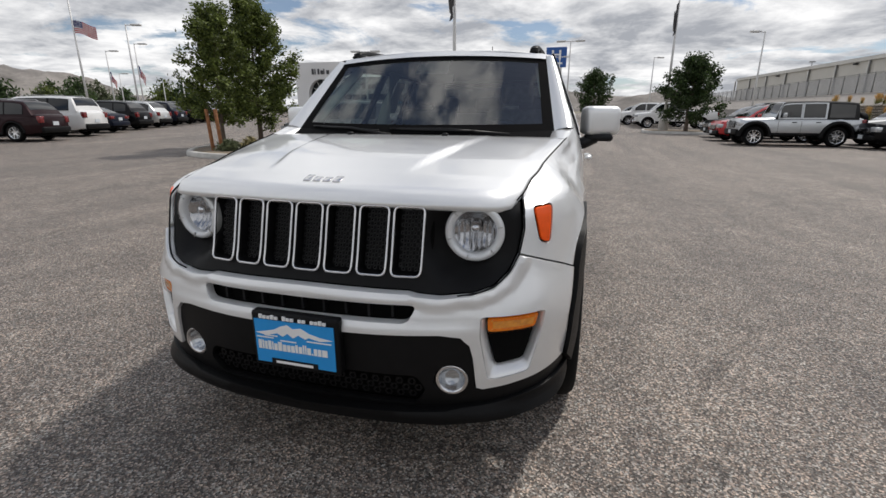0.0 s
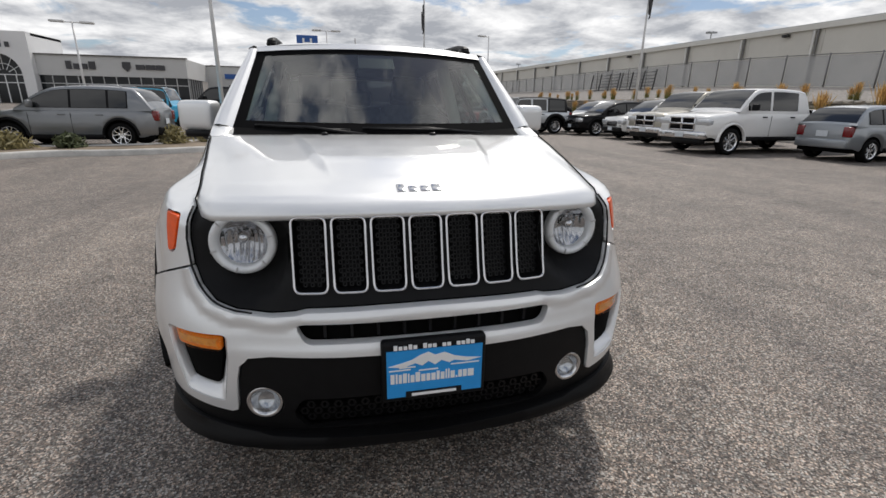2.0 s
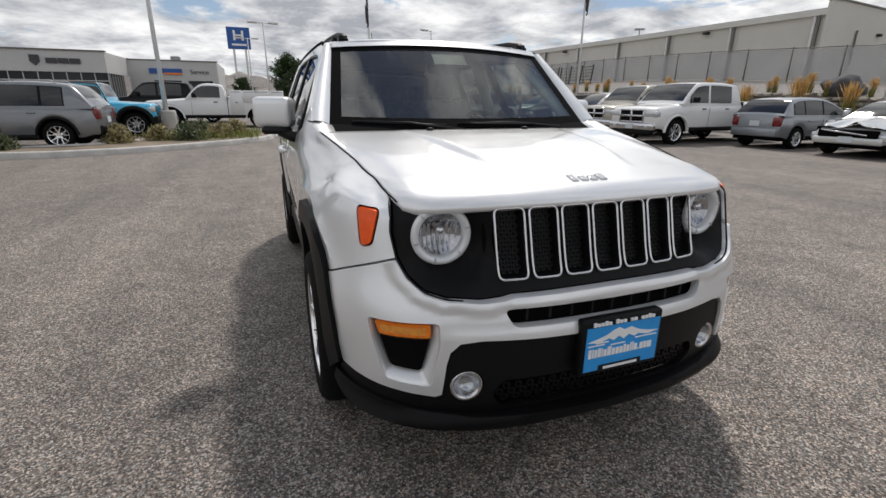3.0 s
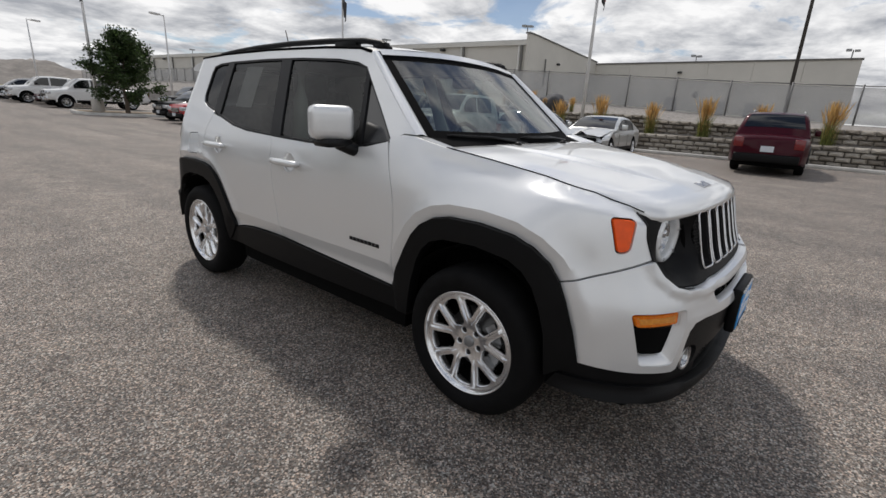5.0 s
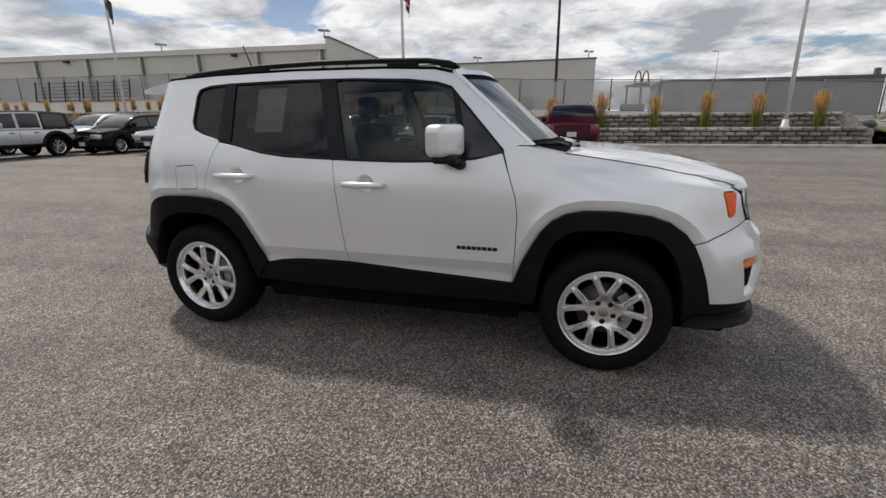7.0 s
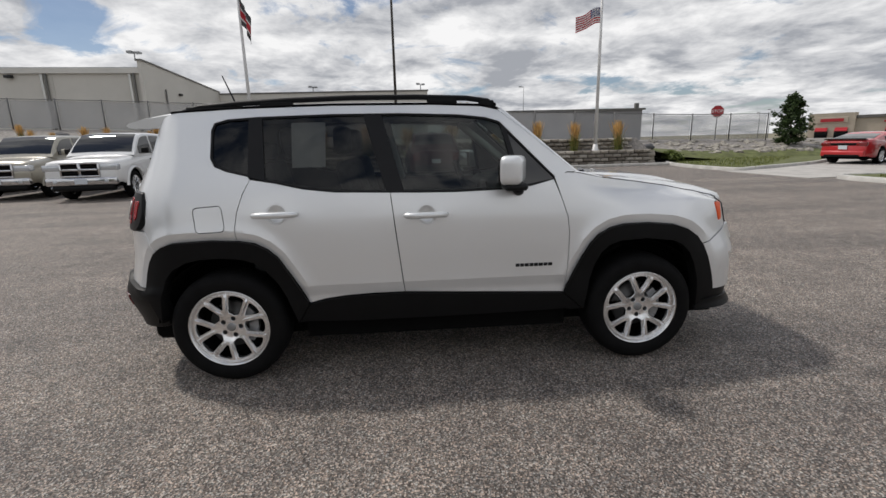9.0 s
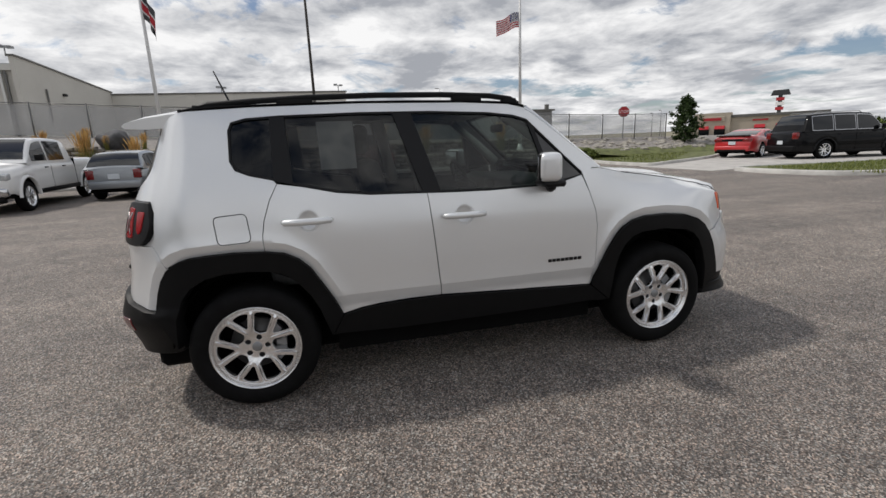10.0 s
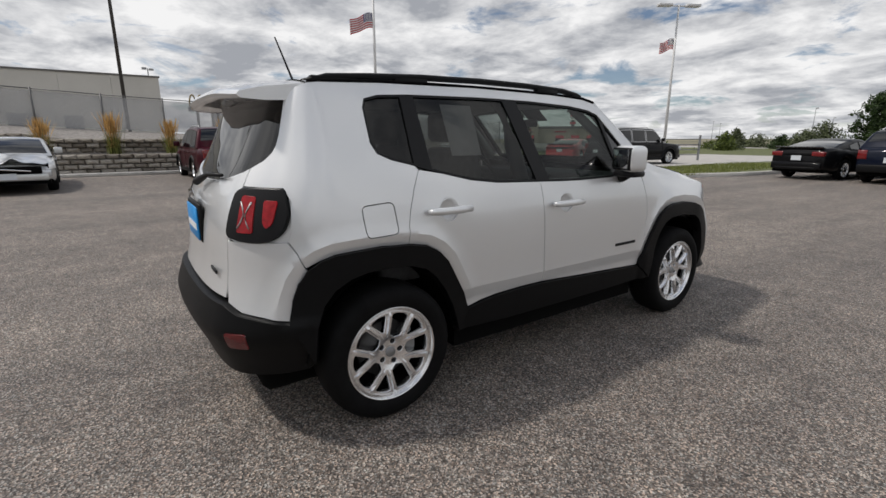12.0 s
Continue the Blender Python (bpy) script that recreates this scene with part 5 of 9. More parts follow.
    for s in (-1, 1):
        bm = boxed(s * wf * 0.55, s * (w_at(fy + 0.2) - 0.02), fy - 0.012, fy + 0.20, zf - 0.27, zf - 0.09, bevel=0.03, seg=2)
        part("headlight", bm, M["lamp_clear"], t)
        zt2 = d["deck"] - 0.12 if kind in ("sedan", "coupe") else d["belt"] - 0.06
        h = 0.16 if kind in ("sedan", "coupe") else 0.28
        wr = w_at(ry - 0.05)
        bm = boxed(s * wr * (0.55 if kind in ("coupe", "sedan") else 0.72), s * (wr + 0.012), ry - 0.14, ry + 0.018, zt2 - h, zt2, bevel=0.025, seg=2)
        part("tail_light", bm, M["tail_red"], t)
    bump_mat = M["chrome"] if kind == "pickup" and color in ("white_paint", "champagne") else (M["plastic"] if kind in ("suv", "wrangler", "big_suv") else P)
    bz0, bz1 = (0.34, 0.52) if not tough else (0.46, 0.68)
    part("bumper", boxed(-wf * 1.0, wf * 1.0, fy - 0.07, fy + 0.12, bz0, bz1, bevel=0.04, seg=2), bump_mat, t)
    part("bumper", boxed(-w_at(ry - 0.02) * 0.99, w_at(ry - 0.02) * 0.99, ry - 0.12, ry + 0.07, bz0 + 0.02, bz1 + 0.08, bevel=0.04, seg=2), bump_mat, t)
    part("number_plate", boxed(-0.16, 0.16, fy - 0.085, fy - 0.06, bz0 + 0.04, bz0 + 0.19), M["plate"], t, smooth=False)
    pz = bz1 + 0.14 if not tough else bz0 + 0.06
    part("number_plate", boxed(-0.16, 0.16, ry + 0.016 if pz > bz1 + 0.09 else ry + 0.062, ry + 0.03 if pz > bz1 + 0.09 else ry + 0.082, pz, pz + 0.16), M["plate"], t, smooth=False)
    if kind == "coupe":
        bm = bmesh.new()
        dk = d["deck"]
        prism(bm, [(ry - 0.30, dk - 0.03), (ry - 0.02, dk + 0.045), (ry + 0.03, dk + 0.04), (ry - 0.02, dk - 0.02)], -hw * 0.78, hw * 0.78, axis="x")
        part("boot_spoiler", bm, M["gloss_black"], t)
        part("tail_band", boxed(-wr * 0.74, wr * 0.74, ry - 0.05, ry + 0.014, zt2 - 0.15, zt2 - 0.02, bevel=0.02), M["trim_dark"], t)
        part("rear_valance", boxed(-wr * 0.8, wr * 0.8, ry - 0.05, ry + 0.075, bz0 + 0.0, bz0 + 0.11, bevel=0.02), M["plastic"], t)
    if kind == "wrangler":
        sp = part("spare_wheel", tyre_bm(r, r * 0.66, 0.24), M["rubber"], t, m=pose(0, ry + 0.2, 0.98, 0, 0, 90))
        part("rim", rim_bm(r * 0.66, 0.24, 5, True), M[rim], sp)
        part("screen_frame", screen_pane(c0 + 0.01, c1 + 0.05, 0.004, 0.02), P, t)
    if kind in ("pickup", "regular_pickup"):
        part("bed_gap", boxed(-hw * 1.001, hw * 1.001, c3 + 0.02, c3 + 0.05, sill + 0.05, d["deck"] + 0.0), M["well"], t, smooth=False)
    if kind in ("suv", "big_suv"):
        for s in (-1, 1):
            bm = bmesh.new()
            tube(bm, [(s * (wroof - 0.1), c1 + 0.3, H - 0.05), (s * (wroof - 0.1), c1 + 0.4, H + 0.015), (s * (wroof - 0.1), c2 - 0.4, H + 0.015), (s * (wroof - 0.1), c2 - 0.3, H - 0.05)], 0.016, 6)
            part("roof_rail", bm, M["alu"], t)
    return t


# ---- trees and plants ----


def tree(name, x, y, z, h, crown_r, base, seed, leaf, label, n_leaf=7000, trunk_r=0.09, leaf_s=0.07, lift=0.55):
    """A tree: a tapered trunk, swept limbs with side twigs, and single leaves crowded along the twigs."""
    rnd = random.Random(seed)
    t = thing(name, label, "tree", pose(x, y, z))
    bm = bmesh.new()
    pts = [(0.025 * math.sin(k * 1.3 + seed) * k, 0.025 * math.cos(k * 1.7 + seed) * k, h * 0.9 * k / 6 - 0.1) for k in range(7)]
    tube(bm, pts, [trunk_r * (1.25 - k * 0.19) for k in range(7)], 9)
    twigs = []
    shape = [(0.0, 0.62), (0.12, 0.95), (0.3, 1.0), (0.55, 0.86), (0.8, 0.52), (1.0, 0.16)]
    limbs = 46
    for k in range(limbs):
        f = (k + rnd.random()) / limbs
        a = k * 2.399 + rnd.uniform(-0.4, 0.4)
        zz = base + (h * 0.86 - base) * f
        i = min(5, int((zz + 0.1) / (h * 0.9) * 6))
        o = Vector(pts[i]).lerp(Vector(pts[i + 1]), min(1.0, max(0.0, (zz + 0.1) / (h * 0.9) * 6 - i)))
        ln = crown_r * lerp(shape, f) * rnd.uniform(0.62, 1.1)
        d = Vector((math.cos(a), math.sin(a), lift * (0.15 + 1.5 * f) + rnd.uniform(-0.12, 0.2))).normalized()
        p1 = o + d * ln * 0.5
        p2 = p1 + (d + Vector((0, 0, rnd.uniform(-0.25, 0.3)))).normalized() * ln * 0.5
        tube(bm, [o, p1, p2], [trunk_r * 0.36 * (1.15 - f), trunk_r * 0.18, 0.006], 5, cap=False)
        twigs += [(o.lerp(p1, 0.35), p1, 0.8), (p1, p2, 1.0)]
        for q in range(5):
            s0 = o.lerp(p1, 0.5).lerp(p2, rnd.uniform(0.0, 0.95))
            e = Vector((rnd.gauss(0, 1), rnd.gauss(0, 1), rnd.gauss(0.35, 0.7))).normalized()
            s1 = s0 + (e * 0.8 + d * 0.7).normalized() * crown_r * rnd.uniform(0.14, 0.34)
            twigs.append((s0, s1, 1.0))
    part("trunk", bm, M["bark"], t)
    verts, faces = [], []
    spread = crown_r * 0.055
    lens = [(q[1] - q[0]).length + 0.05 for q in twigs]
    total = sum(lens)
    for (a0, a1, w), l in zip(twigs, lens):
        for _ in range(int(n_leaf * l / total)):
            p = a0.lerp(a1, rnd.random()) + Vector((rnd.gauss(0, spread), rnd.gauss(0, spread), rnd.gauss(0, spread)))
            if p.z < base * 0.55:
                continue
            u = (Vector((rnd.gauss(0, 1), rnd.gauss(0, 1), rnd.gauss(0, 0.7))) + (a1 - a0).normalized() * 0.6).normalized()
            v = u.cross(Vector((rnd.gauss(0, 1), rnd.gauss(0, 1), rnd.gauss(0, 1)))).normalized()
            a, b = u * leaf_s * rnd.uniform(0.7, 1.3), v * leaf_s * 0.6 * rnd.uniform(0.7, 1.3)
            i = len(verts)
            verts += [p - a, p + b * 0.9 - a * 0.1, p + a, p - b * 0.9 + a * 0.1]
            faces.append((i, i + 1, i + 2, i + 3))
    part("crown", mesh_from("crown", verts, faces), M[leaf], t)
    return t


def bush(name, x, y, z, r, h, mat, seed, label, n=900, leaf_s=0.05, category="shrub"):
    rnd = random.Random(seed)
    t = thing(name, label, category, pose(x, y, z))
    verts, faces = [], []
    for k in range(n):
        a, f = rnd.uniform(0, 2 * math.pi), rnd.random() ** 0.6
        el = rnd.uniform(0.05, math.pi / 2)
        p = Vector((math.cos(a) * math.cos(el) * r * f, math.sin(a) * math.cos(el) * r * f, math.sin(el) * h * f)) * rnd.uniform(0.8, 1.15)
        u = Vector((rnd.gauss(0, 1), rnd.gauss(0, 1), abs(rnd.gauss(0.6, 1)))).normalized()
        v = u.cross(Vector((rnd.gauss(0, 1), rnd.gauss(0, 1), rnd.gauss(0, 1)))).normalized()
        aa, bb = u * leaf_s * rnd.uniform(0.7, 1.6), v * leaf_s * 0.4
        i = len(verts)
        verts += [p - aa, p + bb, p + aa, p - bb]
        faces.append((i, i + 1, i + 2, i + 3))
    part("foliage", mesh_from("foliage", verts, faces), M[mat], t)
    return t


REED = {}


def reed_clump(x, y, z, h, seed, label="tall ornamental grass with straw-gold plumes"):
    """Feather reed grass: green blades at the foot, straw stems with plumes above."""
    k = seed % 4
    t = thing("ornamental_grass", label, "ornamental grass", pose(x, y, z, 0, 0, seed * 67), "reed grass on the terrace")
    t.scale = (h, h, h)
    if k not in REED:
        rnd = random.Random(seed)
        spots = [(rnd.gauss(0, 0.05), rnd.gauss(0, 0.05), 0) for _ in range(170)]
        low = blades("blades", spots, 0.62, 0.05, None, seed, 0.006, 0.45)
        verts, faces = [], []
        for _ in range(110):
            a = rnd.uniform(0, 2 * math.pi)
            l = abs(rnd.gauss(0, 0.13))
            hh = rnd.uniform(0.72, 1.0)
            bx, by = rnd.gauss(0, 0.05), rnd.gauss(0, 0.05)
            tx, ty = bx + math.cos(a) * l, by + math.sin(a) * l
            q = Vector((rnd.gauss(0, 1), rnd.gauss(0, 1), 0)).normalized()
            for f0, f1, w0, w1 in ((0.2, 0.62, 0.002, 0.002), (0.58, 0.8, 0.003, 0.012), (0.8, 1.0, 0.012, 0.002)):
                i = len(verts)
                for f, w in ((f0, w0), (f1, w1)):
                    c = Vector((bx + (tx - bx) * f ** 1.5, by + (ty - by) * f ** 1.5, hh * f))
                    verts += [c - q * w, c + q * w]
                faces.append((i, i + 1, i + 3, i + 2))
        REED[k] = (low, mesh_from("plumes", verts, faces))
    part("blades", REED[k][0], M["blade"], t)
    part("plumes", REED[k][1], M["plume"], t)
    return t

# ---- the silver sport utility in the middle ----
from mathutils import geometry

US = [0, 0.25, 0.5, 0.68, 0.82, 0.95, 1.10, 1.5, 1.8, 2.6, 3.6, 4.1, 4.25, 4.37, 4.5, 4.65, 4.9, 5.2]
ZS = [0.20, 0.35, 0.50, 0.65, 0.80, 0.95, 1.05, 1.15, 1.30, 1.45, 1.60, 1.70]
COLS = (
    "21 28 30.5 31.5 24 20 17 12 0 0 0 0", "20 27.5 30 30.5 23 19 16 11 0 0 0 0", "16.5 23.5 25.5 25.5 19 15.5 13 9 0 0 0 0",
    "10 16 18 18.5 12.5 9 7 0 0 0 0 0", "2 7 8.5 9 5.5 3.5 0 -8 -10 -10 -10 -10", "-2 1 2.5 3 1.5 0 -4.5 -12 -15 -15 -15 -15",
    "-3 0 1 1 1 -0.5 -7.5 -19 -22 -22 -22 -22", "-3 -0.5 0.5 0.8 1.5 0.8 -2.5 -10.5 -20 -22 -24 -26", "-3 -1 0 0.5 1.5 1.4 0.2 -2.2 -9 -15 -21 -26",
    "-3 -1 0 0.5 1.5 1.8 0.8 -1.5 -7.5 -13.5 -20 -25", "-3 -1 0 0.5 1.5 1.8 0.8 -1.5 -7.5 -13.5 -20 -25", "-3 -1 0 0.5 1.2 1.4 0.2 -2 -7.5 -14 -20.5 -26",
    "0 3 3.5 2.5 1.5 1 0 -2 -7.5 -14 -20 -25", "2 6 6.5 4 2.5 2 0.5 -2 -8 -14 -20 -25", "5 10 11 7.5 5 4 2 -1 -8 -14 -20 -24",
    "10 16 17.5 13 10 9 7 3 -5 -12 -18 -22", "12 19 21 16 12.5 11 9 5 -3 -10 -16.5 -20", "13 20 22 17 13 11.5 9.5 5.5 -2 -9.5 -16 -19")
ARCH_FO = [(-0.79, 0.47), (-0.84, 0.60), (-0.89, 0.70), (-0.94, 0.785), (-0.99, 0.84), (-1.06, 0.88), (-1.15, 0.90), (-1.31, 0.902), (-1.47, 0.885), (-1.56, 0.855), (-1.63, 0.805), (-1.675, 0.745), (-1.71, 0.67), (-1.745, 0.57), (-1.77, 0.46)]
ARCH_FI = [(-0.915, 0.36), (-0.945, 0.56), (-0.975, 0.66), (-1.01, 0.725), (-1.06, 0.772), (-1.13, 0.798), (-1.30, 0.806), (-1.47, 0.785), (-1.53, 0.755), (-1.575, 0.705), (-1.61, 0.63), (-1.64, 0.53), (-1.655, 0.33)]
ARCH_RO = [(0.80, 0.475), (0.845, 0.58), (0.90, 0.68), (0.955, 0.775), (1.01, 0.83), (1.08, 0.868), (1.18, 0.887), (1.33, 0.895), (1.47, 0.89), (1.55, 0.885), (1.61, 0.865), (1.665, 0.825), (1.70, 0.77), (1.725, 0.70), (1.745, 0.615)]
ARCH_RI = [(0.87, 0.36), (0.925, 0.53), (0.97, 0.62), (1.03, 0.70), (1.09, 0.75), (1.17, 0.778), (1.28, 0.788), (1.40, 0.785), (1.49, 0.765), (1.56, 0.725), (1.61, 0.66), (1.645, 0.56), (1.66, 0.39)]


def offset_field():
    """The body's offset from its plan curve on a centimetre grid, smoothed."""
    raw = np.array([[float(v) for v in c.split()] for c in COLS]) / 100
    ug, zg = np.arange(0, 5.2001, 0.01), np.arange(0.20, 1.7001, 0.01)

    def eased(x, xs, ys):
        """A monotone cubic through the points."""
        xs, ys = np.array(xs, float), np.array(ys, float)
        h, d = np.diff(xs), np.diff(ys) / np.diff(xs)
        m = np.concatenate(([d[0]], np.where(d[1:] * d[:-1] > 0, 2 * d[1:] * d[:-1] / np.where(np.abs(d[1:] + d[:-1]) > 1e-9, d[1:] + d[:-1], 1), 0), [d[-1]]))
        k = np.clip(np.searchsorted(xs, x, side="right") - 1, 0, len(xs) - 2)
        t = (x - xs[k]) / h[k]
        return (2 * t**3 - 3 * t**2 + 1) * ys[k] + (t**3 - 2 * t**2 + t) * h[k] * m[k] + (3 * t**2 - 2 * t**3) * ys[k + 1] + (t**3 - t**2) * h[k] * m[k + 1]

    a = np.array([eased(zg, ZS, r) for r in raw])
    g = np.array([eased(ug, US, a[:, j]) for j in range(len(zg))]).T

    def blur(m, s, axis):
        k = int(s * 3)
        w = np.exp(-0.5 * (np.arange(-k, k + 1) / s) ** 2)
        w /= w.sum()
        pad = [(k, k) if q == axis else (0, 0) for q in (0, 1)]
        p = np.pad(m, pad, mode="reflect" if axis == 0 else "edge")
        return np.apply_along_axis(lambda v: np.convolve(v, w, "valid"), axis, p)

    g = blur(blur(g, 6.0, 0), 4.0, 1)
    return g


OFF = offset_field()


def off_at(u, z):
    a, b = min(max(u / 0.01, 0), 519.999), min(max((z - 0.2) / 0.01, 0), 149.999)
    i, j = int(a), int(b)
    a, b = a - i, b - j
    i1, j1 = min(i + 1, 520), min(j + 1, 150)
    return (OFF[i, j] * (1 - a) + OFF[i1, j] * a) * (1 - b) + (OFF[i, j1] * (1 - a) + OFF[i1, j1] * a) * b


FLARE_W, DOOR_CREASE, ARCHES = 0.056, 0.592, []


def step(t):
    t = min(1.0, max(0.0, t))
    return t * t * (3 - 2 * t)


def flare(u, z):
    """Creased flares round the wheel arches, which tuck in towards the cladding, and the door's lower crease."""
    out = 0.0
    for arch in ARCHES:
        if not (arch[0][0] - 0.2 < u < arch[-1][0] + 0.2 or arch[-1][0] - 0.2 < u < arch[0][0] + 0.2) or z > 1.1:
            continue
        k = step((z - 0.46) / 0.16)
        if inside(arch, u, z):
            out -= 0.007 * k
            continue
        d = 9.0
        for (u0, z0), (u1, z1) in zip(arch, arch[1:]):
            du, dz = u1 - u0, z1 - z0
            t = min(1.0, max(0.0, ((u - u0) * du + (z - z0) * dz) / (du * du + dz * dz)))
            d = min(d, math.hypot(u - u0 - t * du, z - z0 - t * dz))
        w = FLARE_W * max(0.02, k)
        out += k * (-0.007 + 0.018 * d / w if d < w else 0.011 * max(0.0, 1 - (d - w) / 0.075) ** 2)
    if z < DOOR_CREASE and 1.7 < u < 3.6:
        out -= 0.02 * min(1.0, (DOOR_CREASE - z) / 0.07) * step((u - 1.75) / 0.05) * step((3.5 - u) / 0.1)
    return out


# where the bonnet's edge runs on the skin (u, z) and how far the fender's shoulder draws in to it
SHELF = ((0.62, 1.016, 0.0), (0.70, 1.035, 0.050), (0.74, 1.055, 0.0863), (0.78, 1.0666, 0.0939), (0.84, 1.0773, 0.0935), (0.90, 1.0857, 0.0857), (0.96, 1.0929, 0.0714), (1.02, 1.0994, 0.0505), (1.08, 1.1059, 0.0287), (1.15, 1.1164, 0.0045), (1.22, 1.1282, -0.0101), (1.30, 1.1416, -0.0183), (1.40, 1.1574, -0.0225), (1.55, 1.1794, -0.0227), (1.72, 1.2149, 0.0))


def shelf(u, z):
    """The shoulder beside the bonnet, which keeps the bonnet's edge straight."""
    if z < 0.9 or not SHELF[0][0] < u < SHELF[-1][0]:
        return 0.0
    for (u0, z0, d0), (u1, z1, d1) in zip(SHELF, SHELF[1:]):
        if u <= u1:
            t = (u - u0) / (u1 - u0)
            return (d0 + (d1 - d0) * t) * step((z - (z0 + (z1 - z0) * t) + 0.06) / 0.06)


def skin(u, z, extra=0.0):
    """A point of the body's skin. u runs from the nose along the right flank to the tail; below 0 and past 5.2 it goes on along the left."""
    mir = 1
    if u < 0:
        u, mir = -u, -1
    if u > 5.2:
        u, mir = 10.4 - u, -mir
    o = off_at(u, z) + flare(u, z) - shelf(u, z) + extra
    if u <= 0.55:
        p = (u, -1.85 - o)
    elif u < 1.10:
        f = (u - 0.55) / 0.35
        p = (0.55 + (0.35 + o) * math.sin(f), -1.5 - (0.35 + o) * math.cos(f))
    elif u <= 4.10:
        p = (0.90 + o, u - 2.6)
    elif u < 4.65:
        f = (u - 4.10) / 0.35
        p = (0.55 + (0.35 + o) * math.cos(f), 1.5 + (0.35 + o) * math.sin(f))
    else:
        p = (5.2 - u, 1.85 + o)
    return Vector((-mir * p[0], p[1], z))


def skin_normal(u, z):
    e = 0.012
    a = skin(u + e, z) - skin(u - e, z)
    b = skin(u, z + e) - skin(u, z - e)
    return b.cross(a).normalized() if b.cross(a).length > 0 else Vector((0, 0, 1))


def solve(fun, lo, hi, want):
    for _ in range(40):
        mid = (lo + hi) / 2
        if (fun(mid) < want) == (fun(lo) < fun(hi)):
            lo = mid
        else:
            hi = mid
    return (lo + hi) / 2


def us(y, z):
    """u on the flank where the skin has this y."""
    return 2.6 + y if abs(y) <= 1.5 else solve(lambda u: skin(u, z).y, 0.3, 4.95, y)


def uf(x, z):
    """u on the nose at this distance from the middle (either sign)."""
    s = -1 if x < 0 else 1
    return s * solve(lambda u: -skin(u, z).x, 0.0, 1.1, abs(x))


def ur(x, z):
    """u on the tail at this distance from the middle (positive: the right side)."""
    u = solve(lambda v: -skin(v, z).x, 5.2, 4.1, abs(x))
    return u if x >= 0 else 10.4 - u


def Y(pts):
    return [(us(y, z), z) for y, z in pts]


def F(pts):
    return [(uf(x, z), z) for x, z in pts]


def inside(poly, x, y):
    hit = False
    for (x0, y0), (x1, y1) in zip(poly, poly[1:] + poly[:1]):
        if (y0 > y) != (y1 > y) and x < (x1 - x0) * (y - y0) / (y1 - y0) + x0:
            hit = not hit
    return hit


FLARE_ARCHES = [Y(ARCH_FO), Y(ARCH_RO)]
ARCHES += FLARE_ARCHES


def crease_lines():
    """The crests of the two flares and the door's lower crease, for meshes to follow."""
    out = []
    for arch in ARCHES:
        fine = [(p[0] + (q[0] - p[0]) * k / 4, p[1] + (q[1] - p[1]) * k / 4) for p, q in zip(arch, arch[1:]) for k in range(4)]
        mid = sum(p[0] for p in arch) / len(arch)
        line = []
        for p, q in zip(fine, fine[1:]):
            t = Vector((q[0] - p[0], q[1] - p[1])).normalized()
            n = Vector((-t.y, t.x))
            if n.dot(Vector((p[0] - mid, p[1] - 0.4))) < 0:
                n = -n
            w = FLARE_W * max(0.02, step((p[1] - 0.46) / 0.16))
            if w > 0.02:
                line.append((p[0] + n.x * w, p[1] + n.y * w))
        out.append(line)
    out.append([(1.82 + 0.012 * k, DOOR_CREASE) for k in range(135)])
    return out


CREASES = crease_lines()


def rounded(poly, r, n=4):
    """The outline with its corners rounded."""
    out = []
    k = len(poly)
    for i in range(k):
        a, b, c = Vector(poly[i - 1]), Vector(poly[i]), Vector(poly[(i + 1) % k])
        d0, d1 = (a - b), (c - b)
        q = min(r, d0.length * 0.45, d1.length * 0.45)
        p0, p1 = b + d0.normalized() * q, b + d1.normalized() * q
        for s in range(n + 1):
            t = s / n
            out.append(tuple(p0 * (1 - t) ** 2 + b * 2 * t * (1 - t) + p1 * t * t))
    return out


def dense(poly, step):
    out = []
    for a, b in zip(poly, poly[1:] + poly[:1]):
        n = max(1, int(math.dist(a, b) / step + 0.5))
        out += [(a[0] + (b[0] - a[0]) * k / n, a[1] + (b[1] - a[1]) * k / n) for k in range(n)]
    return out


def shrink(poly, d):
    """The outline moved inwards by d whichever way it runs."""
    area = sum(p[0] * q[1] - q[0] * p[1] for p, q in zip(poly, poly[1:] + poly[:1]))
    s = 1 if area > 0 else -1
    out = []
    k = len(poly)
    for i in range(k):
        a, b, c = Vector(poly[i - 1]), Vector(poly[i]), Vector(poly[(i + 1) % k])
        n = Vector((0, 0))
        for v in (b - a, c - b):
            if v.length > 1e-6:
                v = v.normalized()
                n += Vector((-v.y, v.x)) * s
        n = n.normalized() if n.length > 1e-6 else n
        out.append((b.x + n.x * d, b.y + n.y * d))
    return out


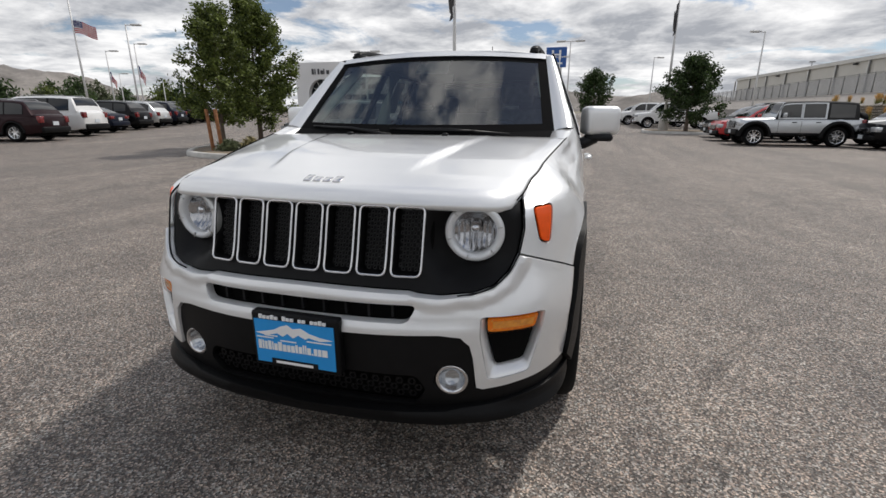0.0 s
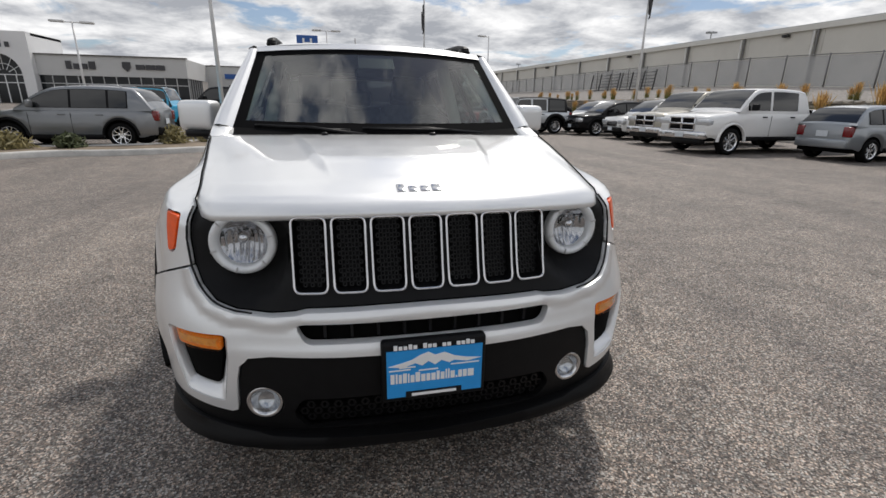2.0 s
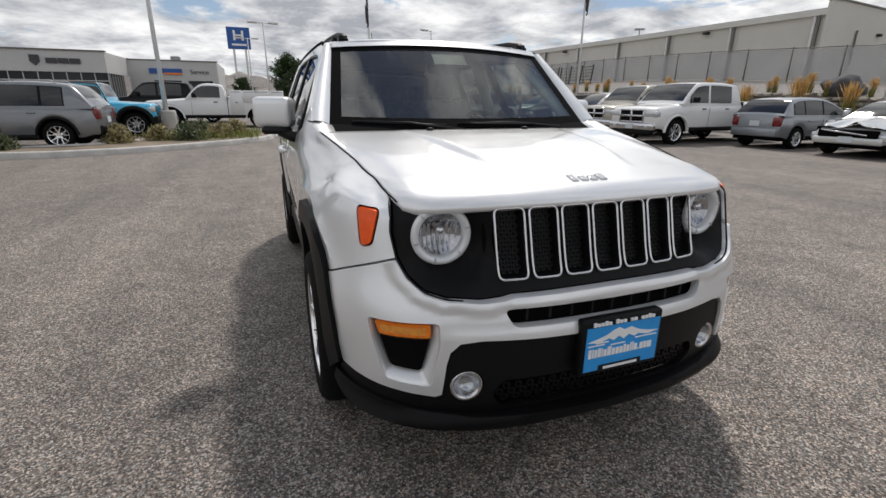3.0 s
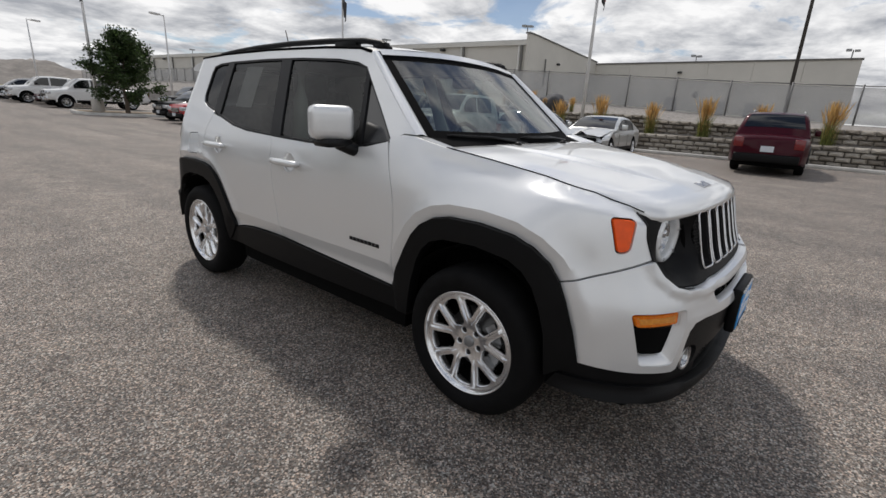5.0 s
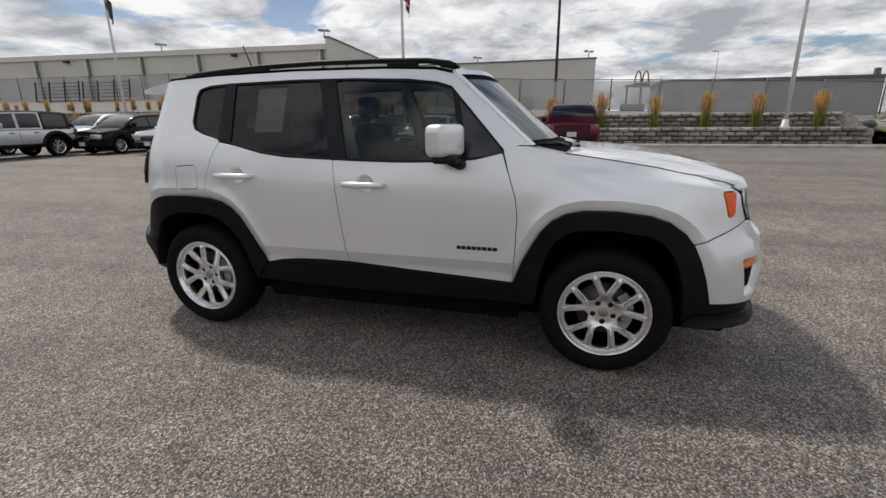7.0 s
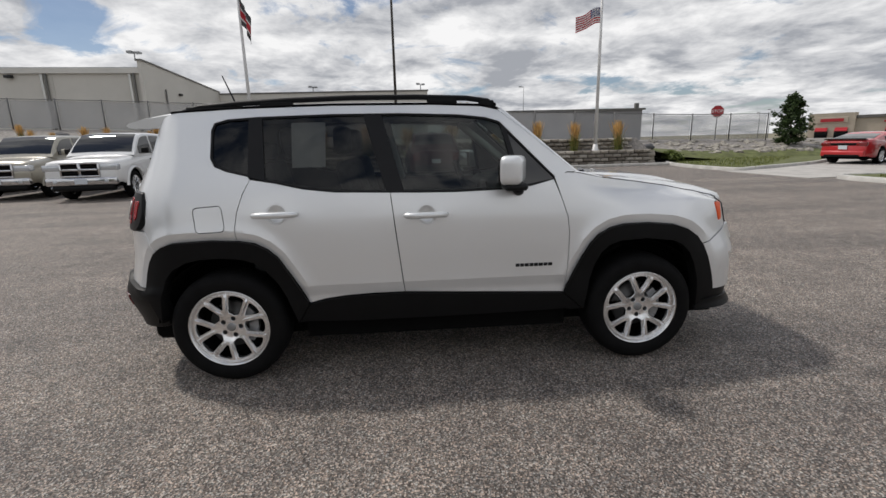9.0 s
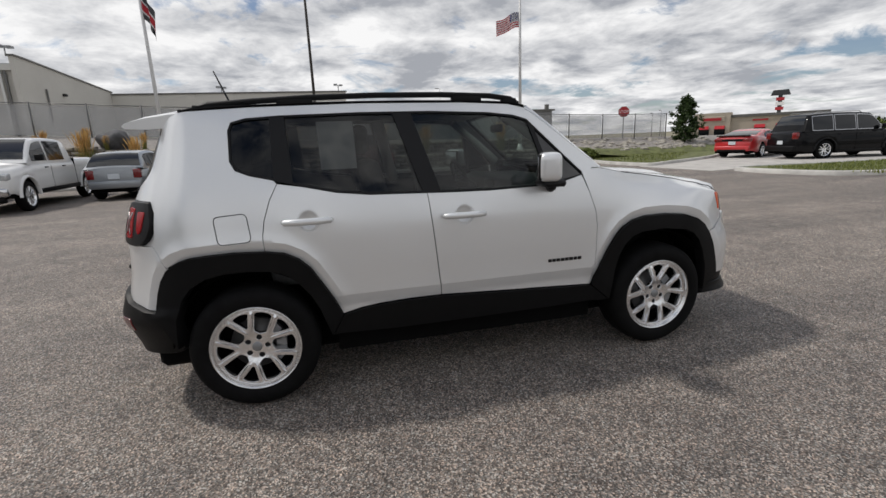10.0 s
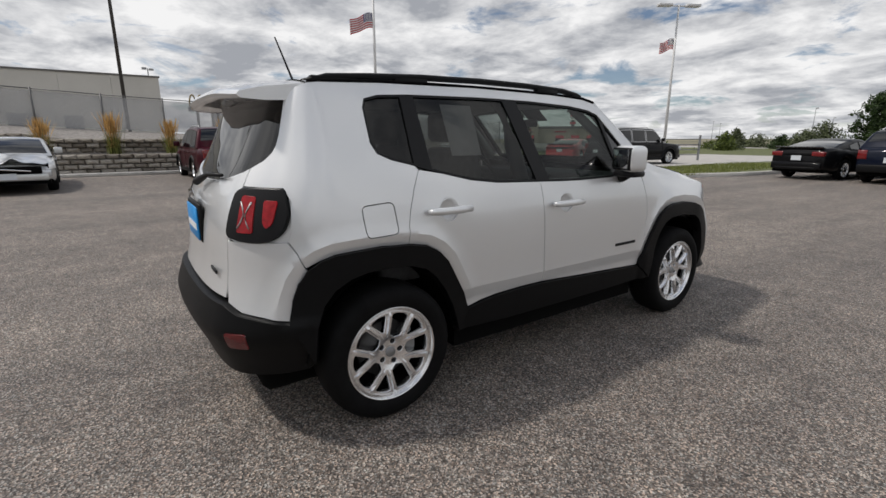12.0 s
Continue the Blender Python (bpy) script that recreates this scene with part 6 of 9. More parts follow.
def panel_mesh(name, outer, holes=(), raise_by=0.0, step=0.022, thick=0.014, place=None, gap=0.0018, lip=0.003, roll=0.0012, creases=()):
    """A sheet on the skin over an outline in (u, z), with holes, a small rolled edge and a return."""
    lift_fn = raise_by if callable(raise_by) else None
    if lift_fn:
        raise_by = 0.0
    put = place or (lambda u, z, e: skin(u, z, e + (lift_fn(u, z) if lift_fn else 0.0)))
    loops = [dense(shrink(list(outer), gap), step)] + [dense(shrink(list(h), -gap), step) for h in holes]
    pts, edges = [], []
    for lp in loops:
        k = len(pts)
        pts += [Vector(p) for p in lp]
        edges += [(k + i, k + (i + 1) % len(lp)) for i in range(len(lp))]
    nb = len(pts)
    ring = np.array([tuple(p) for p in pts])
    for line in creases:
        last = None
        for p in line:
            ok = inside(loops[0], *p) and not any(inside(h, *p) for h in loops[1:]) and ((ring - np.array(p)) ** 2).sum(1).min() > 0.005 ** 2
            if not ok:
                last = None
                continue
            if last is not None and math.dist(pts[last], p) < 0.006:
                continue
            pts.append(Vector(p))
            if last is not None:
                edges.append((last, len(pts) - 1))
            last = len(pts) - 1
    nc = len(pts)
    x0, x1 = min(p[0] for p in loops[0]), max(p[0] for p in loops[0])
    y0, y1 = min(p[1] for p in loops[0]), max(p[1] for p in loops[0])
    ring = np.array([tuple(p) for p in pts])
    row = 0
    y = y0 + step * 0.5
    while y < y1:
        x = x0 + step * (0.5 if row % 2 else 1.0)
        while x < x1:
            if inside(loops[0], x, y) and not any(inside(h, x, y) for h in loops[1:]):
                if ((ring[:, 0] - x) ** 2 + (ring[:, 1] - y) ** 2).min() > (step * 0.62) ** 2:
                    pts.append(Vector((x, y)))
            x += step
        y += step * 0.87
        row += 1
    vs, _, tris, orig = geometry.delaunay_2d_cdt(pts, edges, [], 0, 1e-6)[:4]
    verts = [put(v.x, v.y, raise_by) for v in vs]
    faces = []
    on_crease = {k for k, o in enumerate(orig) if any(nb <= q < nc for q in o)}
    for t in tris:
        p, q, s = (vs[i] for i in t)
        if abs((q - p).cross(s - p)) < 2.5e-4 * max((q - p).length, (s - p).length, (s - q).length):
            continue
        cx, cy = sum(vs[i].x for i in t) / 3, sum(vs[i].y for i in t) / 3
        if inside(loops[0], cx, cy) and not any(inside(h, cx, cy) for h in loops[1:]):
            faces.append(tuple(t))
    # rolled edge and return, with vertices of their own
    for n, lp in enumerate(loops):
        area = sum(p[0] * q[1] - q[0] * p[1] for p, q in zip(lp, lp[1:] + lp[:1]))
        s = (1 if area > 0 else -1) * (1 if n == 0 else -1)
        outw = shrink(lp, -roll if n == 0 else roll)
        k = len(verts)
        m = len(lp)
        verts += [put(u, z, raise_by) for u, z in lp] + [put(u, z, raise_by - lip) for u, z in outw] + [put(u, z, raise_by - thick) for u, z in outw]
        for i in range(m):
            j = (i + 1) % m
            for r in (0, m):
                faces.append((k + r + i, k + r + j, k + r + m + j, k + r + m + i))
    me = mesh_from(name, verts, faces)
    bm = bmesh.new()
    bm.from_mesh(me)
    bmesh.ops.recalc_face_normals(bm, faces=bm.faces)
    for e in bm.edges:
        if e.verts[0].index in on_crease and e.verts[1].index in on_crease:
            e.smooth = False
    bm.to_mesh(me)
    bm.free()
    me.polygons.foreach_set("use_smooth", [True] * len(me.polygons))
    return me


HERO = thing("car", "silver compact sport utility with black cladding and roof rails", "car")
SILVER = paint("paint_hero_silver", (0.775, 0.785, 0.787), 0.45, 0.36, 0.03)
M["cladding"] = plain("cladding_plastic", (0.0040, 0.0041, 0.0045), 0.46, var=0.14, scale=15, bump_s=0.15, bump_scale=350, spec=0.15)
M["glass_front"] = glass("windscreen_glass", (0.70, 0.79, 0.74), ior=2.25)
M["fog_reflector"] = plain("fog_reflector", (0.50, 0.51, 0.52), 0.15, 0.9, var=0.1)
M["glass_door"] = glass("door_glass", (0.36, 0.40, 0.38), ior=1.56)
M["glass_dark"] = glass("privacy_glass", (0.30, 0.31, 0.305), ior=1.5)
M["glass_quarter"] = glass("quarter_glass", (0.05, 0.052, 0.055), ior=1.5)
M["glass_rear"] = glass("rear_glass", (0.06, 0.063, 0.065), ior=1.8)
M["mesh_black"] = plain("mesh_plastic", (0.006, 0.006, 0.0065), 0.4, var=0.15, spec=0.25)
M["marker"] = plain("lamp_marker", (0.95, 0.105, 0.008), 0.3, var=0.12, scale=40, coat=0.2, spec=0.3)
M["amber_core"] = plain("amber_core", (1.0, 0.33, 0.03), 0.12, var=0.25, scale=60, bump_s=0.6, bump_scale=120, coat=1.0)
M["paper"] = plain("paper_sheet", (0.80, 0.80, 0.78), 0.8, var=0.06, scale=20)
M["pale_trim"] = plain("pale_pillar_trim", (0.52, 0.53, 0.51), 0.85, var=0.06)
M["lens"] = glass("lamp_lens", (0.95, 0.96, 0.97), ior=1.3)
M["reflector"] = plain("reflector", (0.46, 0.46, 0.47), 0.10, 1.0, var=0.02, scale=30)
M["drl"] = plain("lamp_ring", (0.82, 0.83, 0.83), 0.25, 0.15, var=0.05, coat=0.8)
M["trim_black"] = plain("window_trim", (0.008, 0.008, 0.009), 0.42, var=0.1, spec=0.22)
M["frit"] = plain("screen_border", (0.006, 0.006, 0.0065), 0.8, var=0.1, spec=0.03)
M["interior"] = plain("interior_black", (0.05, 0.05, 0.051), 0.8, var=0.2, scale=12)
M["seat"] = plain("seat_cloth", (0.11, 0.11, 0.112), 0.9, var=0.25, scale=25, bump_s=0.3)
M["headliner"] = plain("headliner", (0.36, 0.36, 0.345), 0.95, var=0.08)
M["plate_blue"] = plain("plate_blue", (0.016, 0.29, 0.70), 0.4, var=0.06, scale=8)


def both(name, outer, mat, holes=(), label="", parent=None, **kw):
    """A panel on the right flank and its mirror image on the left."""
    me = panel_mesh(name, outer, holes, **kw)
    a = part(name, me, mat, parent or HERO, label)
    me2 = me.copy()
    me2.transform(Matrix.Diagonal((-1, 1, 1, 1)))
    me2.flip_normals()
    b = part(name, me2, mat, parent or HERO, label)
    return a, b


def mirrored(name, build, mat, label="", parent=None, smooth=True):
    """A part built on the right side (x below 0) by build(bm), and its mirror image."""
    bm = bmesh.new()
    build(bm)
    a = part(name, bm, mat, parent or HERO, label, smooth)
    me2 = a.data.copy()
    me2.transform(Matrix.Diagonal((-1, 1, 1, 1)))
    me2.flip_normals()
    return a, part(name, me2, mat, parent or HERO, label)


HOODLINE = [(-0.865, 1.218), (-1.046, 1.180), (-1.25, 1.150), (-1.5, 1.108), (-1.7, 1.068), (-1.83, 1.036)]
GAP_A = [(-0.715, 1.185), (-0.755, 1.08), (-0.795, 0.96), (-0.808, 0.86), (-0.805, 0.70), (-0.79, 0.47)]
GAP_C = [(1.085, 1.235), (1.13, 1.15), (1.165, 1.05), (1.18, 0.97), (1.18, 0.887)]
DLO = [(-0.735, 1.185), (-0.57, 1.150), (-0.41, 1.135), (-0.1, 1.13), (0.30, 1.138), (0.60, 1.150), (0.78, 1.172), (0.95, 1.212), (1.10, 1.252), (1.22, 1.282), (1.288, 1.312), (1.312, 1.36), (1.312, 1.52), (1.295, 1.562), (1.22, 1.582), (1.05, 1.592), (0.60, 1.600), (0.2, 1.597), (-0.15, 1.582), (-0.32, 1.562), (-0.405, 1.535)]
BEZ_SIDE = 0.708
BEZ_LOW = [(0.703, 0.855), (0.680, 0.80), (0.636, 0.757), (0.57, 0.737), (0.47, 0.730), (0.40, 0.735), (0.37, 0.742), (0.0, 0.746)]
SIL_LOW = [(0.0, 0.605), (0.48, 0.612), (0.545, 0.603), (0.572, 0.575), (0.583, 0.53), (0.594, 0.416), (0.615, 0.406), (0.72, 0.418)]

# flanks
MARKER = Y([(-1.795, 1.003), (-1.862, 0.998), (-1.875, 0.882), (-1.838, 0.872)])
FENDER = Y([(-0.72, 1.198), (-0.80, 1.222)] + HOODLINE) + [(uf(0.700, 1.012), 1.012), (uf(BEZ_SIDE, 0.98), 0.98), (uf(0.713, 0.93), 0.93), (uf(0.703, 0.855), 0.855)] + Y(list(reversed([p for p in ARCH_FO if p[0] > -1.68]))) + Y(list(reversed(GAP_A[1:-1])))
fender, _ = both("front_fender", FENDER, SILVER, [rounded(MARKER, 0.02)], step=0.014, gap=0.0022, creases=CREASES)
DOOR_F = Y(GAP_A) + Y([(-0.5, 0.484), (-0.2, 0.498), (0.214, 0.520), (0.222, 0.60), (0.252, 0.90), (0.275, 1.138)]) + Y([(0.1, 1.1335), (-0.1, 1.13), (-0.41, 1.135), (-0.57, 1.15)])
DOOR_R = Y([(0.275, 1.138), (0.252, 0.90), (0.222, 0.60), (0.214, 0.520), (0.40, 0.519), (0.58, 0.512), (0.70, 0.498), (0.80, 0.475)]) + Y(ARCH_RO[1:7]) + Y(list(reversed(GAP_C[:-1]))) + Y([(0.95, 1.212), (0.78, 1.172), (0.60, 1.15)])
DISHES = [[(us(yc, zc) + 0.056 * math.cos(2 * math.pi * k / 28), zc + 0.056 * math.sin(2 * math.pi * k / 28)) for k in range(28)] for yc, zc in ((0.065, 1.005), (0.94, 1.035))]
door_f, door_f2 = both("front_door", DOOR_F, SILVER, [DISHES[0]], gap=0.0035, step=0.018, creases=CREASES)
door_r, door_r2 = both("rear_door", DOOR_R, SILVER, [DISHES[1]], gap=0.0035, step=0.015, creases=CREASES)
LAMP_T, LAMP_B = 1.175, 0.955
uniside = Y([(-0.735, 1.187), (-0.80, 1.224), (-0.865, 1.224), (-0.79, 1.285), (-0.60, 1.445), (-0.47, 1.555), (-0.40, 1.606), (-0.30, 1.630), (0.0, 1.645), (0.6, 1.652), (1.2, 1.642), (1.55, 1.622)])
uniside += [(us(1.60, 1.60), 1.60), (4.455, 1.56), (4.444, 1.50), (4.436, 1.40), (4.442, 1.355), (4.460, 1.322), (4.50, 1.290), (4.577, 1.254), (4.577, 1.178), (4.50, LAMP_T)] + [(4.36, LAMP_T), (us(1.715, 1.16), 1.163), (us(1.70, 1.12), 1.12), (us(1.715, 0.99), 0.99), (us(1.73, LAMP_B), LAMP_B)]
uniside += Y([(1.70, 0.90), (1.672, 0.835)]) + Y(list(reversed(ARCH_RO[6:11]))) + Y(list(reversed(GAP_C[:-1]))) + Y(DLO[8:])
FUEL = rounded(Y([(1.415, 1.085), (1.25, 1.095), (1.235, 0.945), (1.40, 0.938)]), 0.03)
side_panel, _ = both("side_panel", uniside, SILVER, [FUEL], step=0.016, creases=CREASES)
both("fuel_flap", shrink(FUEL, 0.0025), SILVER, raise_by=-0.001)
both("flap_recess", shrink(FUEL, -0.012), M["well"], raise_by=-0.012, thick=0.004)

# rear bumper, silver above and black below
rb = Y([(1.672, 0.828), (1.70, 0.895), (1.732, 0.948)]) + [(4.36, 0.948), (4.50, 0.945), (ur(0.60, 0.94), 0.94), (ur(0.60, 0.75), 0.75), (ur(0.62, 0.665), 0.665), (ur(0.70, 0.632), 0.632)] + Y([(1.80, 0.61), (1.748, 0.603)]) + Y(list(reversed(ARCH_RO[11:-1])))
both("rear_corner", rb, SILVER, step=0.016, creases=CREASES)
BR = Y([(1.66, 0.39), (1.645, 0.56), (1.61, 0.66), (1.665, 0.80), (1.70, 0.77), (1.725, 0.70), (1.748, 0.598), (1.80, 0.605)]) + [(ur(0.70, 0.627), 0.627), (ur(0.62, 0.66), 0.66), (4.9, 0.668), (5.2, 0.67)]
full = BR + [(10.4 - u, z) for u, z in reversed(BR[:-1])] + [(10.4 - u, z) for u, z in [(us(1.70, 0.36), 0.36), (ur(0.75, 0.33), 0.33), (ur(0.55, 0.31), 0.31)]] + [(5.2, 0.30)] + [(ur(0.55, 0.31), 0.31), (ur(0.75, 0.33), 0.33), (us(1.70, 0.36), 0.36)]


def rear_out(u, z):
    """The rear bumper's ledge stands out at the top and the skirt under it tucks in."""
    return 0.010 + 0.014 * step((z - 0.46) / 0.10) - 0.045 * step((0.54 - z) / 0.20)


rear_bumper = part("rear_bumper", panel_mesh("rear_bumper", full, raise_by=rear_out, step=0.025, thick=0.06, lip=0.008, roll=0.004), M["cladding"], HERO, "black plastic rear bumper")
for s in (1, -1):
    rf = rounded([(ur(0.755, 0.5), 0.552), (ur(0.665, 0.5), 0.545), (ur(0.665, 0.5), 0.468), (ur(0.755, 0.5), 0.475)], 0.012)
    if s < 0:
        rf = [(10.4 - u, z) for u, z in rf]
    part("reflector", panel_mesh("reflector", rf, raise_by=lambda u, z: rear_out(u, z) + 0.006, step=0.02, thick=0.03), plain("reflector_red", (0.11, 0.003, 0.005), 0.25, var=0.15, scale=60, coat=0.5), rear_bumper, "dark red reflector")

# tailgate, rear window, lamps
tg = [(ur(0.594, 0.93), 0.93), (4.582, LAMP_T), (4.582, 1.252), (4.62, 1.237), (4.75, 1.207), (4.95, 1.182), (5.2, 1.174)]
tg = tg + [(10.4 - u, z) for u, z in reversed(tg[:-1])] + [(10.4 - ur(0.594, 0.80), 0.80), (10.4 - ur(0.60, 0.682), 0.682), (5.2, 0.684), (ur(0.60, 0.682), 0.682), (ur(0.594, 0.80), 0.80)]
tailgate = part("tailgate", panel_mesh("tailgate", tg, step=0.03), SILVER, HERO)
rw = [(4.95, 1.172), (4.75, 1.197), (4.60, 1.235), (4.50, 1.278), (4.448, 1.315), (4.428, 1.355), (4.424, 1.40), (4.432, 1.50), (4.46, 1.56), (4.60, 1.578), (5.2, 1.585)]
rw = rw + [(10.4 - u, z) for u, z in reversed(rw[:-1])] + [(5.2, 1.164)]
part("rear_window", panel_mesh("rear_window", rounded(rw, 0.03), raise_by=-0.010, step=0.03, thick=0.005), M["glass_rear"], HERO, "dark tinted rear window")
LAMP = rounded([(us(1.712, 1.16), 1.160), (4.36, 1.172), (4.50, 1.172), (ur(0.602, 1.16), 1.168), (ur(0.602, 0.96), 0.960), (4.50, 0.944), (us(1.800, 0.948), 0.948), (us(1.745, 0.985), 0.985), (us(1.712, 1.06), 1.06)], 0.034)
both("lamp_frame", [(us(1.69, 1.17), 1.185), (4.36, 1.185), (4.62, 1.185), (4.62, 0.94), (4.40, 0.94), (us(1.70, 0.95), 0.95)], SILVER, raise_by=-0.016, step=0.03)
tail_a, tail_b = both("tail_light", LAMP, M["trim_black"], raise_by=0.015, thick=0.04, lip=0.009, roll=0.005, step=0.016, label="black-framed tail light")
for body, sgn in ((tail_a, 1), (tail_b, -1)):
    lu0, lu1 = us(1.73, 1.06), ur(0.602, 1.06)
    lw = lu1 - lu0
    for q in ([(lu0 + 0.08 * lw, 1.125), (lu0 + 0.34 * lw, 1.128), (lu0 + 0.34 * lw, 1.035), (lu0 + 0.27 * lw, 1.005), (lu0 + 0.16 * lw, 1.03)], [(lu0 + 0.49 * lw, 1.140), (lu0 + 0.77 * lw, 1.145), (lu0 + 0.77 * lw, 0.985), (lu0 + 0.49 * lw, 0.985)]):
        me = panel_mesh("lens", rounded(q, 0.014), raise_by=0.019, step=0.02, thick=0.008)
        if sgn < 0:
            me.transform(Matrix.Diagonal((-1, 1, 1, 1)))
            me.flip_normals()
        part("lens", me, M["lamp_red"], body, "red lens")
x_a = bmesh.new()
lmid = us(1.73, 1.06) + 0.65 * (ur(0.602, 1.06) - us(1.73, 1.06))
for sx in (-1, 1):
    tube(x_a, [skin(lmid + sx * o, zz, 0.0205) for o, zz in ((0.026, 1.118), (0.012, 1.09), (0.003, 1.062), (0.012, 1.034), (0.026, 1.006))], 0.0032, 6)
part("light_cross", x_a, M["alu"], tail_a)
yb = skin(5.2, 0.95).y
part("plate_holder", boxed(-0.20, 0.20, yb - 0.01, yb + 0.012, 0.86, 1.06, bevel=0.008), M["plastic"], tailgate)
pl = part("number_plate", boxed(-0.165, 0.165, yb + 0.012, yb + 0.022, 0.87, 1.04, bevel=0.004), M["plate_blue"], tailgate, "blue dealer plate")
part("plate_bar", boxed(-0.14, 0.14, yb + 0.022, yb + 0.024, 0.92, 0.955), M["white"], pl, smooth=False)
bm = boxed(-0.07, 0.07, yb + 0.0, yb + 0.02, 1.09, 1.125, bevel=0.012)
part("badge", bm, M["chrome"], tailgate)
part("badge", boxed(-0.52, -0.40, skin(4.78, 0.78).y - 0.003, skin(4.78, 0.78).y + 0.006, 0.775, 0.795, bevel=0.003), M["trim_black"], tailgate)
wip = bmesh.new()
tube(wip, [(0, yb - 0.02, 1.16), (-0.15, skin(5.05, 1.2).y + 0.03, 1.205), (-0.42, skin(4.8, 1.2).y + 0.02, 1.215)], [0.022, 0.012, 0.008], 8)
part("rear_wiper", wip, M["trim_black"], HERO)

# black cladding
SILL = Y([(-0.79, 0.468), (-0.5, 0.480), (-0.2, 0.494), (0.214, 0.516), (0.40, 0.515), (0.58, 0.508), (0.70, 0.494), (0.80, 0.471)]) + Y([(0.865, 0.36), (0.5, 0.345), (0.0, 0.345), (-0.5, 0.35), (-0.91, 0.36)])
both("sill_cladding", SILL, M["cladding"], raise_by=0.016, thick=0.03, label="black plastic sill cladding")
both("arch_cladding", Y(ARCH_FO[:-1]) + Y([(-1.776, 0.437), (-1.655, 0.345)]) + Y(list(reversed(ARCH_FI[:-1]))), M["cladding"], raise_by=0.024, step=0.025, thick=0.06, label="black plastic front wheel-arch trim")
both("arch_cladding", Y(ARCH_RO) + Y([(1.66, 0.40)]) + Y(list(reversed(ARCH_RI[:-1]))), M["cladding"], raise_by=0.024, step=0.025, thick=0.06, label="black plastic rear wheel-arch trim")

# nose: silver bumper, black grille panel, black lower bumper
half = [(us(-1.776, 0.435), 0.436), (us(-1.745, 0.57), 0.57), (us(-1.71, 0.67), 0.67), (us(-1.677, 0.742), 0.742), (uf(0.703, 0.851), 0.851)]
bum = half + F([(x, z) for x, z in BEZ_LOW[1:]])
bum = bum + [(-u, z) for u, z in reversed(bum[:-1])]
lowline = F(list(reversed(SIL_LOW)))
bum = bum + [(-u, z) for u, z in lowline[:-1]] + [(u, z) for u, z in reversed(lowline)]
SLOT = rounded(F([(0.405, 0.704), (0.375, 0.650), (-0.375, 0.650), (-0.405, 0.704)]), 0.022)
VENT = rounded(F([(0.797, 0.664), (0.606, 0.670), (0.606, 0.60), (0.632, 0.446), (0.754, 0.456), (0.788, 0.60)]), 0.012)
VENT_IN = rounded(F([(0.788, 0.655), (0.622, 0.662), (0.624, 0.60), (0.654, 0.484), (0.748, 0.488), (0.781, 0.60)]), 0.012)
VENT_L = [(-u, z) for u, z in VENT]
RIDGE = list(BEZ_LOW)
for _ in range(3):
    RIDGE = [RIDGE[0]] + [(p[0] * (1 - k) + q[0] * k, p[1] * (1 - k) + q[1] * k) for p, q in zip(RIDGE, RIDGE[1:]) for k in (0.25, 0.75)] + [RIDGE[-1]]
RIDGE = F(RIDGE)


def bumper_relief(u, z):
    """A collar that hugs the grille panel and a raised band under the air slot."""
    u = abs(u)
    d = 9.0
    for (u0, z0), (u1, z1) in zip(RIDGE, RIDGE[1:]):
        du, dz = u1 - u0, z1 - z0
        t = min(1, max(0, ((u - u0) * du + (z - z0) * dz) / (du * du + dz * dz)))
        d = min(d, math.hypot(u - u0 - t * du, z - z0 - t * dz))
    q = min(1, max(0, (0.034 - d) / 0.008))
    band = min(1, max(0, (0.642 - z) / 0.01)) * min(1, max(0, (0.60 - u) / 0.05))
    return 0.004 + 0.013 * q * q * (3 - 2 * q) + 0.006 * band


nose = part("front_bumper", panel_mesh("front_bumper", bum, [SLOT, VENT, VENT_L], raise_by=bumper_relief, step=0.015, thick=0.035, gap=0.0018), SILVER, HERO)


def seam_strip(bm):
    a, b = half[3], half[4]
    tube(bm, [skin(a[0] + (b[0] - a[0]) * k / 24, a[1] + (b[1] - a[1]) * k / 24, 0.0005) for k in range(25)], 0.0016, 6)


def bezel_seal(bm):
    line = dense_line(F([(0.698, 1.018), (BEZ_SIDE, 0.98), (0.713, 0.93)]) + RIDGE[1:int(len(RIDGE) * 0.5)], 0.012)
    tube(bm, [skin(u, z, 0.003) for u, z in line], 0.0035, 6)


def dense_line(pts, step):
    out = []
    for (u0, z0), (u1, z1) in zip(pts, pts[1:]):
        n = max(1, int(math.hypot(u1 - u0, z1 - z0) / step))
        out += [(u0 + (u1 - u0) * k / n, z0 + (z1 - z0) * k / n) for k in range(n)]
    return out + [pts[-1]]


mirrored("seam_strip", seam_strip, M["trim_black"], parent=nose)
mirrored("bezel_seal", bezel_seal, M["trim_black"], parent=nose)
part("slot_mesh", panel_mesh("slot_mesh", shrink(SLOT, -0.02), raise_by=-0.05, step=0.03), M["well"], nose)
for k in range(9):
    x = -0.32 + 0.08 * k
    p = skin(uf(x, 0.677), 0.677, -0.03)
    part("slot_rib", boxed(p.x - 0.004, p.x + 0.004, p.y - 0.004, p.y + 0.02, 0.655, 0.70), M["trim_black"], nose, smooth=False)
AMBER = rounded(F([(0.786, 0.653), (0.624, 0.660), (0.626, 0.613), (0.776, 0.608)]), 0.009)
POCKET = rounded(F([(0.778, 0.604), (0.626, 0.609), (0.654, 0.486), (0.746, 0.492)]), 0.012)
both("vent_pocket", shrink(VENT, -0.012), M["well"], raise_by=-0.060, step=0.03, parent=nose)


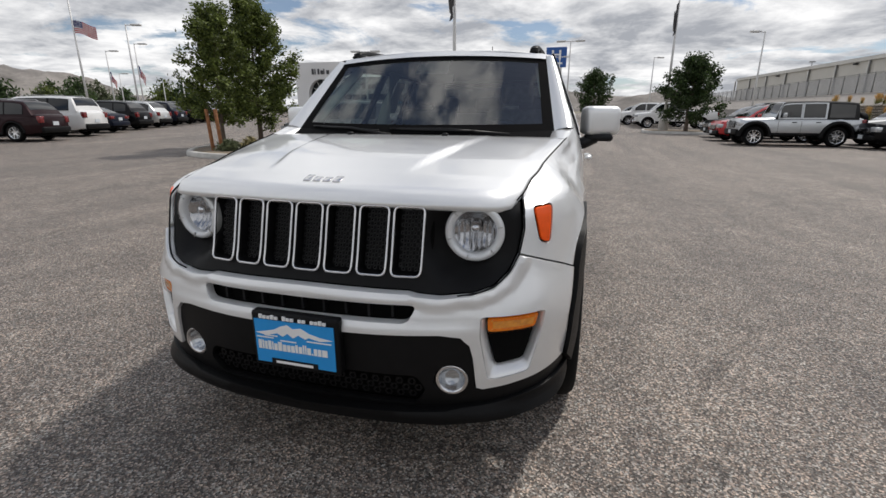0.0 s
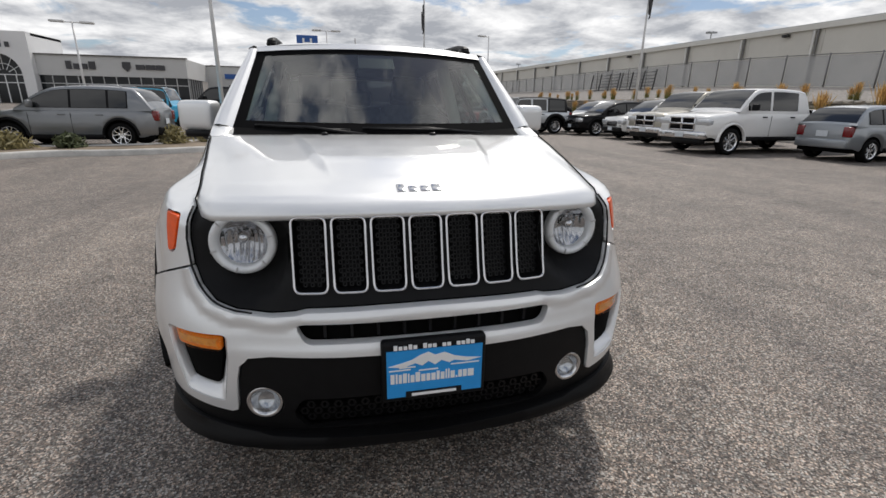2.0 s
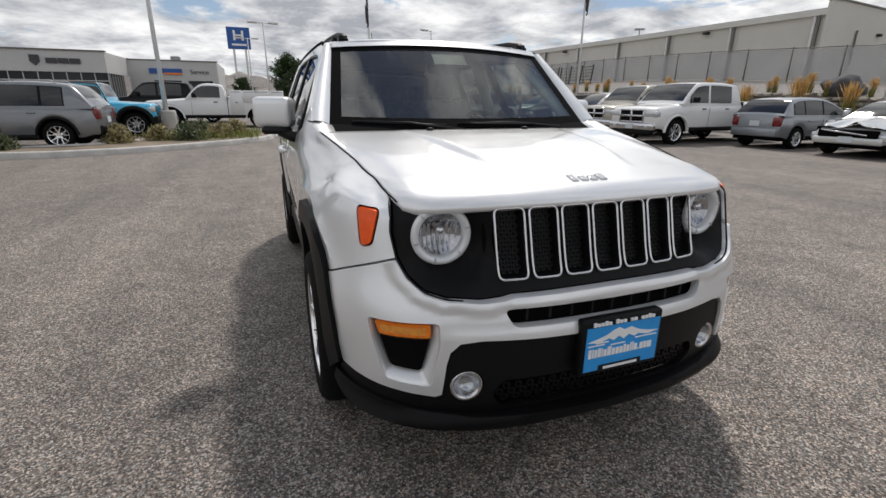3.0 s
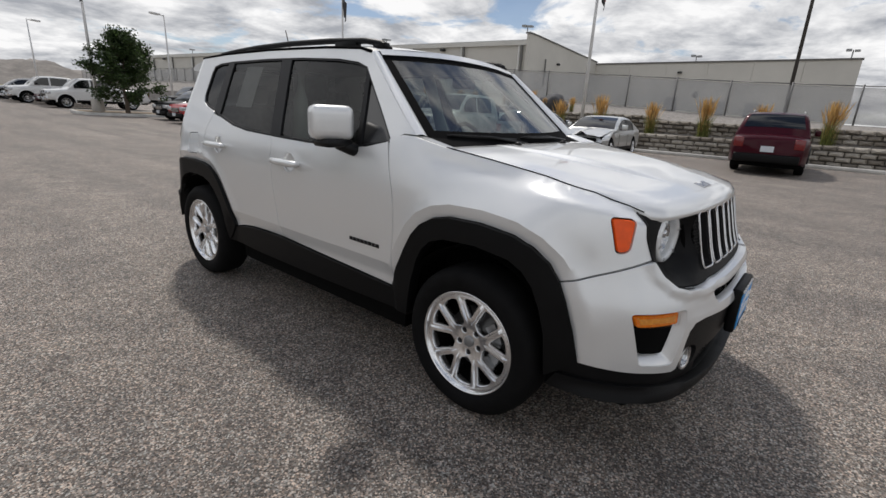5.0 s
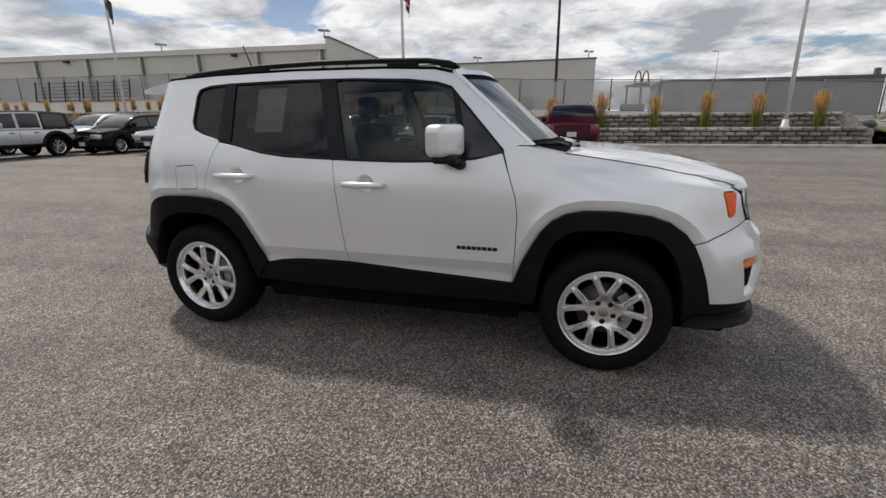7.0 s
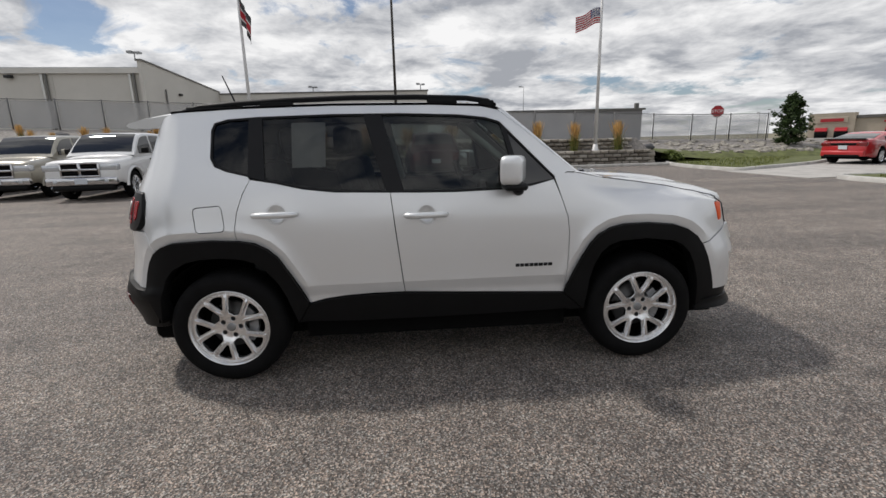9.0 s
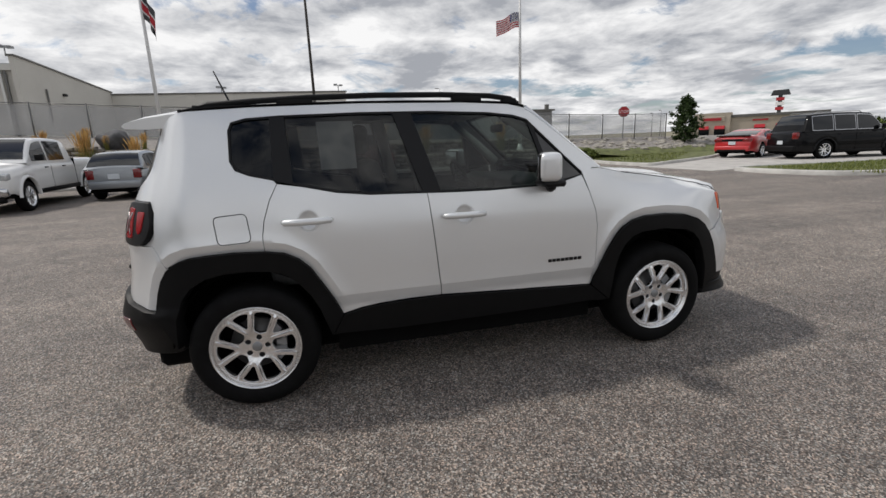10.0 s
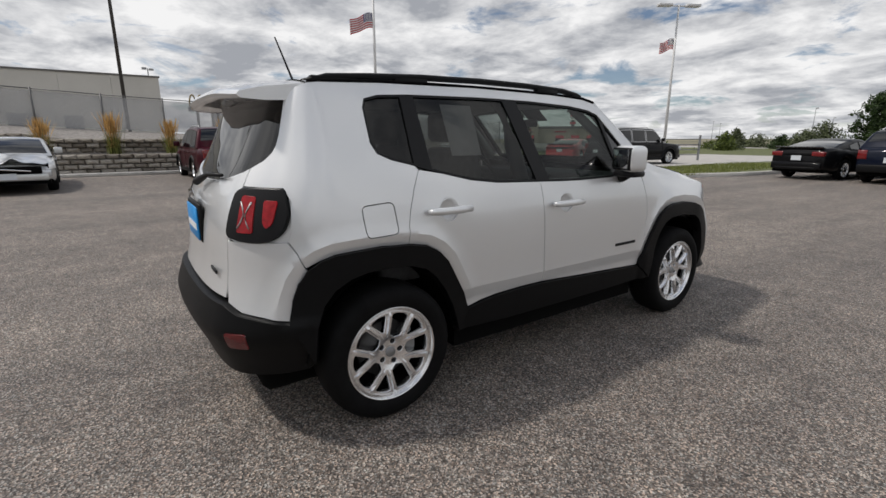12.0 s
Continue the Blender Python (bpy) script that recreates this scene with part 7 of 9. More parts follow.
def vent_scoop(bm):
    """The painted walls of the corner vent, sloping in to the lamp."""
    loops = []
    for k in range(6):
        t = k / 5
        ring_ = []
        for i in range(len(VENT)):
            for q in (0.0, 0.34, 0.67):
                a = [p * (1 - q) + r * q for p, r in zip(VENT[i - 1], VENT[i])]
                b = [p * (1 - q) + r * q for p, r in zip(VENT_IN[i - 1], VENT_IN[i])]
                u, z = a[0] + (b[0] - a[0]) * t, a[1] + (b[1] - a[1]) * t
                ring_.append(bm.verts.new(skin(u, z, 0.001 - 0.046 * t ** 1.5)))
        loops.append(ring_)
    for a, b in zip(loops, loops[1:]):
        for i in range(len(a)):
            bm.faces.new((a[i - 1], a[i], b[i], b[i - 1]))
    bmesh.ops.recalc_face_normals(bm, faces=bm.faces)


mirrored("vent_scoop", vent_scoop, SILVER, parent=nose)
both("turn_signal", AMBER, M["lamp_amber"], raise_by=-0.014, step=0.02, label="amber turn signal", parent=nose)
both("lamp_core", shrink(AMBER, 0.010), M["amber_core"], raise_by=-0.0125, step=0.02, parent=nose)
both("signal_lens", AMBER, M["lens"], raise_by=-0.004, step=0.02, thick=0.004, label="clear lens", parent=nose)
both("side_vent", POCKET, M["well"], raise_by=-0.028, step=0.02, parent=nose)
both("side_marker", shrink(rounded(MARKER, 0.02), 0.004), M["marker"], raise_by=0.003, step=0.02, label="orange side marker lamp")

SLOTS = [(-0.3525 + 0.1175 * k) for k in range(7)]


def slot_outline(cx, grow=0.0):
    hw = 0.047 + grow
    return rounded(F([(cx - hw, 1.002 + grow * 0.8 - 0.002), (cx + hw, 1.002 + grow * 0.8 - 0.002), (cx + hw * 0.98, 0.788 - grow), (cx - hw * 0.98, 0.788 - grow)]), 0.02)


LIGHTS = [(0.553, 0.915), (-0.553, 0.915)]
LAMP_Y = skin(uf(0.640, 0.915), 0.915).y + 0.028


def bowl(u, z):
    """The black panel sinks round each headlight."""
    p = skin(abs(u), z)
    r = math.hypot(-p.x - 0.545, z - 0.912)
    q = min(1.0, max(0.0, (0.166 - r) / 0.06))
    q = q * q * (3 - 2 * q)
    return -0.014 * (1 - q) - max(0.014, LAMP_Y + 0.006 - p.y) * q



def circle(cx, cz, r, n=40):
    return F([(cx + r * math.cos(2 * math.pi * k / n), cz + r * math.sin(2 * math.pi * k / n)) for k in range(n)])


bez = F([(0.696, 1.010), (BEZ_SIDE - 0.004, 0.98), (0.709, 0.93)] + [(x - 0.003 if x > 0.1 else x, z + 0.003) for x, z in BEZ_LOW])
bez = bez + [(-u, z) for u, z in reversed(bez[:-1])]
topline = F([(-0.6, 1.018), (-0.3, 1.024), (0.0, 1.026), (0.3, 1.024), (0.6, 1.018)])
bez = bez + topline
grille = part("grille_panel", panel_mesh("grille_panel", bez, [slot_outline(c) for c in SLOTS] + [circle(x, z, 0.1) for x, z in LIGHTS], raise_by=bowl, step=0.022, thick=0.05), M["plastic"], HERO, "black seven-slot grille panel")
part("grille_backing", panel_mesh("grille_backing", F([(-0.42, 1.02), (0.42, 1.02), (0.42, 0.76), (-0.42, 0.76)]), raise_by=-0.058, step=0.05), M["well"], grille)


def ring_tube(outline, r, lift):
    """A closed tube along an outline on the skin."""
    bm = bmesh.new()
    pts = dense(outline, 0.02)
    c = [skin(u, z, lift) for u, z in pts]
    k = len(c)
    seg = 8
    rings = []
    for i in range(k):
        d = (c[(i + 1) % k] - c[i - 1]).normalized()
        n = skin_normal(pts[i][0], pts[i][1])
        a = d.cross(n).normalized()
        rings.append([bm.verts.new(c[i] + r * (a * math.cos(2 * math.pi * q / seg) + n * 1.1 * math.sin(2 * math.pi * q / seg))) for q in range(seg)])
    for i in range(k):
        for q in range(seg):
            bm.faces.new((rings[i - 1][q], rings[i - 1][(q + 1) % seg], rings[i][(q + 1) % seg], rings[i][q]))
    return bm


def hex_mesh(x0, x1, z0, z1, cell, lift, ok, bar=0.0028):
    """A honeycomb of thin bars on the skin."""
    bm = bmesh.new()
    w, h = cell, cell * 0.62
    row = 0
    z = z0
    while z < z1:
        x = x0 + (w / 2 if row % 2 else 0)
        while x < x1:
            c = [(x + w * 0.5 * a, z + h * b) for a, b in ((-0.62, 0.0), (-0.32, 0.5), (0.32, 0.5), (0.62, 0.0), (0.32, -0.5), (-0.32, -0.5))]
            if all(ok(*q) for q in c):
                n = len(c)
                P = [skin(uf(a, b), b, lift) for a, b in c]
                mid = sum(P, Vector()) / n
                o = [bm.verts.new(p + (p - mid).normalized() * bar * 0.4) for p in P]
                i_ = [bm.verts.new(p - (p - mid).normalized() * bar) for p in P]
                d = [bm.verts.new(p - (p - mid).normalized() * bar * 1.6 + Vector((0, 0.012, 0))) for p in P]
                for k in range(n):
                    j = (k + 1) % n
                    bm.faces.new((o[k], o[j], i_[j], i_[k]))
                    bm.faces.new((i_[k], i_[j], d[j], d[k]))
            x += w
        z += h * 0.98
        row += 1
    return bm


for c in SLOTS:
    fr = part("slot_frame", ring_tube(slot_outline(c, 0.003), 0.0046, -0.006), M["chrome"], grille, "chrome slot surround")
    part("slot_mesh", hex_mesh(c - 0.045, c + 0.05, 0.80, 1.0, 0.021, -0.036, lambda a, b, c=c: abs(a - c) < 0.044 and 0.79 < b < 0.998), M["mesh_black"], grille, smooth=False)

for x, z in LIGHTS:
    px = -x
    base = Vector((px, LAMP_Y, z))
    hl = part("headlight", lathe(bmesh.new(), [(0.099, 0.03), (0.100, -0.004), (0.096, -0.013), (0.086, -0.016), (0.076, -0.010), (0.073, 0.0), (0.071, 0.02)], 48, "y"), M["drl"], HERO, "round headlight with a white ring", m=pose(base.x, base.y, base.z, 0, 0, -6 if px < 0 else 6))
    bm = bmesh.new()
    rings_ = []
    for j in range(15):
        rr = 0.073 * j / 14
        ring_ = []
        for i in range(64):
            a = 2 * math.pi * i / 64
            xx, zz = rr * math.cos(a), rr * math.sin(a)
            flute = abs(math.sin(math.pi * xx / 0.017)) if zz < 0.03 else 0.6 * abs(math.sin(math.pi * (zz - 0.03) / 0.012))
            ring_.append(bm.verts.new((xx, 0.012 + 0.050 * (1 - (rr / 0.073) ** 2) - 0.011 * flute * (1 - (rr / 0.073) ** 4), zz)))
        rings_.append(ring_)
    for r0, r1 in zip(rings_, rings_[1:]):
        for i in range(64):
            bm.faces.new((r0[i], r0[(i + 1) % 64], r1[(i + 1) % 64], r1[i]))
    bmesh.ops.remove_doubles(bm, verts=bm.verts, dist=1e-5)
    part("reflector", bm, M["reflector"], hl)
    part("bulb_shield", lathe(bmesh.new(), [(0.0, 0.0), (0.014, 0.002), (0.019, 0.02), (0.017, 0.045)], 20, "y"), M["chrome"], hl, m=pose(0, 0, 0.012))
    for k in range(6):
        a = 2 * math.pi * (k + 0.25) / 6
        part("ring_mark", boxed(-0.0018, 0.0018, -0.018, -0.010, 0.078, 0.096), M["alu"], hl, m=Matrix.Rotation(a, 4, "Y"), smooth=False)
    part("lens", lathe(bmesh.new(), [(0.098, -0.016), (0.08, -0.026), (0.05, -0.033), (0.02, -0.036), (0.0, -0.0365)], 40, "y"), M["lens"], hl)

# black lower bumper with intake mesh, fog lamps and lip
lbp = [(us(-1.776, 0.43), 0.430)] + lowline
lbp = lbp + [(-u, z) for u, z in reversed(lbp[:-1])] + [(-u, z) for u, z in [(us(-1.67, 0.34), 0.335), (uf(0.72, 0.31), 0.31), (uf(0.5, 0.285), 0.285)]] + [(0, 0.28)] + [(uf(0.5, 0.285), 0.285), (uf(0.72, 0.31), 0.31), (us(-1.67, 0.34), 0.335)]
INTAKE = rounded(F([(0.40, 0.455), (0.43, 0.40), (0.39, 0.335), (-0.39, 0.335), (-0.43, 0.40), (-0.40, 0.455)]), 0.02)
FOGS = [circle(x, 0.44, 0.056, 28) for x in (0.513, -0.513)]
lower = part("lower_bumper", panel_mesh("lower_bumper", lbp, [INTAKE] + FOGS, raise_by=-0.004, thick=0.03), M["plastic"], HERO, "black lower bumper")
part("intake_backing", panel_mesh("intake_backing", shrink(INTAKE, -0.02), raise_by=-0.05, step=0.05), M["well"], lower)
part("intake_mesh", hex_mesh(-0.40, 0.42, 0.345, 0.45, 0.042, -0.022, lambda a, b: abs(a) < 0.415 and 0.336 < b < 0.452, 0.005), M["mesh_black"], lower, smooth=False)
LIP = [(us(-1.70, 0.37), 0.372), (uf(0.74, 0.36), 0.362), (uf(0.5, 0.325), 0.328), (0.0, 0.312)]
lip = LIP + [(-u, z) for u, z in reversed(LIP[:-1])] + [(-u, z) for u, z in [(us(-1.66, 0.31), 0.305), (uf(0.74, 0.30), 0.300), (uf(0.5, 0.275), 0.272)]] + [(0, 0.262)] + [(uf(0.5, 0.275), 0.272), (uf(0.74, 0.30), 0.300), (us(-1.66, 0.31), 0.305)]


def lip_out(u, z):
    """The chin lip sweeps out from the bumper to a blunt lower edge."""
    return 0.012 + 0.040 * step((0.35 - z) / 0.05) * step((1.0 - abs(u)) / 0.25)


part("air_dam", panel_mesh("air_dam", lip, raise_by=lip_out, thick=0.07, step=0.02, lip=0.006, roll=0.003), M["cladding"], lower, "black chin lip")
for s in (1, -1):
    p = skin(uf(0.513 * s, 0.44), 0.44, -0.018)
    fog = part("fog_lamp", lathe(bmesh.new(), [(0.056, 0.03), (0.057, -0.006), (0.052, -0.012), (0.043, -0.008), (0.040, 0.004)], 36, "y"), M["chrome"], lower, "chrome-ringed fog lamp", m=pose(p.x, p.y, p.z, 0, 0, -8 * s))
    part("reflector", lathe(bmesh.new(), [(0.041, 0.0), (0.03, 0.025), (0.012, 0.03), (0.0, 0.03)], 28, "y"), M["fog_reflector"], fog)
    part("lens", lathe(bmesh.new(), [(0.041, -0.004), (0.03, -0.012), (0.0, -0.016)], 28, "y"), M["lens"], fog)
pm = -2.172
holder = part("plate_frame", boxed(-0.161, 0.164, pm - 0.020, pm + 0.02, 0.455, 0.658, bevel=0.01, seg=2), M["plastic"], HERO, "black dealer plate frame")
plate = part("number_plate", boxed(-0.147, 0.150, pm - 0.0235, pm - 0.0185, 0.474, 0.632), M["plate_blue"], holder, "blue dealer plate with a white mountain and lettering bars", smooth=False)
bm = bmesh.new()
prism(bm, [(-0.142, 0.583), (-0.10, 0.592), (-0.07, 0.600), (-0.045, 0.614), (-0.02, 0.622), (0.0, 0.610), (0.03, 0.616), (0.06, 0.601), (0.10, 0.591), (0.145, 0.586), (0.10, 0.578), (0.06, 0.586), (0.045, 0.579), (0.02, 0.590), (0.0, 0.577), (-0.02, 0.591), (-0.04, 0.578), (-0.06, 0.588), (-0.10, 0.576)], pm - 0.0255, pm - 0.0236, axis="y")
part("mountain", bm, M["white"], plate, smooth=False)
x0 = -0.136
for w, up, down in ((10, 8, 0), (5, 8, 0), (8, 5, 0), (10, 8, 0), (4, 6, 0), (10, 0, 0), (12, 8, 0), (11, 0, 0), (10, 0, 0), (11, 0, 0), (8, 5, 0), (10, 0, 0), (4, 8, 0), (4, 8, 0), (11, 0, 0), (4, -18, 0), (10, 0, 0), (10, 0, 0), (16, 0, 0)):
    part("lettering_bar", boxed(x0, x0 + w * 0.00118, pm - 0.026, pm - 0.0236, 0.524, 0.548 + up * 0.001), M["white"], plate, smooth=False)
    x0 += w * 0.00118 + 0.0034
part("caption_bar", boxed(-0.09, 0.085, pm - 0.026, pm - 0.0205, 0.470, 0.492), M["trim_black"], holder, smooth=False)
part("caption_line", boxed(-0.072, 0.068, pm - 0.0275, pm - 0.0261, 0.477, 0.486), M["white"], holder, smooth=False)
for k in range(17):
    a = -0.125 + 0.0148 * k
    if k not in (5, 9, 12):
        part("caption_line", boxed(a, a + 0.011, pm - 0.0255, pm - 0.0205, 0.636, 0.646 + 0.004 * (k % 3 == 0)), M["white"], holder, smooth=False)
for a, b, z in ((-0.14, -0.075, 0.566), (-0.05, 0.01, 0.560), (0.05, 0.14, 0.570), (-0.11, -0.06, 0.574)):
    part("foothill", boxed(a, b, pm - 0.0255, pm - 0.0236, z, z + 0.004), M["white"], plate, smooth=False)

# bonnet
rows = 26
edge = []
hl_pts = Y([(-1.035, 1.182)] + HOODLINE[2:]) + [(uf(0.681, 1.018), 1.018)]
seglen = [math.dist(a, b) for a, b in zip(hl_pts, hl_pts[1:])]
tot = sum(seglen)
for k in range(rows + 1):
    q = tot * k / rows
    for (a, b), l in zip(zip(hl_pts, hl_pts[1:]), seglen):
        if q <= l + 1e-9:
            edge.append(skin(a[0] + (b[0] - a[0]) * q / l, a[1] + (b[1] - a[1]) * q / l, -0.004))
            break
        q -= l
FRONT = [(abs(skin(u, 1.03).x), skin(u, 1.03, 0.006).y) for u in [0.02 * k for k in range(56)]]


def front_y(x):
    return lerp(FRONT, x)


bm = bmesh.new()
cols = 110
grid = []
for k, e in enumerate(edge):
    s = k / rows
    row = []
    for i in range(cols + 1):
        c = -1 + 2 * i / cols
        x = abs(e.x) * c
        f = 1 - c * c
        y = e.y - 0.03 * f * (1 - s) + (front_y(abs(x)) - front_y(abs(e.x))) * s ** 1.5
        z = e.z + (0.004 + 0.05 * s * (1 - s) + 0.008 * s) * (1 - c ** 4)
        w = 0.44 - 0.20 * s
        q = min(1, max(0, (w + 0.014 - abs(x)) / 0.028))
        z += 0.016 * q * q * (3 - 2 * q) * min(1, max(0.0, 0.86 - s) * 4) * min(1.0, 0.15 + s * 2.2)
        if s > 0.93:
            z -= 0.012 * ((s - 0.93) / 0.07) ** 2
        row.append(bm.verts.new((x, y, z)))
    grid.append(row)
for a, b in zip(grid, grid[1:]):
    for i in range(cols):
        bm.faces.new((a[i], a[i + 1], b[i + 1], b[i]))
# return edges
def skirt(verts_, d):
    q = [bm.verts.new(v.co + d) for v in verts_]
    for i in range(len(verts_) - 1):
        bm.faces.new((verts_[i], verts_[i + 1], q[i + 1], q[i]))
lipf = [bm.verts.new(v.co + Vector((0, -0.004, -0.012))) for v in grid[-1]]
lip2 = [bm.verts.new(v.co + Vector((0, 0.012, -0.024))) for v in grid[-1]]
for r0, r1 in ((grid[-1], lipf), (lipf, lip2)):
    for i in range(cols):
        bm.faces.new((r0[i], r0[i + 1], r1[i + 1], r1[i]))
skirt([g[0] for g in grid], Vector((0.012, 0, -0.02)))
skirt([g[-1] for g in grid], Vector((-0.012, 0, -0.02)))
skirt(grid[0], Vector((0, 0, -0.03)))
mid_line = [(r[cols // 2].co.y, r[cols // 2].co.z) for r in grid]
EMBLEM_Y = -1.925
EMBLEM_Z = lerp(sorted(mid_line), EMBLEM_Y)
EMBLEM_TILT = math.degrees(math.atan((lerp(sorted(mid_line), EMBLEM_Y + 0.03) - lerp(sorted(mid_line), EMBLEM_Y - 0.03)) / 0.06))
hood = part("bonnet", bm, SILVER, HERO)
mirrored("bonnet_gap", lambda b: tube(b, [p + Vector((-0.0015, 0, 0.0012)) for p in edge], 0.0024, 6), M["well"], parent=hood)
for k, (w, h) in enumerate(((0.026, 0.050), (0.029, 0.036), (0.029, 0.036), (0.030, 0.046))):
    part("emblem_bar", boxed(-w / 2, w / 2, -0.022, -0.022 + h, -0.004, 0.005, bevel=0.003, seg=2), M["chrome"], hood, "plain chrome emblem bar", m=pose(-0.060 + 0.039 * k, EMBLEM_Y, EMBLEM_Z, EMBLEM_TILT))
for x in (-0.30, 0.22):
    part("washer_jet", boxed(x - 0.014, x + 0.014, -1.11, -1.08, 1.176, 1.200, bevel=0.005), M["trim_black"], hood)

# windscreen, pillars, roof


def screen(a, b, push=0.0):
    x = a * (0.742 + (0.648 - 0.742) * b)
    f = 1 - a * a
    y = -0.852 + 0.442 * b - f * (0.15 - 0.085 * b) - push * 0.66
    z = 1.212 + 0.398 * b + f * (-0.012 + 0.040 * b) + push * 0.75
    return Vector((x, y, z))


def patch(fun, nu, nv):
    bm = bmesh.new()
    g = [[bm.verts.new(fun(i / nu, j / nv)) for i in range(nu + 1)] for j in range(nv + 1)]
    for r0, r1 in zip(g, g[1:]):
        for i in range(nu):
            bm.faces.new((r0[i], r0[i + 1], r1[i + 1], r1[i]))
    return bm


ws = part("windscreen", patch(lambda i, j: screen(-0.965 + 1.93 * i, 0.03 + 0.90 * j, 0.002), 30, 16), M["glass_front"], HERO, "clear windscreen reflecting clouds")
for nm, a0, a1, b0, b1 in (("frit_left", -1.0, -0.925, 0, 1), ("frit_right", 0.925, 1.0, 0, 1), ("frit_base", -1.0, 1.0, -0.02, 0.075), ("frit_top", -1.0, 1.0, 0.905, 0.965)):
    part("screen_border", patch(lambda i, j: screen(a0 + (a1 - a0) * i, b0 + (b1 - b0) * j, 0.004), 24, 10), M["frit"], ws, "black screen border")
part("roof_header", patch(lambda i, j: screen(-1.0 + 2.0 * i, 0.955 + 0.075 * j, 0.012), 30, 4), SILVER, HERO)
part("mirror_shroud", patch(lambda i, j: screen(-0.15 + 0.30 * i, 0.74 + 0.20 * j, -0.004), 6, 4), M["trim_black"], ws)
part("cowl", patch(lambda i, j: screen(2 * i - 1, 0.02, -0.004).lerp(Vector((0.745 * (2 * i - 1), -1.06, 1.158 - 0.01 * math.sin(math.pi * j))), j), 24, 5), M["frit"], HERO, "black cowl panel")


def cowl_corner(bm):
    """Body metal between the bonnet's corner, the wing and the screen pillar."""
    g = []
    for k in range(7):
        y, z = lerp([(0, -0.80), (1, -1.05)], k / 6), lerp([(0, 1.222), (0.3, 1.218), (1, 1.180)], k / 6)
        o = skin(us(y, z), z, -0.003)
        q = Vector((-0.735, y - 0.02, z - 0.012))
        g.append([bm.verts.new(o), bm.verts.new(o.lerp(q, 0.5) + Vector((0, 0, 0.006))), bm.verts.new(q), bm.verts.new(q + Vector((0.02, 0, -0.04)))])
    for r0, r1 in zip(g, g[1:]):
        for i in range(3):
            bm.faces.new((r0[i], r0[i + 1], r1[i + 1], r1[i]))


mirrored("cowl_corner", cowl_corner, SILVER)
PIL = Y([(-0.865, 1.224), (-0.79, 1.285), (-0.70, 1.361), (-0.60, 1.445), (-0.47, 1.555), (-0.40, 1.606)])


def pillar(bm):
    n = len(PIL)
    outer = [skin(u, z) for u, z in PIL]
    g = []
    for k, p in enumerate(outer):
        b = -0.02 + 1.02 * k / (n - 1)
        q = screen(-1.0, b, 0.006)
        mid = (p + q) / 2 + Vector((-0.012, -0.016, 0.010))
        g.append([bm.verts.new(v) for v in (p, p.lerp(mid, 0.55) + Vector((-0.003, -0.003, 0.002)), mid, mid.lerp(q, 0.6) + Vector((0, -0.003, 0.003)), q)])
    for r0, r1 in zip(g, g[1:]):
        for i in range(4):
            bm.faces.new((r0[i], r0[i + 1], r1[i + 1], r1[i]))


mirrored("screen_pillar", pillar, SILVER)
ROOF_EDGE = Y([(-0.40, 1.606), (-0.30, 1.630), (0.0, 1.645), (0.3, 1.650), (0.6, 1.652), (0.9, 1.650), (1.2, 1.642), (1.4, 1.633), (1.55, 1.622)])


def roof_pt(i, j):
    c = 2 * i - 1
    q = j * (len(ROOF_EDGE) - 1)
    k = min(int(q), len(ROOF_EDGE) - 2)
    t = q - k
    e = skin(ROOF_EDGE[k][0], ROOF_EDGE[k][1]).lerp(skin(ROOF_EDGE[k + 1][0], ROOF_EDGE[k + 1][1]), t)
    f = 1 - c * c
    front = max(0.0, 1 - j * 3.5)
    y = e.y - f * 0.075 * front ** 1.5
    z = e.z + 0.030 * (1 - abs(c) ** 5) + f * 0.012
    z += front * 0.004
    return Vector((e.x * c, y, z))


part("roof", patch(roof_pt, 40, 40), SILVER, HERO)


def roof_ditch(bm):
    pts = [roof_pt(1.0, k / 40) if roof_pt(1.0, 0.5).x < 0 else roof_pt(0.0, k / 40) for k in range(41)]
    tube(bm, [p + Vector((0.002, 0, 0.006)) for p in pts], 0.0075, 6)


mirrored("roof_ditch", roof_ditch, M["frit"], "black roof moulding")
part("headliner", patch(lambda i, j: roof_pt(0.04 + 0.92 * i, 0.02 + 0.96 * j) + Vector((0, 0, -0.05)), 10, 10), M["headliner"], HERO)


def sp_pt(i, j):
    c = 2 * i - 1
    prof = [(1.44, 0.010), (1.60, 0.002), (1.77, -0.024), (1.868, -0.052), (1.885, -0.072), (1.868, -0.090), (1.76, -0.098), (1.60, -0.092)]
    q = j * (len(prof) - 1)
    k = min(int(q), len(prof) - 2)
    t = q - k
    y = prof[k][0] + (prof[k + 1][0] - prof[k][0]) * t
    z = prof[k][1] + (prof[k + 1][1] - prof[k][1]) * t
    z = z * (1 - 0.25 * abs(c) ** 8)
    return Vector(((0.668 - 0.07 * max(0.0, y - 1.46)) * c, y - 0.035 * abs(c) ** 4 * max(0.0, (y - 1.44) * 3), 1.655 + z - 0.040 * abs(c) ** 4))


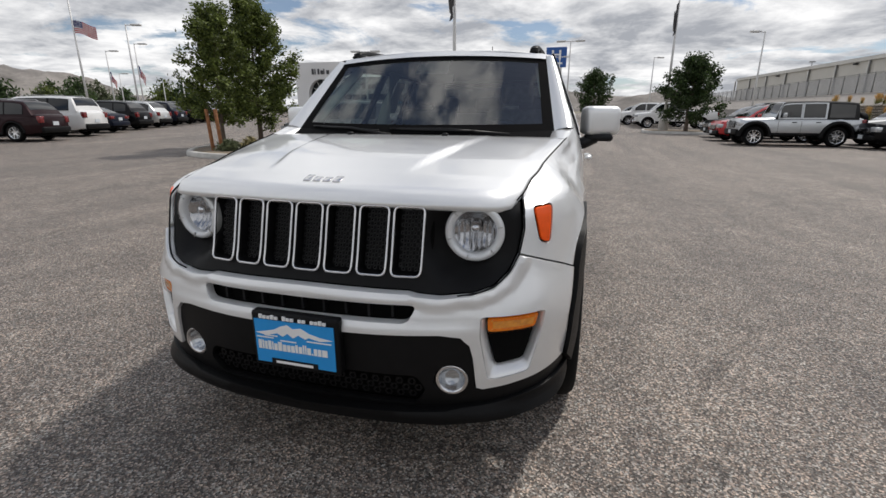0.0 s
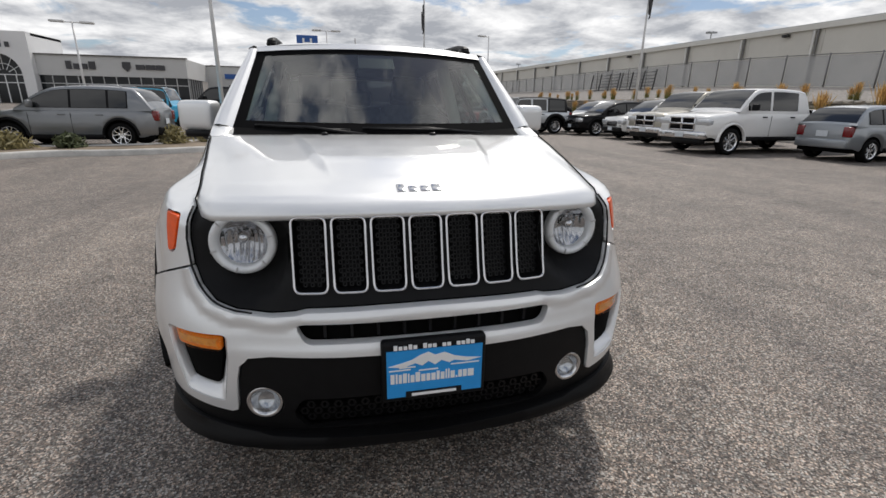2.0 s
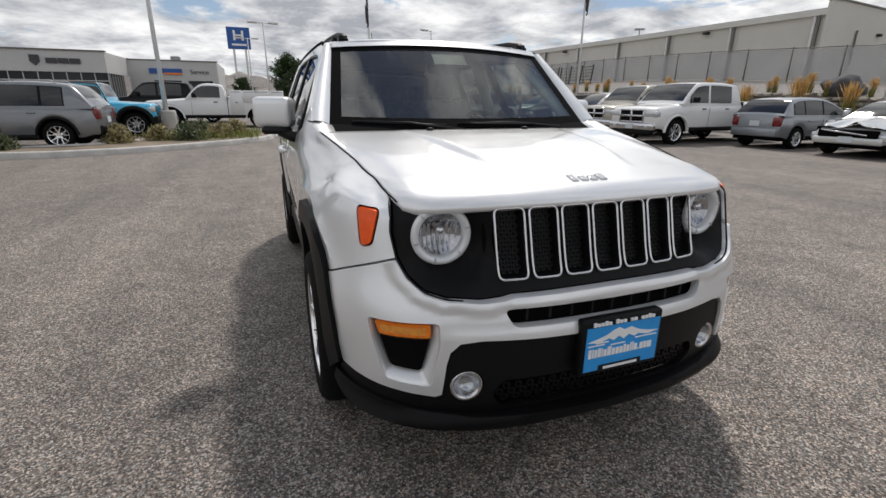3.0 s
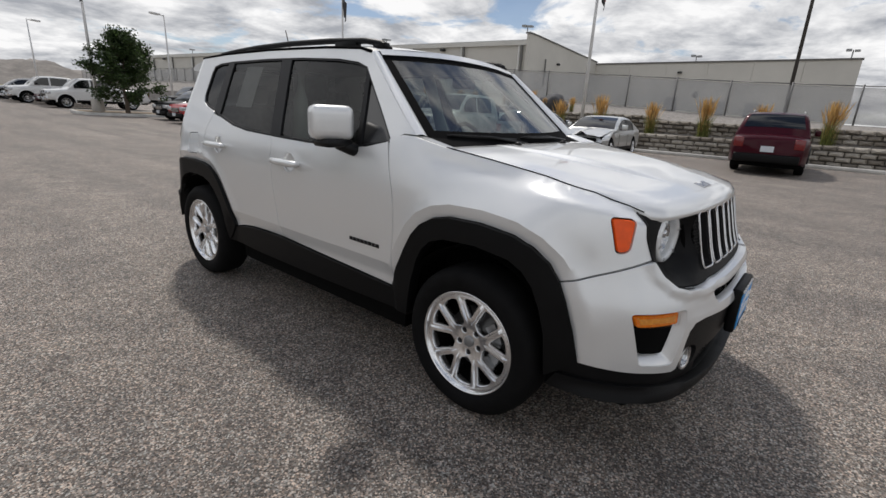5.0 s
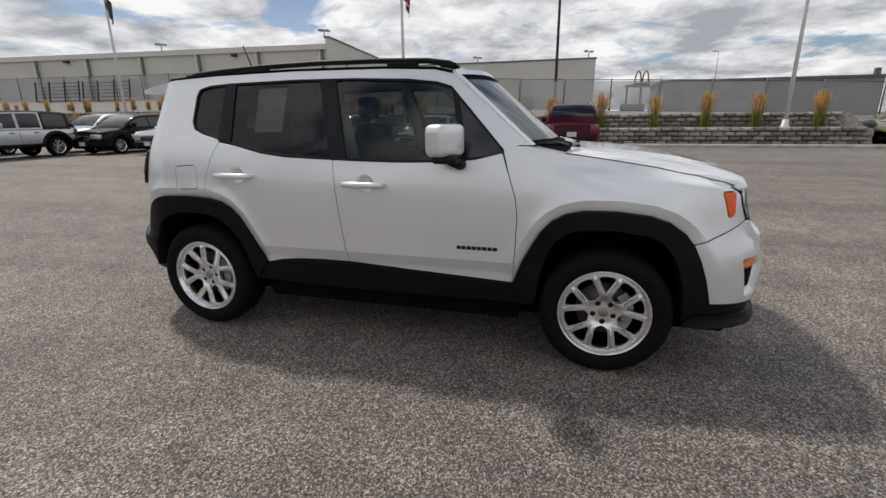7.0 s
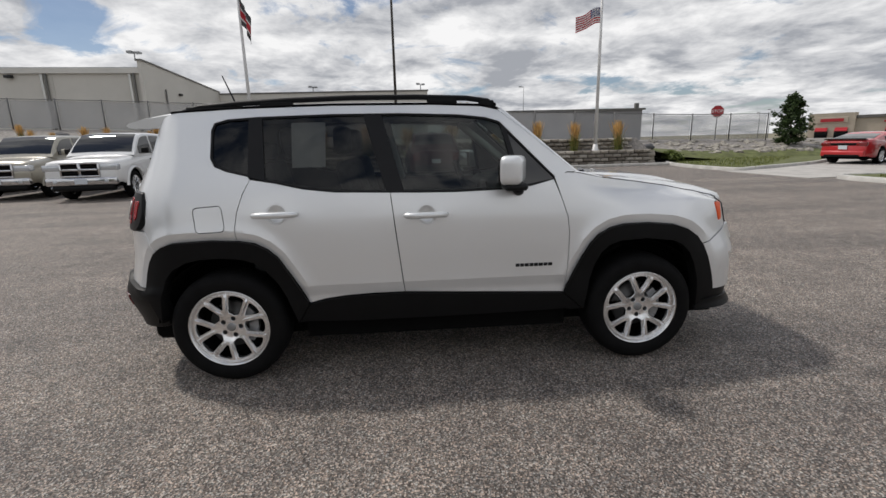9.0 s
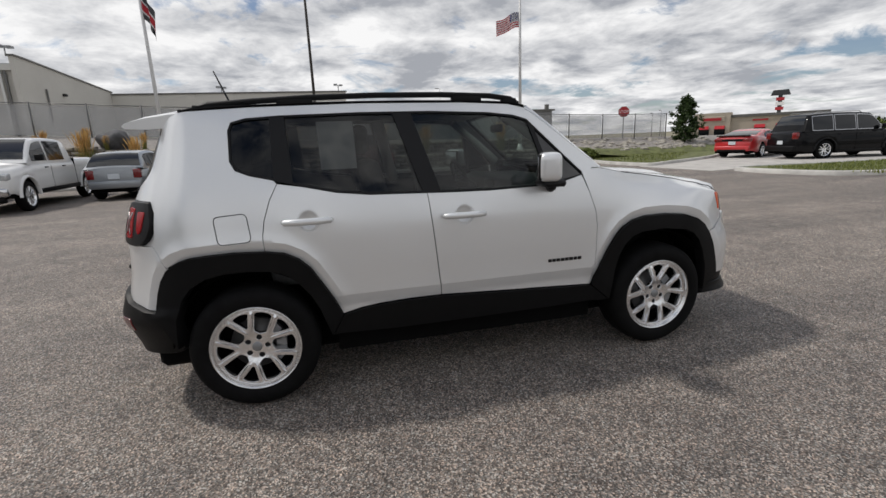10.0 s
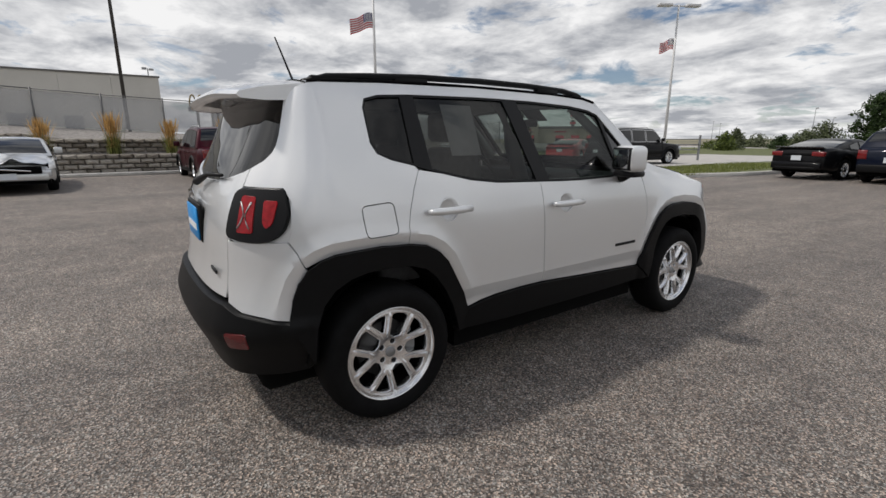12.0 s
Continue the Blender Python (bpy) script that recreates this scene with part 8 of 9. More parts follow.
bm = patch(sp_pt, 24, 21)
for i in (0.0, 1.0):
    bm.faces.new([bm.verts.new(sp_pt(i, j / 21)) for j in range(22)])
sharpen(part("spoiler", bm, SILVER, HERO, "silver roof spoiler"), 50)
bm = boxed(-0.54, 0.54, 1.50, 1.66, 1.565, 1.590, bevel=0.01)
part("spoiler_underside", bm, M["trim_black"], HERO)
ant = bmesh.new()
tube(ant, [(0, 1.36, 1.675), (0, 1.39, 1.70), (0, 1.475, 1.925)], [0.016, 0.007, 0.004], 8)
part("antenna", ant, M["trim_black"], HERO)


def rail(bm):
    pts = [(-0.41, 1.644), (-0.36, 1.668), (-0.22, 1.688), (0.1, 1.700), (0.5, 1.703), (0.9, 1.695), (1.2, 1.680), (1.42, 1.664), (1.54, 1.636)]
    rings = []
    for i, (y, z) in enumerate(pts):
        x = -0.575 - 0.0 * y
        w, h = 0.025, 0.017 if 0 < i < len(pts) - 1 else 0.010
        rings.append([bm.verts.new((x + w * math.cos(2 * math.pi * q / 10), y, z + h * math.sin(2 * math.pi * q / 10))) for q in range(10)])
    for r0, r1 in zip(rings, rings[1:]):
        for q in range(10):
            bm.faces.new((r0[q], r0[(q + 1) % 10], r1[(q + 1) % 10], r1[q]))
    bm.faces.new(rings[0])
    bm.faces.new(rings[-1])
    for y0, y1, z0, z1 in ((-0.395, -0.30, 1.630, 1.672), (-0.16, 0.03, 1.645, 1.695), (0.86, 1.06, 1.645, 1.692), (1.20, 1.50, 1.620, 1.666)):
        box(bm, -0.598, -0.552, y0, y1, z0, z1, bevel=0.006)


mirrored("roof_rail", rail, M["cladding"], "black roof rail")

# side glass and black pillars
both("door_glass", shrink(Y([(-0.50, 1.150), (-0.41, 1.140), (-0.1, 1.135), (0.19, 1.139), (0.315, 1.588), (0.1, 1.588), (-0.15, 1.577), (-0.32, 1.557), (-0.40, 1.53), (-0.415, 1.50)]), -0.010), M["glass_door"], raise_by=-0.014, step=0.022, thick=0.006)
both("quarter_light", Y([(-0.72, 1.186), (-0.57, 1.156), (-0.515, 1.150), (-0.44, 1.478), (-0.47, 1.45)]), M["gloss_black"], raise_by=-0.014, step=0.022, thick=0.006)
both("door_glass", shrink(Y([(0.30, 1.144), (0.60, 1.156), (0.78, 1.178), (0.95, 1.216), (1.005, 1.232), (1.02, 1.585), (0.60, 1.593), (0.425, 1.593)]), -0.010), M["glass_dark"], raise_by=-0.014, step=0.022, thick=0.006, label="dark privacy glass")
both("quarter_glass", shrink(Y([(1.105, 1.258), (1.22, 1.288), (1.283, 1.316), (1.304, 1.36), (1.304, 1.52), (1.288, 1.556), (1.22, 1.575), (1.105, 1.582)]), -0.010), M["glass_quarter"], raise_by=-0.014, step=0.022, thick=0.006, label="dark privacy glass")
both("window_pillar", Y([(0.19, 1.139), (0.30, 1.144), (0.425, 1.593), (0.315, 1.592)]), M["trim_black"], raise_by=-0.004, step=0.018, label="black centre pillar trim")
both("window_pillar", Y([(1.00, 1.232), (1.10, 1.256), (1.10, 1.588), (1.02, 1.590)]), M["trim_black"], raise_by=-0.004, step=0.018, label="black rear pillar trim")
both("window_pillar", Y([(-0.53, 1.152), (-0.495, 1.149), (-0.405, 1.528), (-0.445, 1.492)]), M["trim_black"], raise_by=-0.004, step=0.018)
DLO_IN = shrink(Y(DLO), 0.012)
both("window_surround", shrink(Y(DLO), -0.002), M["trim_black"], [DLO_IN], raise_by=-0.004, step=0.018, thick=0.05, label="black window surround")

# handles, badge, mirrors
for dr, yc, zc in ((door_f, 0.07, 1.005), (door_r, 0.945, 1.035)):
    for s, d_ in ((1, dr), (-1, door_f2 if dr is door_f else door_r2)):
        c = skin(us(yc, zc), zc)
        x0 = c.x * s

        bm = bmesh.new()
        rr = [(-0.128, 0.012), (-0.118, 0.034), (-0.06, 0.042), (0.06, 0.042), (0.118, 0.034), (0.128, 0.012)]
        pts = [(x0 - s * dx, yc + dy, zc) for dy, dx in rr]
        tube(bm, pts, [0.010, 0.017, 0.019, 0.019, 0.017, 0.010], 10)
        part("door_handle", bm, SILVER, d_)
        bm = bmesh.new()
        lathe(bm, [(0.0, 0.026), (0.025, 0.023), (0.045, 0.014), (0.058, 0.0), (0.060, 0.004)], 28, "x")
        part("handle_dish", bm, SILVER, d_, m=pose(x0 + s * 0.003, yc - 0.005, zc, 0, 0, 0 if s > 0 else 180))
y = -0.705
for wdt in (0.026, 0.024, 0.028, 0.024, 0.026, 0.026, 0.024, 0.024):
    c = skin(us(y + wdt / 2, 0.665), 0.665)
    for s, d_ in ((1, door_f), (-1, door_f2)):
        part("badge_bar", boxed(s * c.x - 0.004, s * c.x + 0.004, y, y + wdt, 0.655, 0.675, bevel=0.002), M["trim_black"], d_)
    y += wdt + 0.004


MIRROR = Matrix.LocRotScale((-0.985, -0.435, 1.255), Euler((0, 0, radians(-22))), None)


def mirror_shell(bm):
    bmesh.ops.create_cube(bm, size=1.0, matrix=MIRROR @ Matrix.Diagonal((0.212, 0.13, 0.165, 1)))
    bmesh.ops.bevel(bm, geom=list(bm.edges), offset=0.045, segments=4, affect="EDGES", profile=0.6)


def mirror_slab(bm, w, y0, y1, h):
    box(bm, -w, w, y0, y1, -h, h, bevel=0.004)
    bmesh.ops.transform(bm, matrix=MIRROR, verts=bm.verts)


def mirror_foot(bm):
    tube(bm, [(-0.85, -0.50, 1.115), (-0.90, -0.49, 1.13), (-0.96, -0.46, 1.16)], [0.034, 0.034, 0.036], 10)
    box(bm, -1.06, -0.90, -0.51, -0.38, 1.140, 1.180, bevel=0.012)


shells = mirrored("door_mirror", mirror_shell, SILVER, "silver door mirror")
for nm, mat, dims in (("mirror_bezel", M["trim_black"], (0.092, 0.040, 0.068, 0.070)), ("mirror_glass", M["chrome"], (0.082, 0.066, 0.0705, 0.060))):
    one, other = mirrored(nm, lambda bm: mirror_slab(bm, *dims), mat, parent=shells[0])
    other.parent = shells[1]
mirrored("mirror_foot", mirror_foot, M["trim_black"])

# wipers
for x0, x1 in ((0.52, -0.10), (-0.10, -0.62)):
    bm = bmesh.new()
    a0, a1 = x0 / 0.74, x1 / 0.74
    p0, p1 = screen(a0, -0.05, 0.006), screen(a1, 0.012, 0.014)
    tube(bm, [p0, p0.lerp(p1, 0.5) + Vector((0, -0.01, 0.012)), p1], [0.010, 0.008, 0.005], 6)
    wv = part("wiper", bm, M["trim_black"], HERO)
    bm = bmesh.new()
    tube(bm, [screen(a1 - 0.02 + 0.62 * t_, 0.014 - 0.02 * t_, 0.010) for t_ in (0, 0.25, 0.5, 0.75, 1.0)], 0.006, 6)
    part("wiper_blade", bm, M["trim_black"], wv)

# wheels, wells, underside
RIM_R, HERO_WHEEL, FACE_K = 0.235, {}, 0.968


def polar(points, turn):
    """Points given as (across, outward) turned to a spoke's angle."""
    c, q = math.cos(turn), math.sin(turn)
    return [(FACE_K * (t * c - a * q), FACE_K * (t * q + a * c)) for a, t in points]


def rim_face(u, z, e):
    r = math.hypot(u, z)
    return Vector((-lerp([(0.0, 0.070), (0.062, 0.070), (0.10, 0.082), (0.2, 0.089), (0.225, 0.091)], r) - e, u, z))


def spoke_ridge(side=1):
    """The raised back of one fork arm: a bar with chamfered flanks, tapering to the rim."""
    bm = bmesh.new()
    line = [(0.010, 0.088, 0.004, 0.001), (0.0180, 0.108, 0.0085, 0.008), (0.032, 0.131, 0.0115, 0.012), (0.050, 0.169, 0.0120, 0.012), (0.0630, 0.1965, 0.0125, 0.010), (0.0680, 0.2105, 0.0130, 0.002)]
    d = Vector((0.0515, 0.1335)).normalized()
    n = Vector((d.y, -d.x))
    rings = []
    for a, t, w, h in line:
        ring = []
        for k, up in ((-1.0, -0.003), (-0.40, h), (0.40, h), (1.0, -0.003)):
            (u, z), = polar([(side * (a + n.x * k * w), t + n.y * k * w)], math.pi / 2)
            ring.append(bm.verts.new(rim_face(u, z, up)))
        rings.append(ring)
    for r0, r1 in zip(rings, rings[1:]):
        for k in range(3):
            bm.faces.new((r0[k], r0[k + 1], r1[k + 1], r1[k]))
    bm.faces.new(rings[0])
    bm.faces.new(rings[-1])
    bmesh.ops.recalc_face_normals(bm, faces=bm.faces)
    return bm


def hero_wheel(s, wy, spin):
    """Black tyre and a silver alloy with five forked spokes, nut recesses and a cap."""
    t = part("wheel", HERO_WHEEL.get("tyre") or tyre_bm(0.348, RIM_R, 0.232, 56), M["rubber"], HERO, m=pose(s * 0.818, wy, 0.348, spin, 0, 180 if s > 0 else 0))
    if "tyre" not in HERO_WHEEL:
        HERO_WHEEL["tyre"] = t.data
        outer = [(0.2130 * math.cos(2 * math.pi * k / 72), 0.2130 * math.sin(2 * math.pi * k / 72)) for k in range(72)]
        holes = []
        for k in range(5):
            a = 2 * math.pi * k / 5 + math.pi / 2
            holes.append(rounded(polar([(-0.007, 0.122), (0.007, 0.122), (0.047, 0.203), (0.024, 0.2135), (0, 0.216), (-0.024, 0.2135), (-0.047, 0.203)], a), 0.008, 3))
            b = a + math.pi / 5
            holes.append(rounded(polar([(-0.034, 0.094), (0, 0.078), (0.034, 0.094), (0.049, 0.203), (0.025, 0.2135), (0, 0.216), (-0.025, 0.2135), (-0.049, 0.203)], b), 0.010, 3))
            cx, cy = 0.055 * math.cos(b), 0.055 * math.sin(b)
            holes.append([(cx + 0.0160 * math.cos(2 * math.pi * q / 12), cy + 0.0160 * math.sin(2 * math.pi * q / 12)) for q in range(12)])
        HERO_WHEEL["rim"] = panel_mesh("rim", outer, holes, step=0.011, thick=0.034, place=rim_face, gap=0.0, lip=0.0045, roll=0.0036)
        bm = bmesh.new()
        lathe(bm, [(0.210, -0.045), (0.2115, -0.070), (0.2135, -0.089), (0.217, -0.0915), (0.220, -0.089), (0.223, -0.074), (0.229, -0.074), (0.2325, -0.100), (0.2365, -0.106), (0.241, -0.105), (0.243, -0.098), (0.236, -0.07)], 64)
        HERO_WHEEL["lip"] = bm
        HERO_WHEEL["cap"] = lathe(bmesh.new(), [(0.0, -0.080), (0.020, -0.079), (0.026, -0.076), (0.028, -0.066)], 24)
        HERO_WHEEL["nut"] = lathe(bmesh.new(), [(0.0, -0.0660), (0.0080, -0.0660), (0.0090, -0.061), (0.0165, -0.0605), (0.0175, -0.050)], 12)
        bm = bmesh.new()
        lathe(bm, [(0.0, -0.03), (0.075, -0.03), (0.08, -0.012), (0.145, -0.012), (0.147, 0.012)], 40)
        HERO_WHEEL["disc"] = bm
        HERO_WHEEL["drum"] = lathe(bmesh.new(), [(0.0, 0.03), (0.20, 0.03), (0.208, 0.02), (0.2105, -0.045)], 36)
        HERO_WHEEL["ridge"] = spoke_ridge(), spoke_ridge(-1)
    made = {}
    for name, mat in (("rim", M["rim"]), ("lip", M["rim"]), ("cap", M["galv"]), ("disc", M["well_metal"]), ("drum", M["well"])):
        nm = {"lip": "rim_lip", "cap": "hub_cap", "disc": "brake_disc", "drum": "back_plate"}.get(name, name)
        made[name] = part(nm, HERO_WHEEL[name], mat, t)
        HERO_WHEEL[name] = made[name].data
    cal = bmesh.new()
    for k in range(5):
        a = radians(-38 + 19 * k)
        c = Matrix.Rotation(a, 4, "X")
        bmesh.ops.create_cube(cal, size=1.0, matrix=c @ Matrix.LocRotScale((-0.022, 0.128, 0), None, (0.045, 0.055, 0.046)))
    part("brake_caliper", cal, M["galv"], t, m=pose(0, 0, 0, -spin + (180 if s < 0 else 0)), smooth=False)
    for k in range(5):
        b = 2 * math.pi * (k + 0.5) / 5 + math.pi / 2
        n = part("wheel_nut", HERO_WHEEL["nut"], M["trim_black"], t, m=pose(0, 0.055 * math.cos(b), 0.055 * math.sin(b)))
        HERO_WHEEL["nut"] = n.data
        pair = []
        for piece in HERO_WHEEL["ridge"]:
            pair.append(part("spoke", piece, M["rim"], t, m=pose(0, 0, 0, 72 * k), smooth=False).data)
        HERO_WHEEL["ridge"] = pair
    return t


for s in (-1, 1):
    for wy in (-1.285, 1.285):
        w = hero_wheel(s, wy, -20 if wy > 0 else 2)
        n = 20
        bm = bmesh.new()
        rows_ = []
        for k in range(n + 1):
            a = math.pi * (0.02 + 0.96 * k / n)
            rows_.append([bm.verts.new((s * xx, wy + 0.415 * math.cos(a), 0.37 + 0.415 * math.sin(a))) for xx in (0.90, 0.70, 0.50)])
        for r0, r1 in zip(rows_, rows_[1:]):
            for i in range(2):
                bm.faces.new((r0[i], r0[i + 1], r1[i + 1], r1[i]))
        part("wheel_well", bm, M["well"], HERO)
part("underbody", boxed(-0.70, 0.70, -1.95, 1.85, 0.21, 0.40, bevel=0.03), M["well"], HERO)
part("axle", boxed(-0.72, 0.72, -1.34, -1.24, 0.30, 0.40), M["well"], HERO, smooth=False)
part("axle", boxed(-0.72, 0.72, 1.24, 1.34, 0.30, 0.40), M["well"], HERO, smooth=False)
part("floor_pan", boxed(-0.82, 0.82, -0.82, 0.84, 0.23, 0.46), M["well"], HERO, smooth=False)
for s in (-1, 1):
    part("well_wall", boxed(s * 0.46, s * 0.52, -1.75, -0.85, 0.3, 1.0), M["well"], HERO, smooth=False)
    part("well_wall", boxed(s * 0.46, s * 0.52, 0.85, 1.75, 0.3, 1.0), M["well"], HERO, smooth=False)
part("engine_bay", boxed(-0.66, 0.66, -1.74, -0.95, 0.55, 0.99), M["well"], HERO, smooth=False)
both("inner_skin", Y([(-0.80, 1.10), (-0.80, 0.44), (0.82, 0.44), (1.02, 0.86), (1.60, 0.90), (1.65, 1.15), (1.30, 1.28), (0.9, 1.18), (0.3, 1.11)]), M["interior"], raise_by=-0.05, step=0.08)
both("inner_skin", Y([(-0.80, 1.18), (-1.0, 1.17), (-1.5, 1.085), (-1.75, 1.02), (-1.75, 0.90), (-1.62, 0.88), (-1.47, 0.93), (-1.15, 0.94), (-0.95, 0.88), (-0.82, 0.70)]), M["well"], raise_by=-0.03, step=0.06)

# cabin fittings
bm = boxed(-0.74, 0.74, -0.95, -0.42, 0.80, 1.13, bevel=0.06, seg=3)
part("dashboard", bm, M["interior"], HERO, "black dashboard")
st = bmesh.new()
tube(st, [(0.36 + 0.185 * math.cos(a), -0.30 + 0.07 * math.sin(a), 1.08 + 0.17 * math.sin(a)) for a in [2 * math.pi * k / 24 for k in range(25)]], 0.016, 8)
tube(st, [(0.20, -0.30, 1.08), (0.52, -0.30, 1.08)], 0.02, 6)
tube(st, [(0.36, -0.30, 1.08), (0.36, -0.45, 1.0)], 0.04, 8)
part("steering_wheel", st, M["interior"], HERO)
for sx in (-0.37, 0.37):
    seat = part("seat", boxed(sx - 0.25, sx + 0.25, -0.10, 0.42, 0.55, 0.78, bevel=0.06, seg=3), M["seat"], HERO, "black front seat")
    bm = bmesh.new()
    r = bmesh.ops.create_cube(bm, size=1.0, matrix=Matrix.LocRotScale((sx, 0.50, 1.02), Euler((radians(-14), 0, 0)), (0.48, 0.14, 0.62)))
    bmesh.ops.bevel(bm, geom=list(bm.edges), offset=0.055, segments=3, affect="EDGES", profile=0.6)
    part("backrest", bm, M["seat"], seat)
    part("headrest", boxed(sx - 0.13, sx + 0.13, 0.55, 0.65, 1.36, 1.54, bevel=0.04, seg=3), M["seat"], seat)
rs = part("rear_seat", boxed(-0.66, 0.66, 0.75, 1.2, 0.60, 0.80, bevel=0.06, seg=3), M["seat"], HERO, "black rear bench")
bm = bmesh.new()
bmesh.ops.create_cube(bm, size=1.0, matrix=Matrix.LocRotScale((0, 1.24, 1.02), Euler((radians(-14), 0, 0)), (1.30, 0.14, 0.56)))
bmesh.ops.bevel(bm, geom=list(bm.edges), offset=0.05, segments=3, affect="EDGES", profile=0.6)
part("backrest", bm, M["seat"], rs)
for sx in (-0.42, 0.0, 0.42):
    part("headrest", boxed(sx - 0.12, sx + 0.12, 1.27, 1.36, 1.31, 1.45, bevel=0.035, seg=3), M["seat"], rs)
part("inside_mirror", boxed(-0.11, 0.11, -0.50, -0.47, 1.47, 1.53, bevel=0.012), M["trim_black"], HERO)
part("window_sheet", panel_mesh("window_sheet", Y([(0.855, 1.555), (0.652, 1.555), (0.652, 1.293), (0.848, 1.293)]), raise_by=-0.022, step=0.05, thick=0.002), M["paper"], HERO, "pale paper sheet behind the rear door glass")
for sx in (-1, 1):
    bm = bmesh.new()
    tube(bm, [(sx * 0.735, -0.74, 1.22), (sx * 0.675, -0.55, 1.38), (sx * 0.605, -0.30, 1.57)], [0.04, 0.036, 0.03], 8)
    part("pillar_trim", bm, M["pale_trim"], HERO, "pale inner pillar trim")
    bm = bmesh.new()
    tube(bm, [(sx * 0.71, 0.24, 1.10), (sx * 0.66, 0.30, 1.35), (sx * 0.60, 0.36, 1.60)], [0.05, 0.045, 0.05], 8)
    part("pillar_trim", bm, M["pale_trim"], HERO, "pale inner pillar trim")
part("dash_screen", boxed(-0.10, 0.12, -0.44, -0.41, 1.00, 1.12, bevel=0.01), M["trim_black"], HERO)

# ---- parked vehicles ----
E_NOSE = heading(-1, 0)
car("jeep", "wrangler", "silver", "silver four-door off-roader with a black soft top", 9.55, 20.25, E_NOSE)
car("suv", "suv", "red", "red crossover parked behind the silver off-roader", 9.75, 23.4, E_NOSE + 3)
car("suv", "suv", "black", "black crossover with a white stripe in the far row", 10.2, 26.6, E_NOSE + 2)
car("suv", "suv", "pale_silver", "pale silver crossover parked among dark cars", 14.7, 21.5, E_NOSE)
car("suv", "suv", "black", "black crossover parked nose out", 13.9, 18.7, E_NOSE - 2, H=1.66)
car("suv", "suv", "white_paint", "white seven-slot sport utility parked nose out", 14.3, 15.7, E_NOSE - 2, H=1.75)
car("pickup", "pickup", "champagne", "champagne crew-cab pickup with a crossbar grille", 14.2, 12.75, heading(-1, -0.07), category="pickup")
car("pickup", "pickup", "white_paint", "white crew-cab pickup with a crossbar grille and chrome bumper", 13.37, 9.75, heading(-1, -0.07), category="pickup")
car("hatchback", "hatch", "mid_silver", "silver hatchback parked nose to the wall", 15.2, 7.25, heading(1, 0.02))
wreck = car("sedan", "sedan", "pale_silver", "pale silver sedan with a crumpled front", 15.3, 4.65, heading(-1, -0.06))
bm = bmesh.new()
rows_b = []
for j in range(13):
    y = -2.30 + 1.27 * j / 12
    row_b = []
    for i in range(25):
        x = -0.76 + 1.52 * i / 24
        f = (1 - j / 12) ** 1.2
        z = 0.75 + 0.21 * j / 12 + 0.035 - 0.05 * (x / 0.76) ** 4
        z += f * (0.11 * math.exp(-((x - 0.12) / 0.13) ** 2) - 0.05 * math.exp(-((x + 0.25) / 0.16) ** 2) + 0.04 * math.exp(-((x + 0.6) / 0.12) ** 2)) + 0.02 * noise.noise(Vector((x * 5, y * 4, 3)))
        row_b.append(bm.verts.new((x, y - 0.03 * math.sin(6 * x), z)))
    rows_b.append(row_b)
for r0, r1 in zip(rows_b, rows_b[1:]):
    for i in range(24):
        bm.faces.new((r0[i], r0[i + 1], r1[i + 1], r1[i]))
part("buckled_bonnet", bm, M["pale_silver"], wreck, "buckled silver bonnet")
part("torn_front", boxed(-0.66, 0.66, -2.40, -2.28, 0.50, 0.70, bevel=0.02), M["well"], wreck, "dark torn-open front")
part("bent_strip", boxed(-0.62, 0.40, -0.03, 0.02, -0.02, 0.02, bevel=0.008), M["chrome"], wreck, m=pose(0.05, -2.40, 0.62, 0, 6, 4))
car("suv", "suv", "maroon", "dark maroon sport utility parked facing the wall", 16.5, -0.75, heading(1, 0.04), L=5.1, W=1.92, H=1.8)
# north island and beyond
car("suv", "suv", "grey", "grey crossover parked behind the planted island", -7.45, 12.85, E_NOSE, L=4.5, oh=0.85, wb=2.70, wins=((-0.80, 0.16), (0.22, 1.08), (1.14, 1.58)))
car("jeep", "wrangler", "blue", "bright blue off-roader parked by the lamp pole", -6.7, 17.0, heading(0.97, 0.02))
car("pickup", "pickup", "black", "black crew-cab pickup in front of the showroom", -5.4, 25.6, E_NOSE, category="pickup")
truck = car("utility_truck", "regular_pickup", "white_paint", "white service truck with a boxed utility bed", -3.0, 21.8, E_NOSE, category="truck")
for s in (-1, 1):
    for y0, y1, z0, z1 in ((0.66, 1.18, 0.62, 1.62), (1.22, 2.36, 1.10, 1.62), (2.40, 2.98, 0.62, 1.62)):
        bx = part("tool_box", boxed(s * 0.72, s * 1.06, y0, y1, z0, z1, bevel=0.015), M["white_paint"], truck, "white side tool box")
        part("box_latch", boxed(s * 1.055, s * 1.075, (y0 + y1) / 2 - 0.05, (y0 + y1) / 2 + 0.05, z0 + 0.45, z0 + 0.50), M["galv"], bx, smooth=False)
        part("box_seam", boxed(s * 1.058, s * 1.063, y0 + 0.05, y1 - 0.05, z1 - 0.08, z1 - 0.065), M["well"], bx, smooth=False)
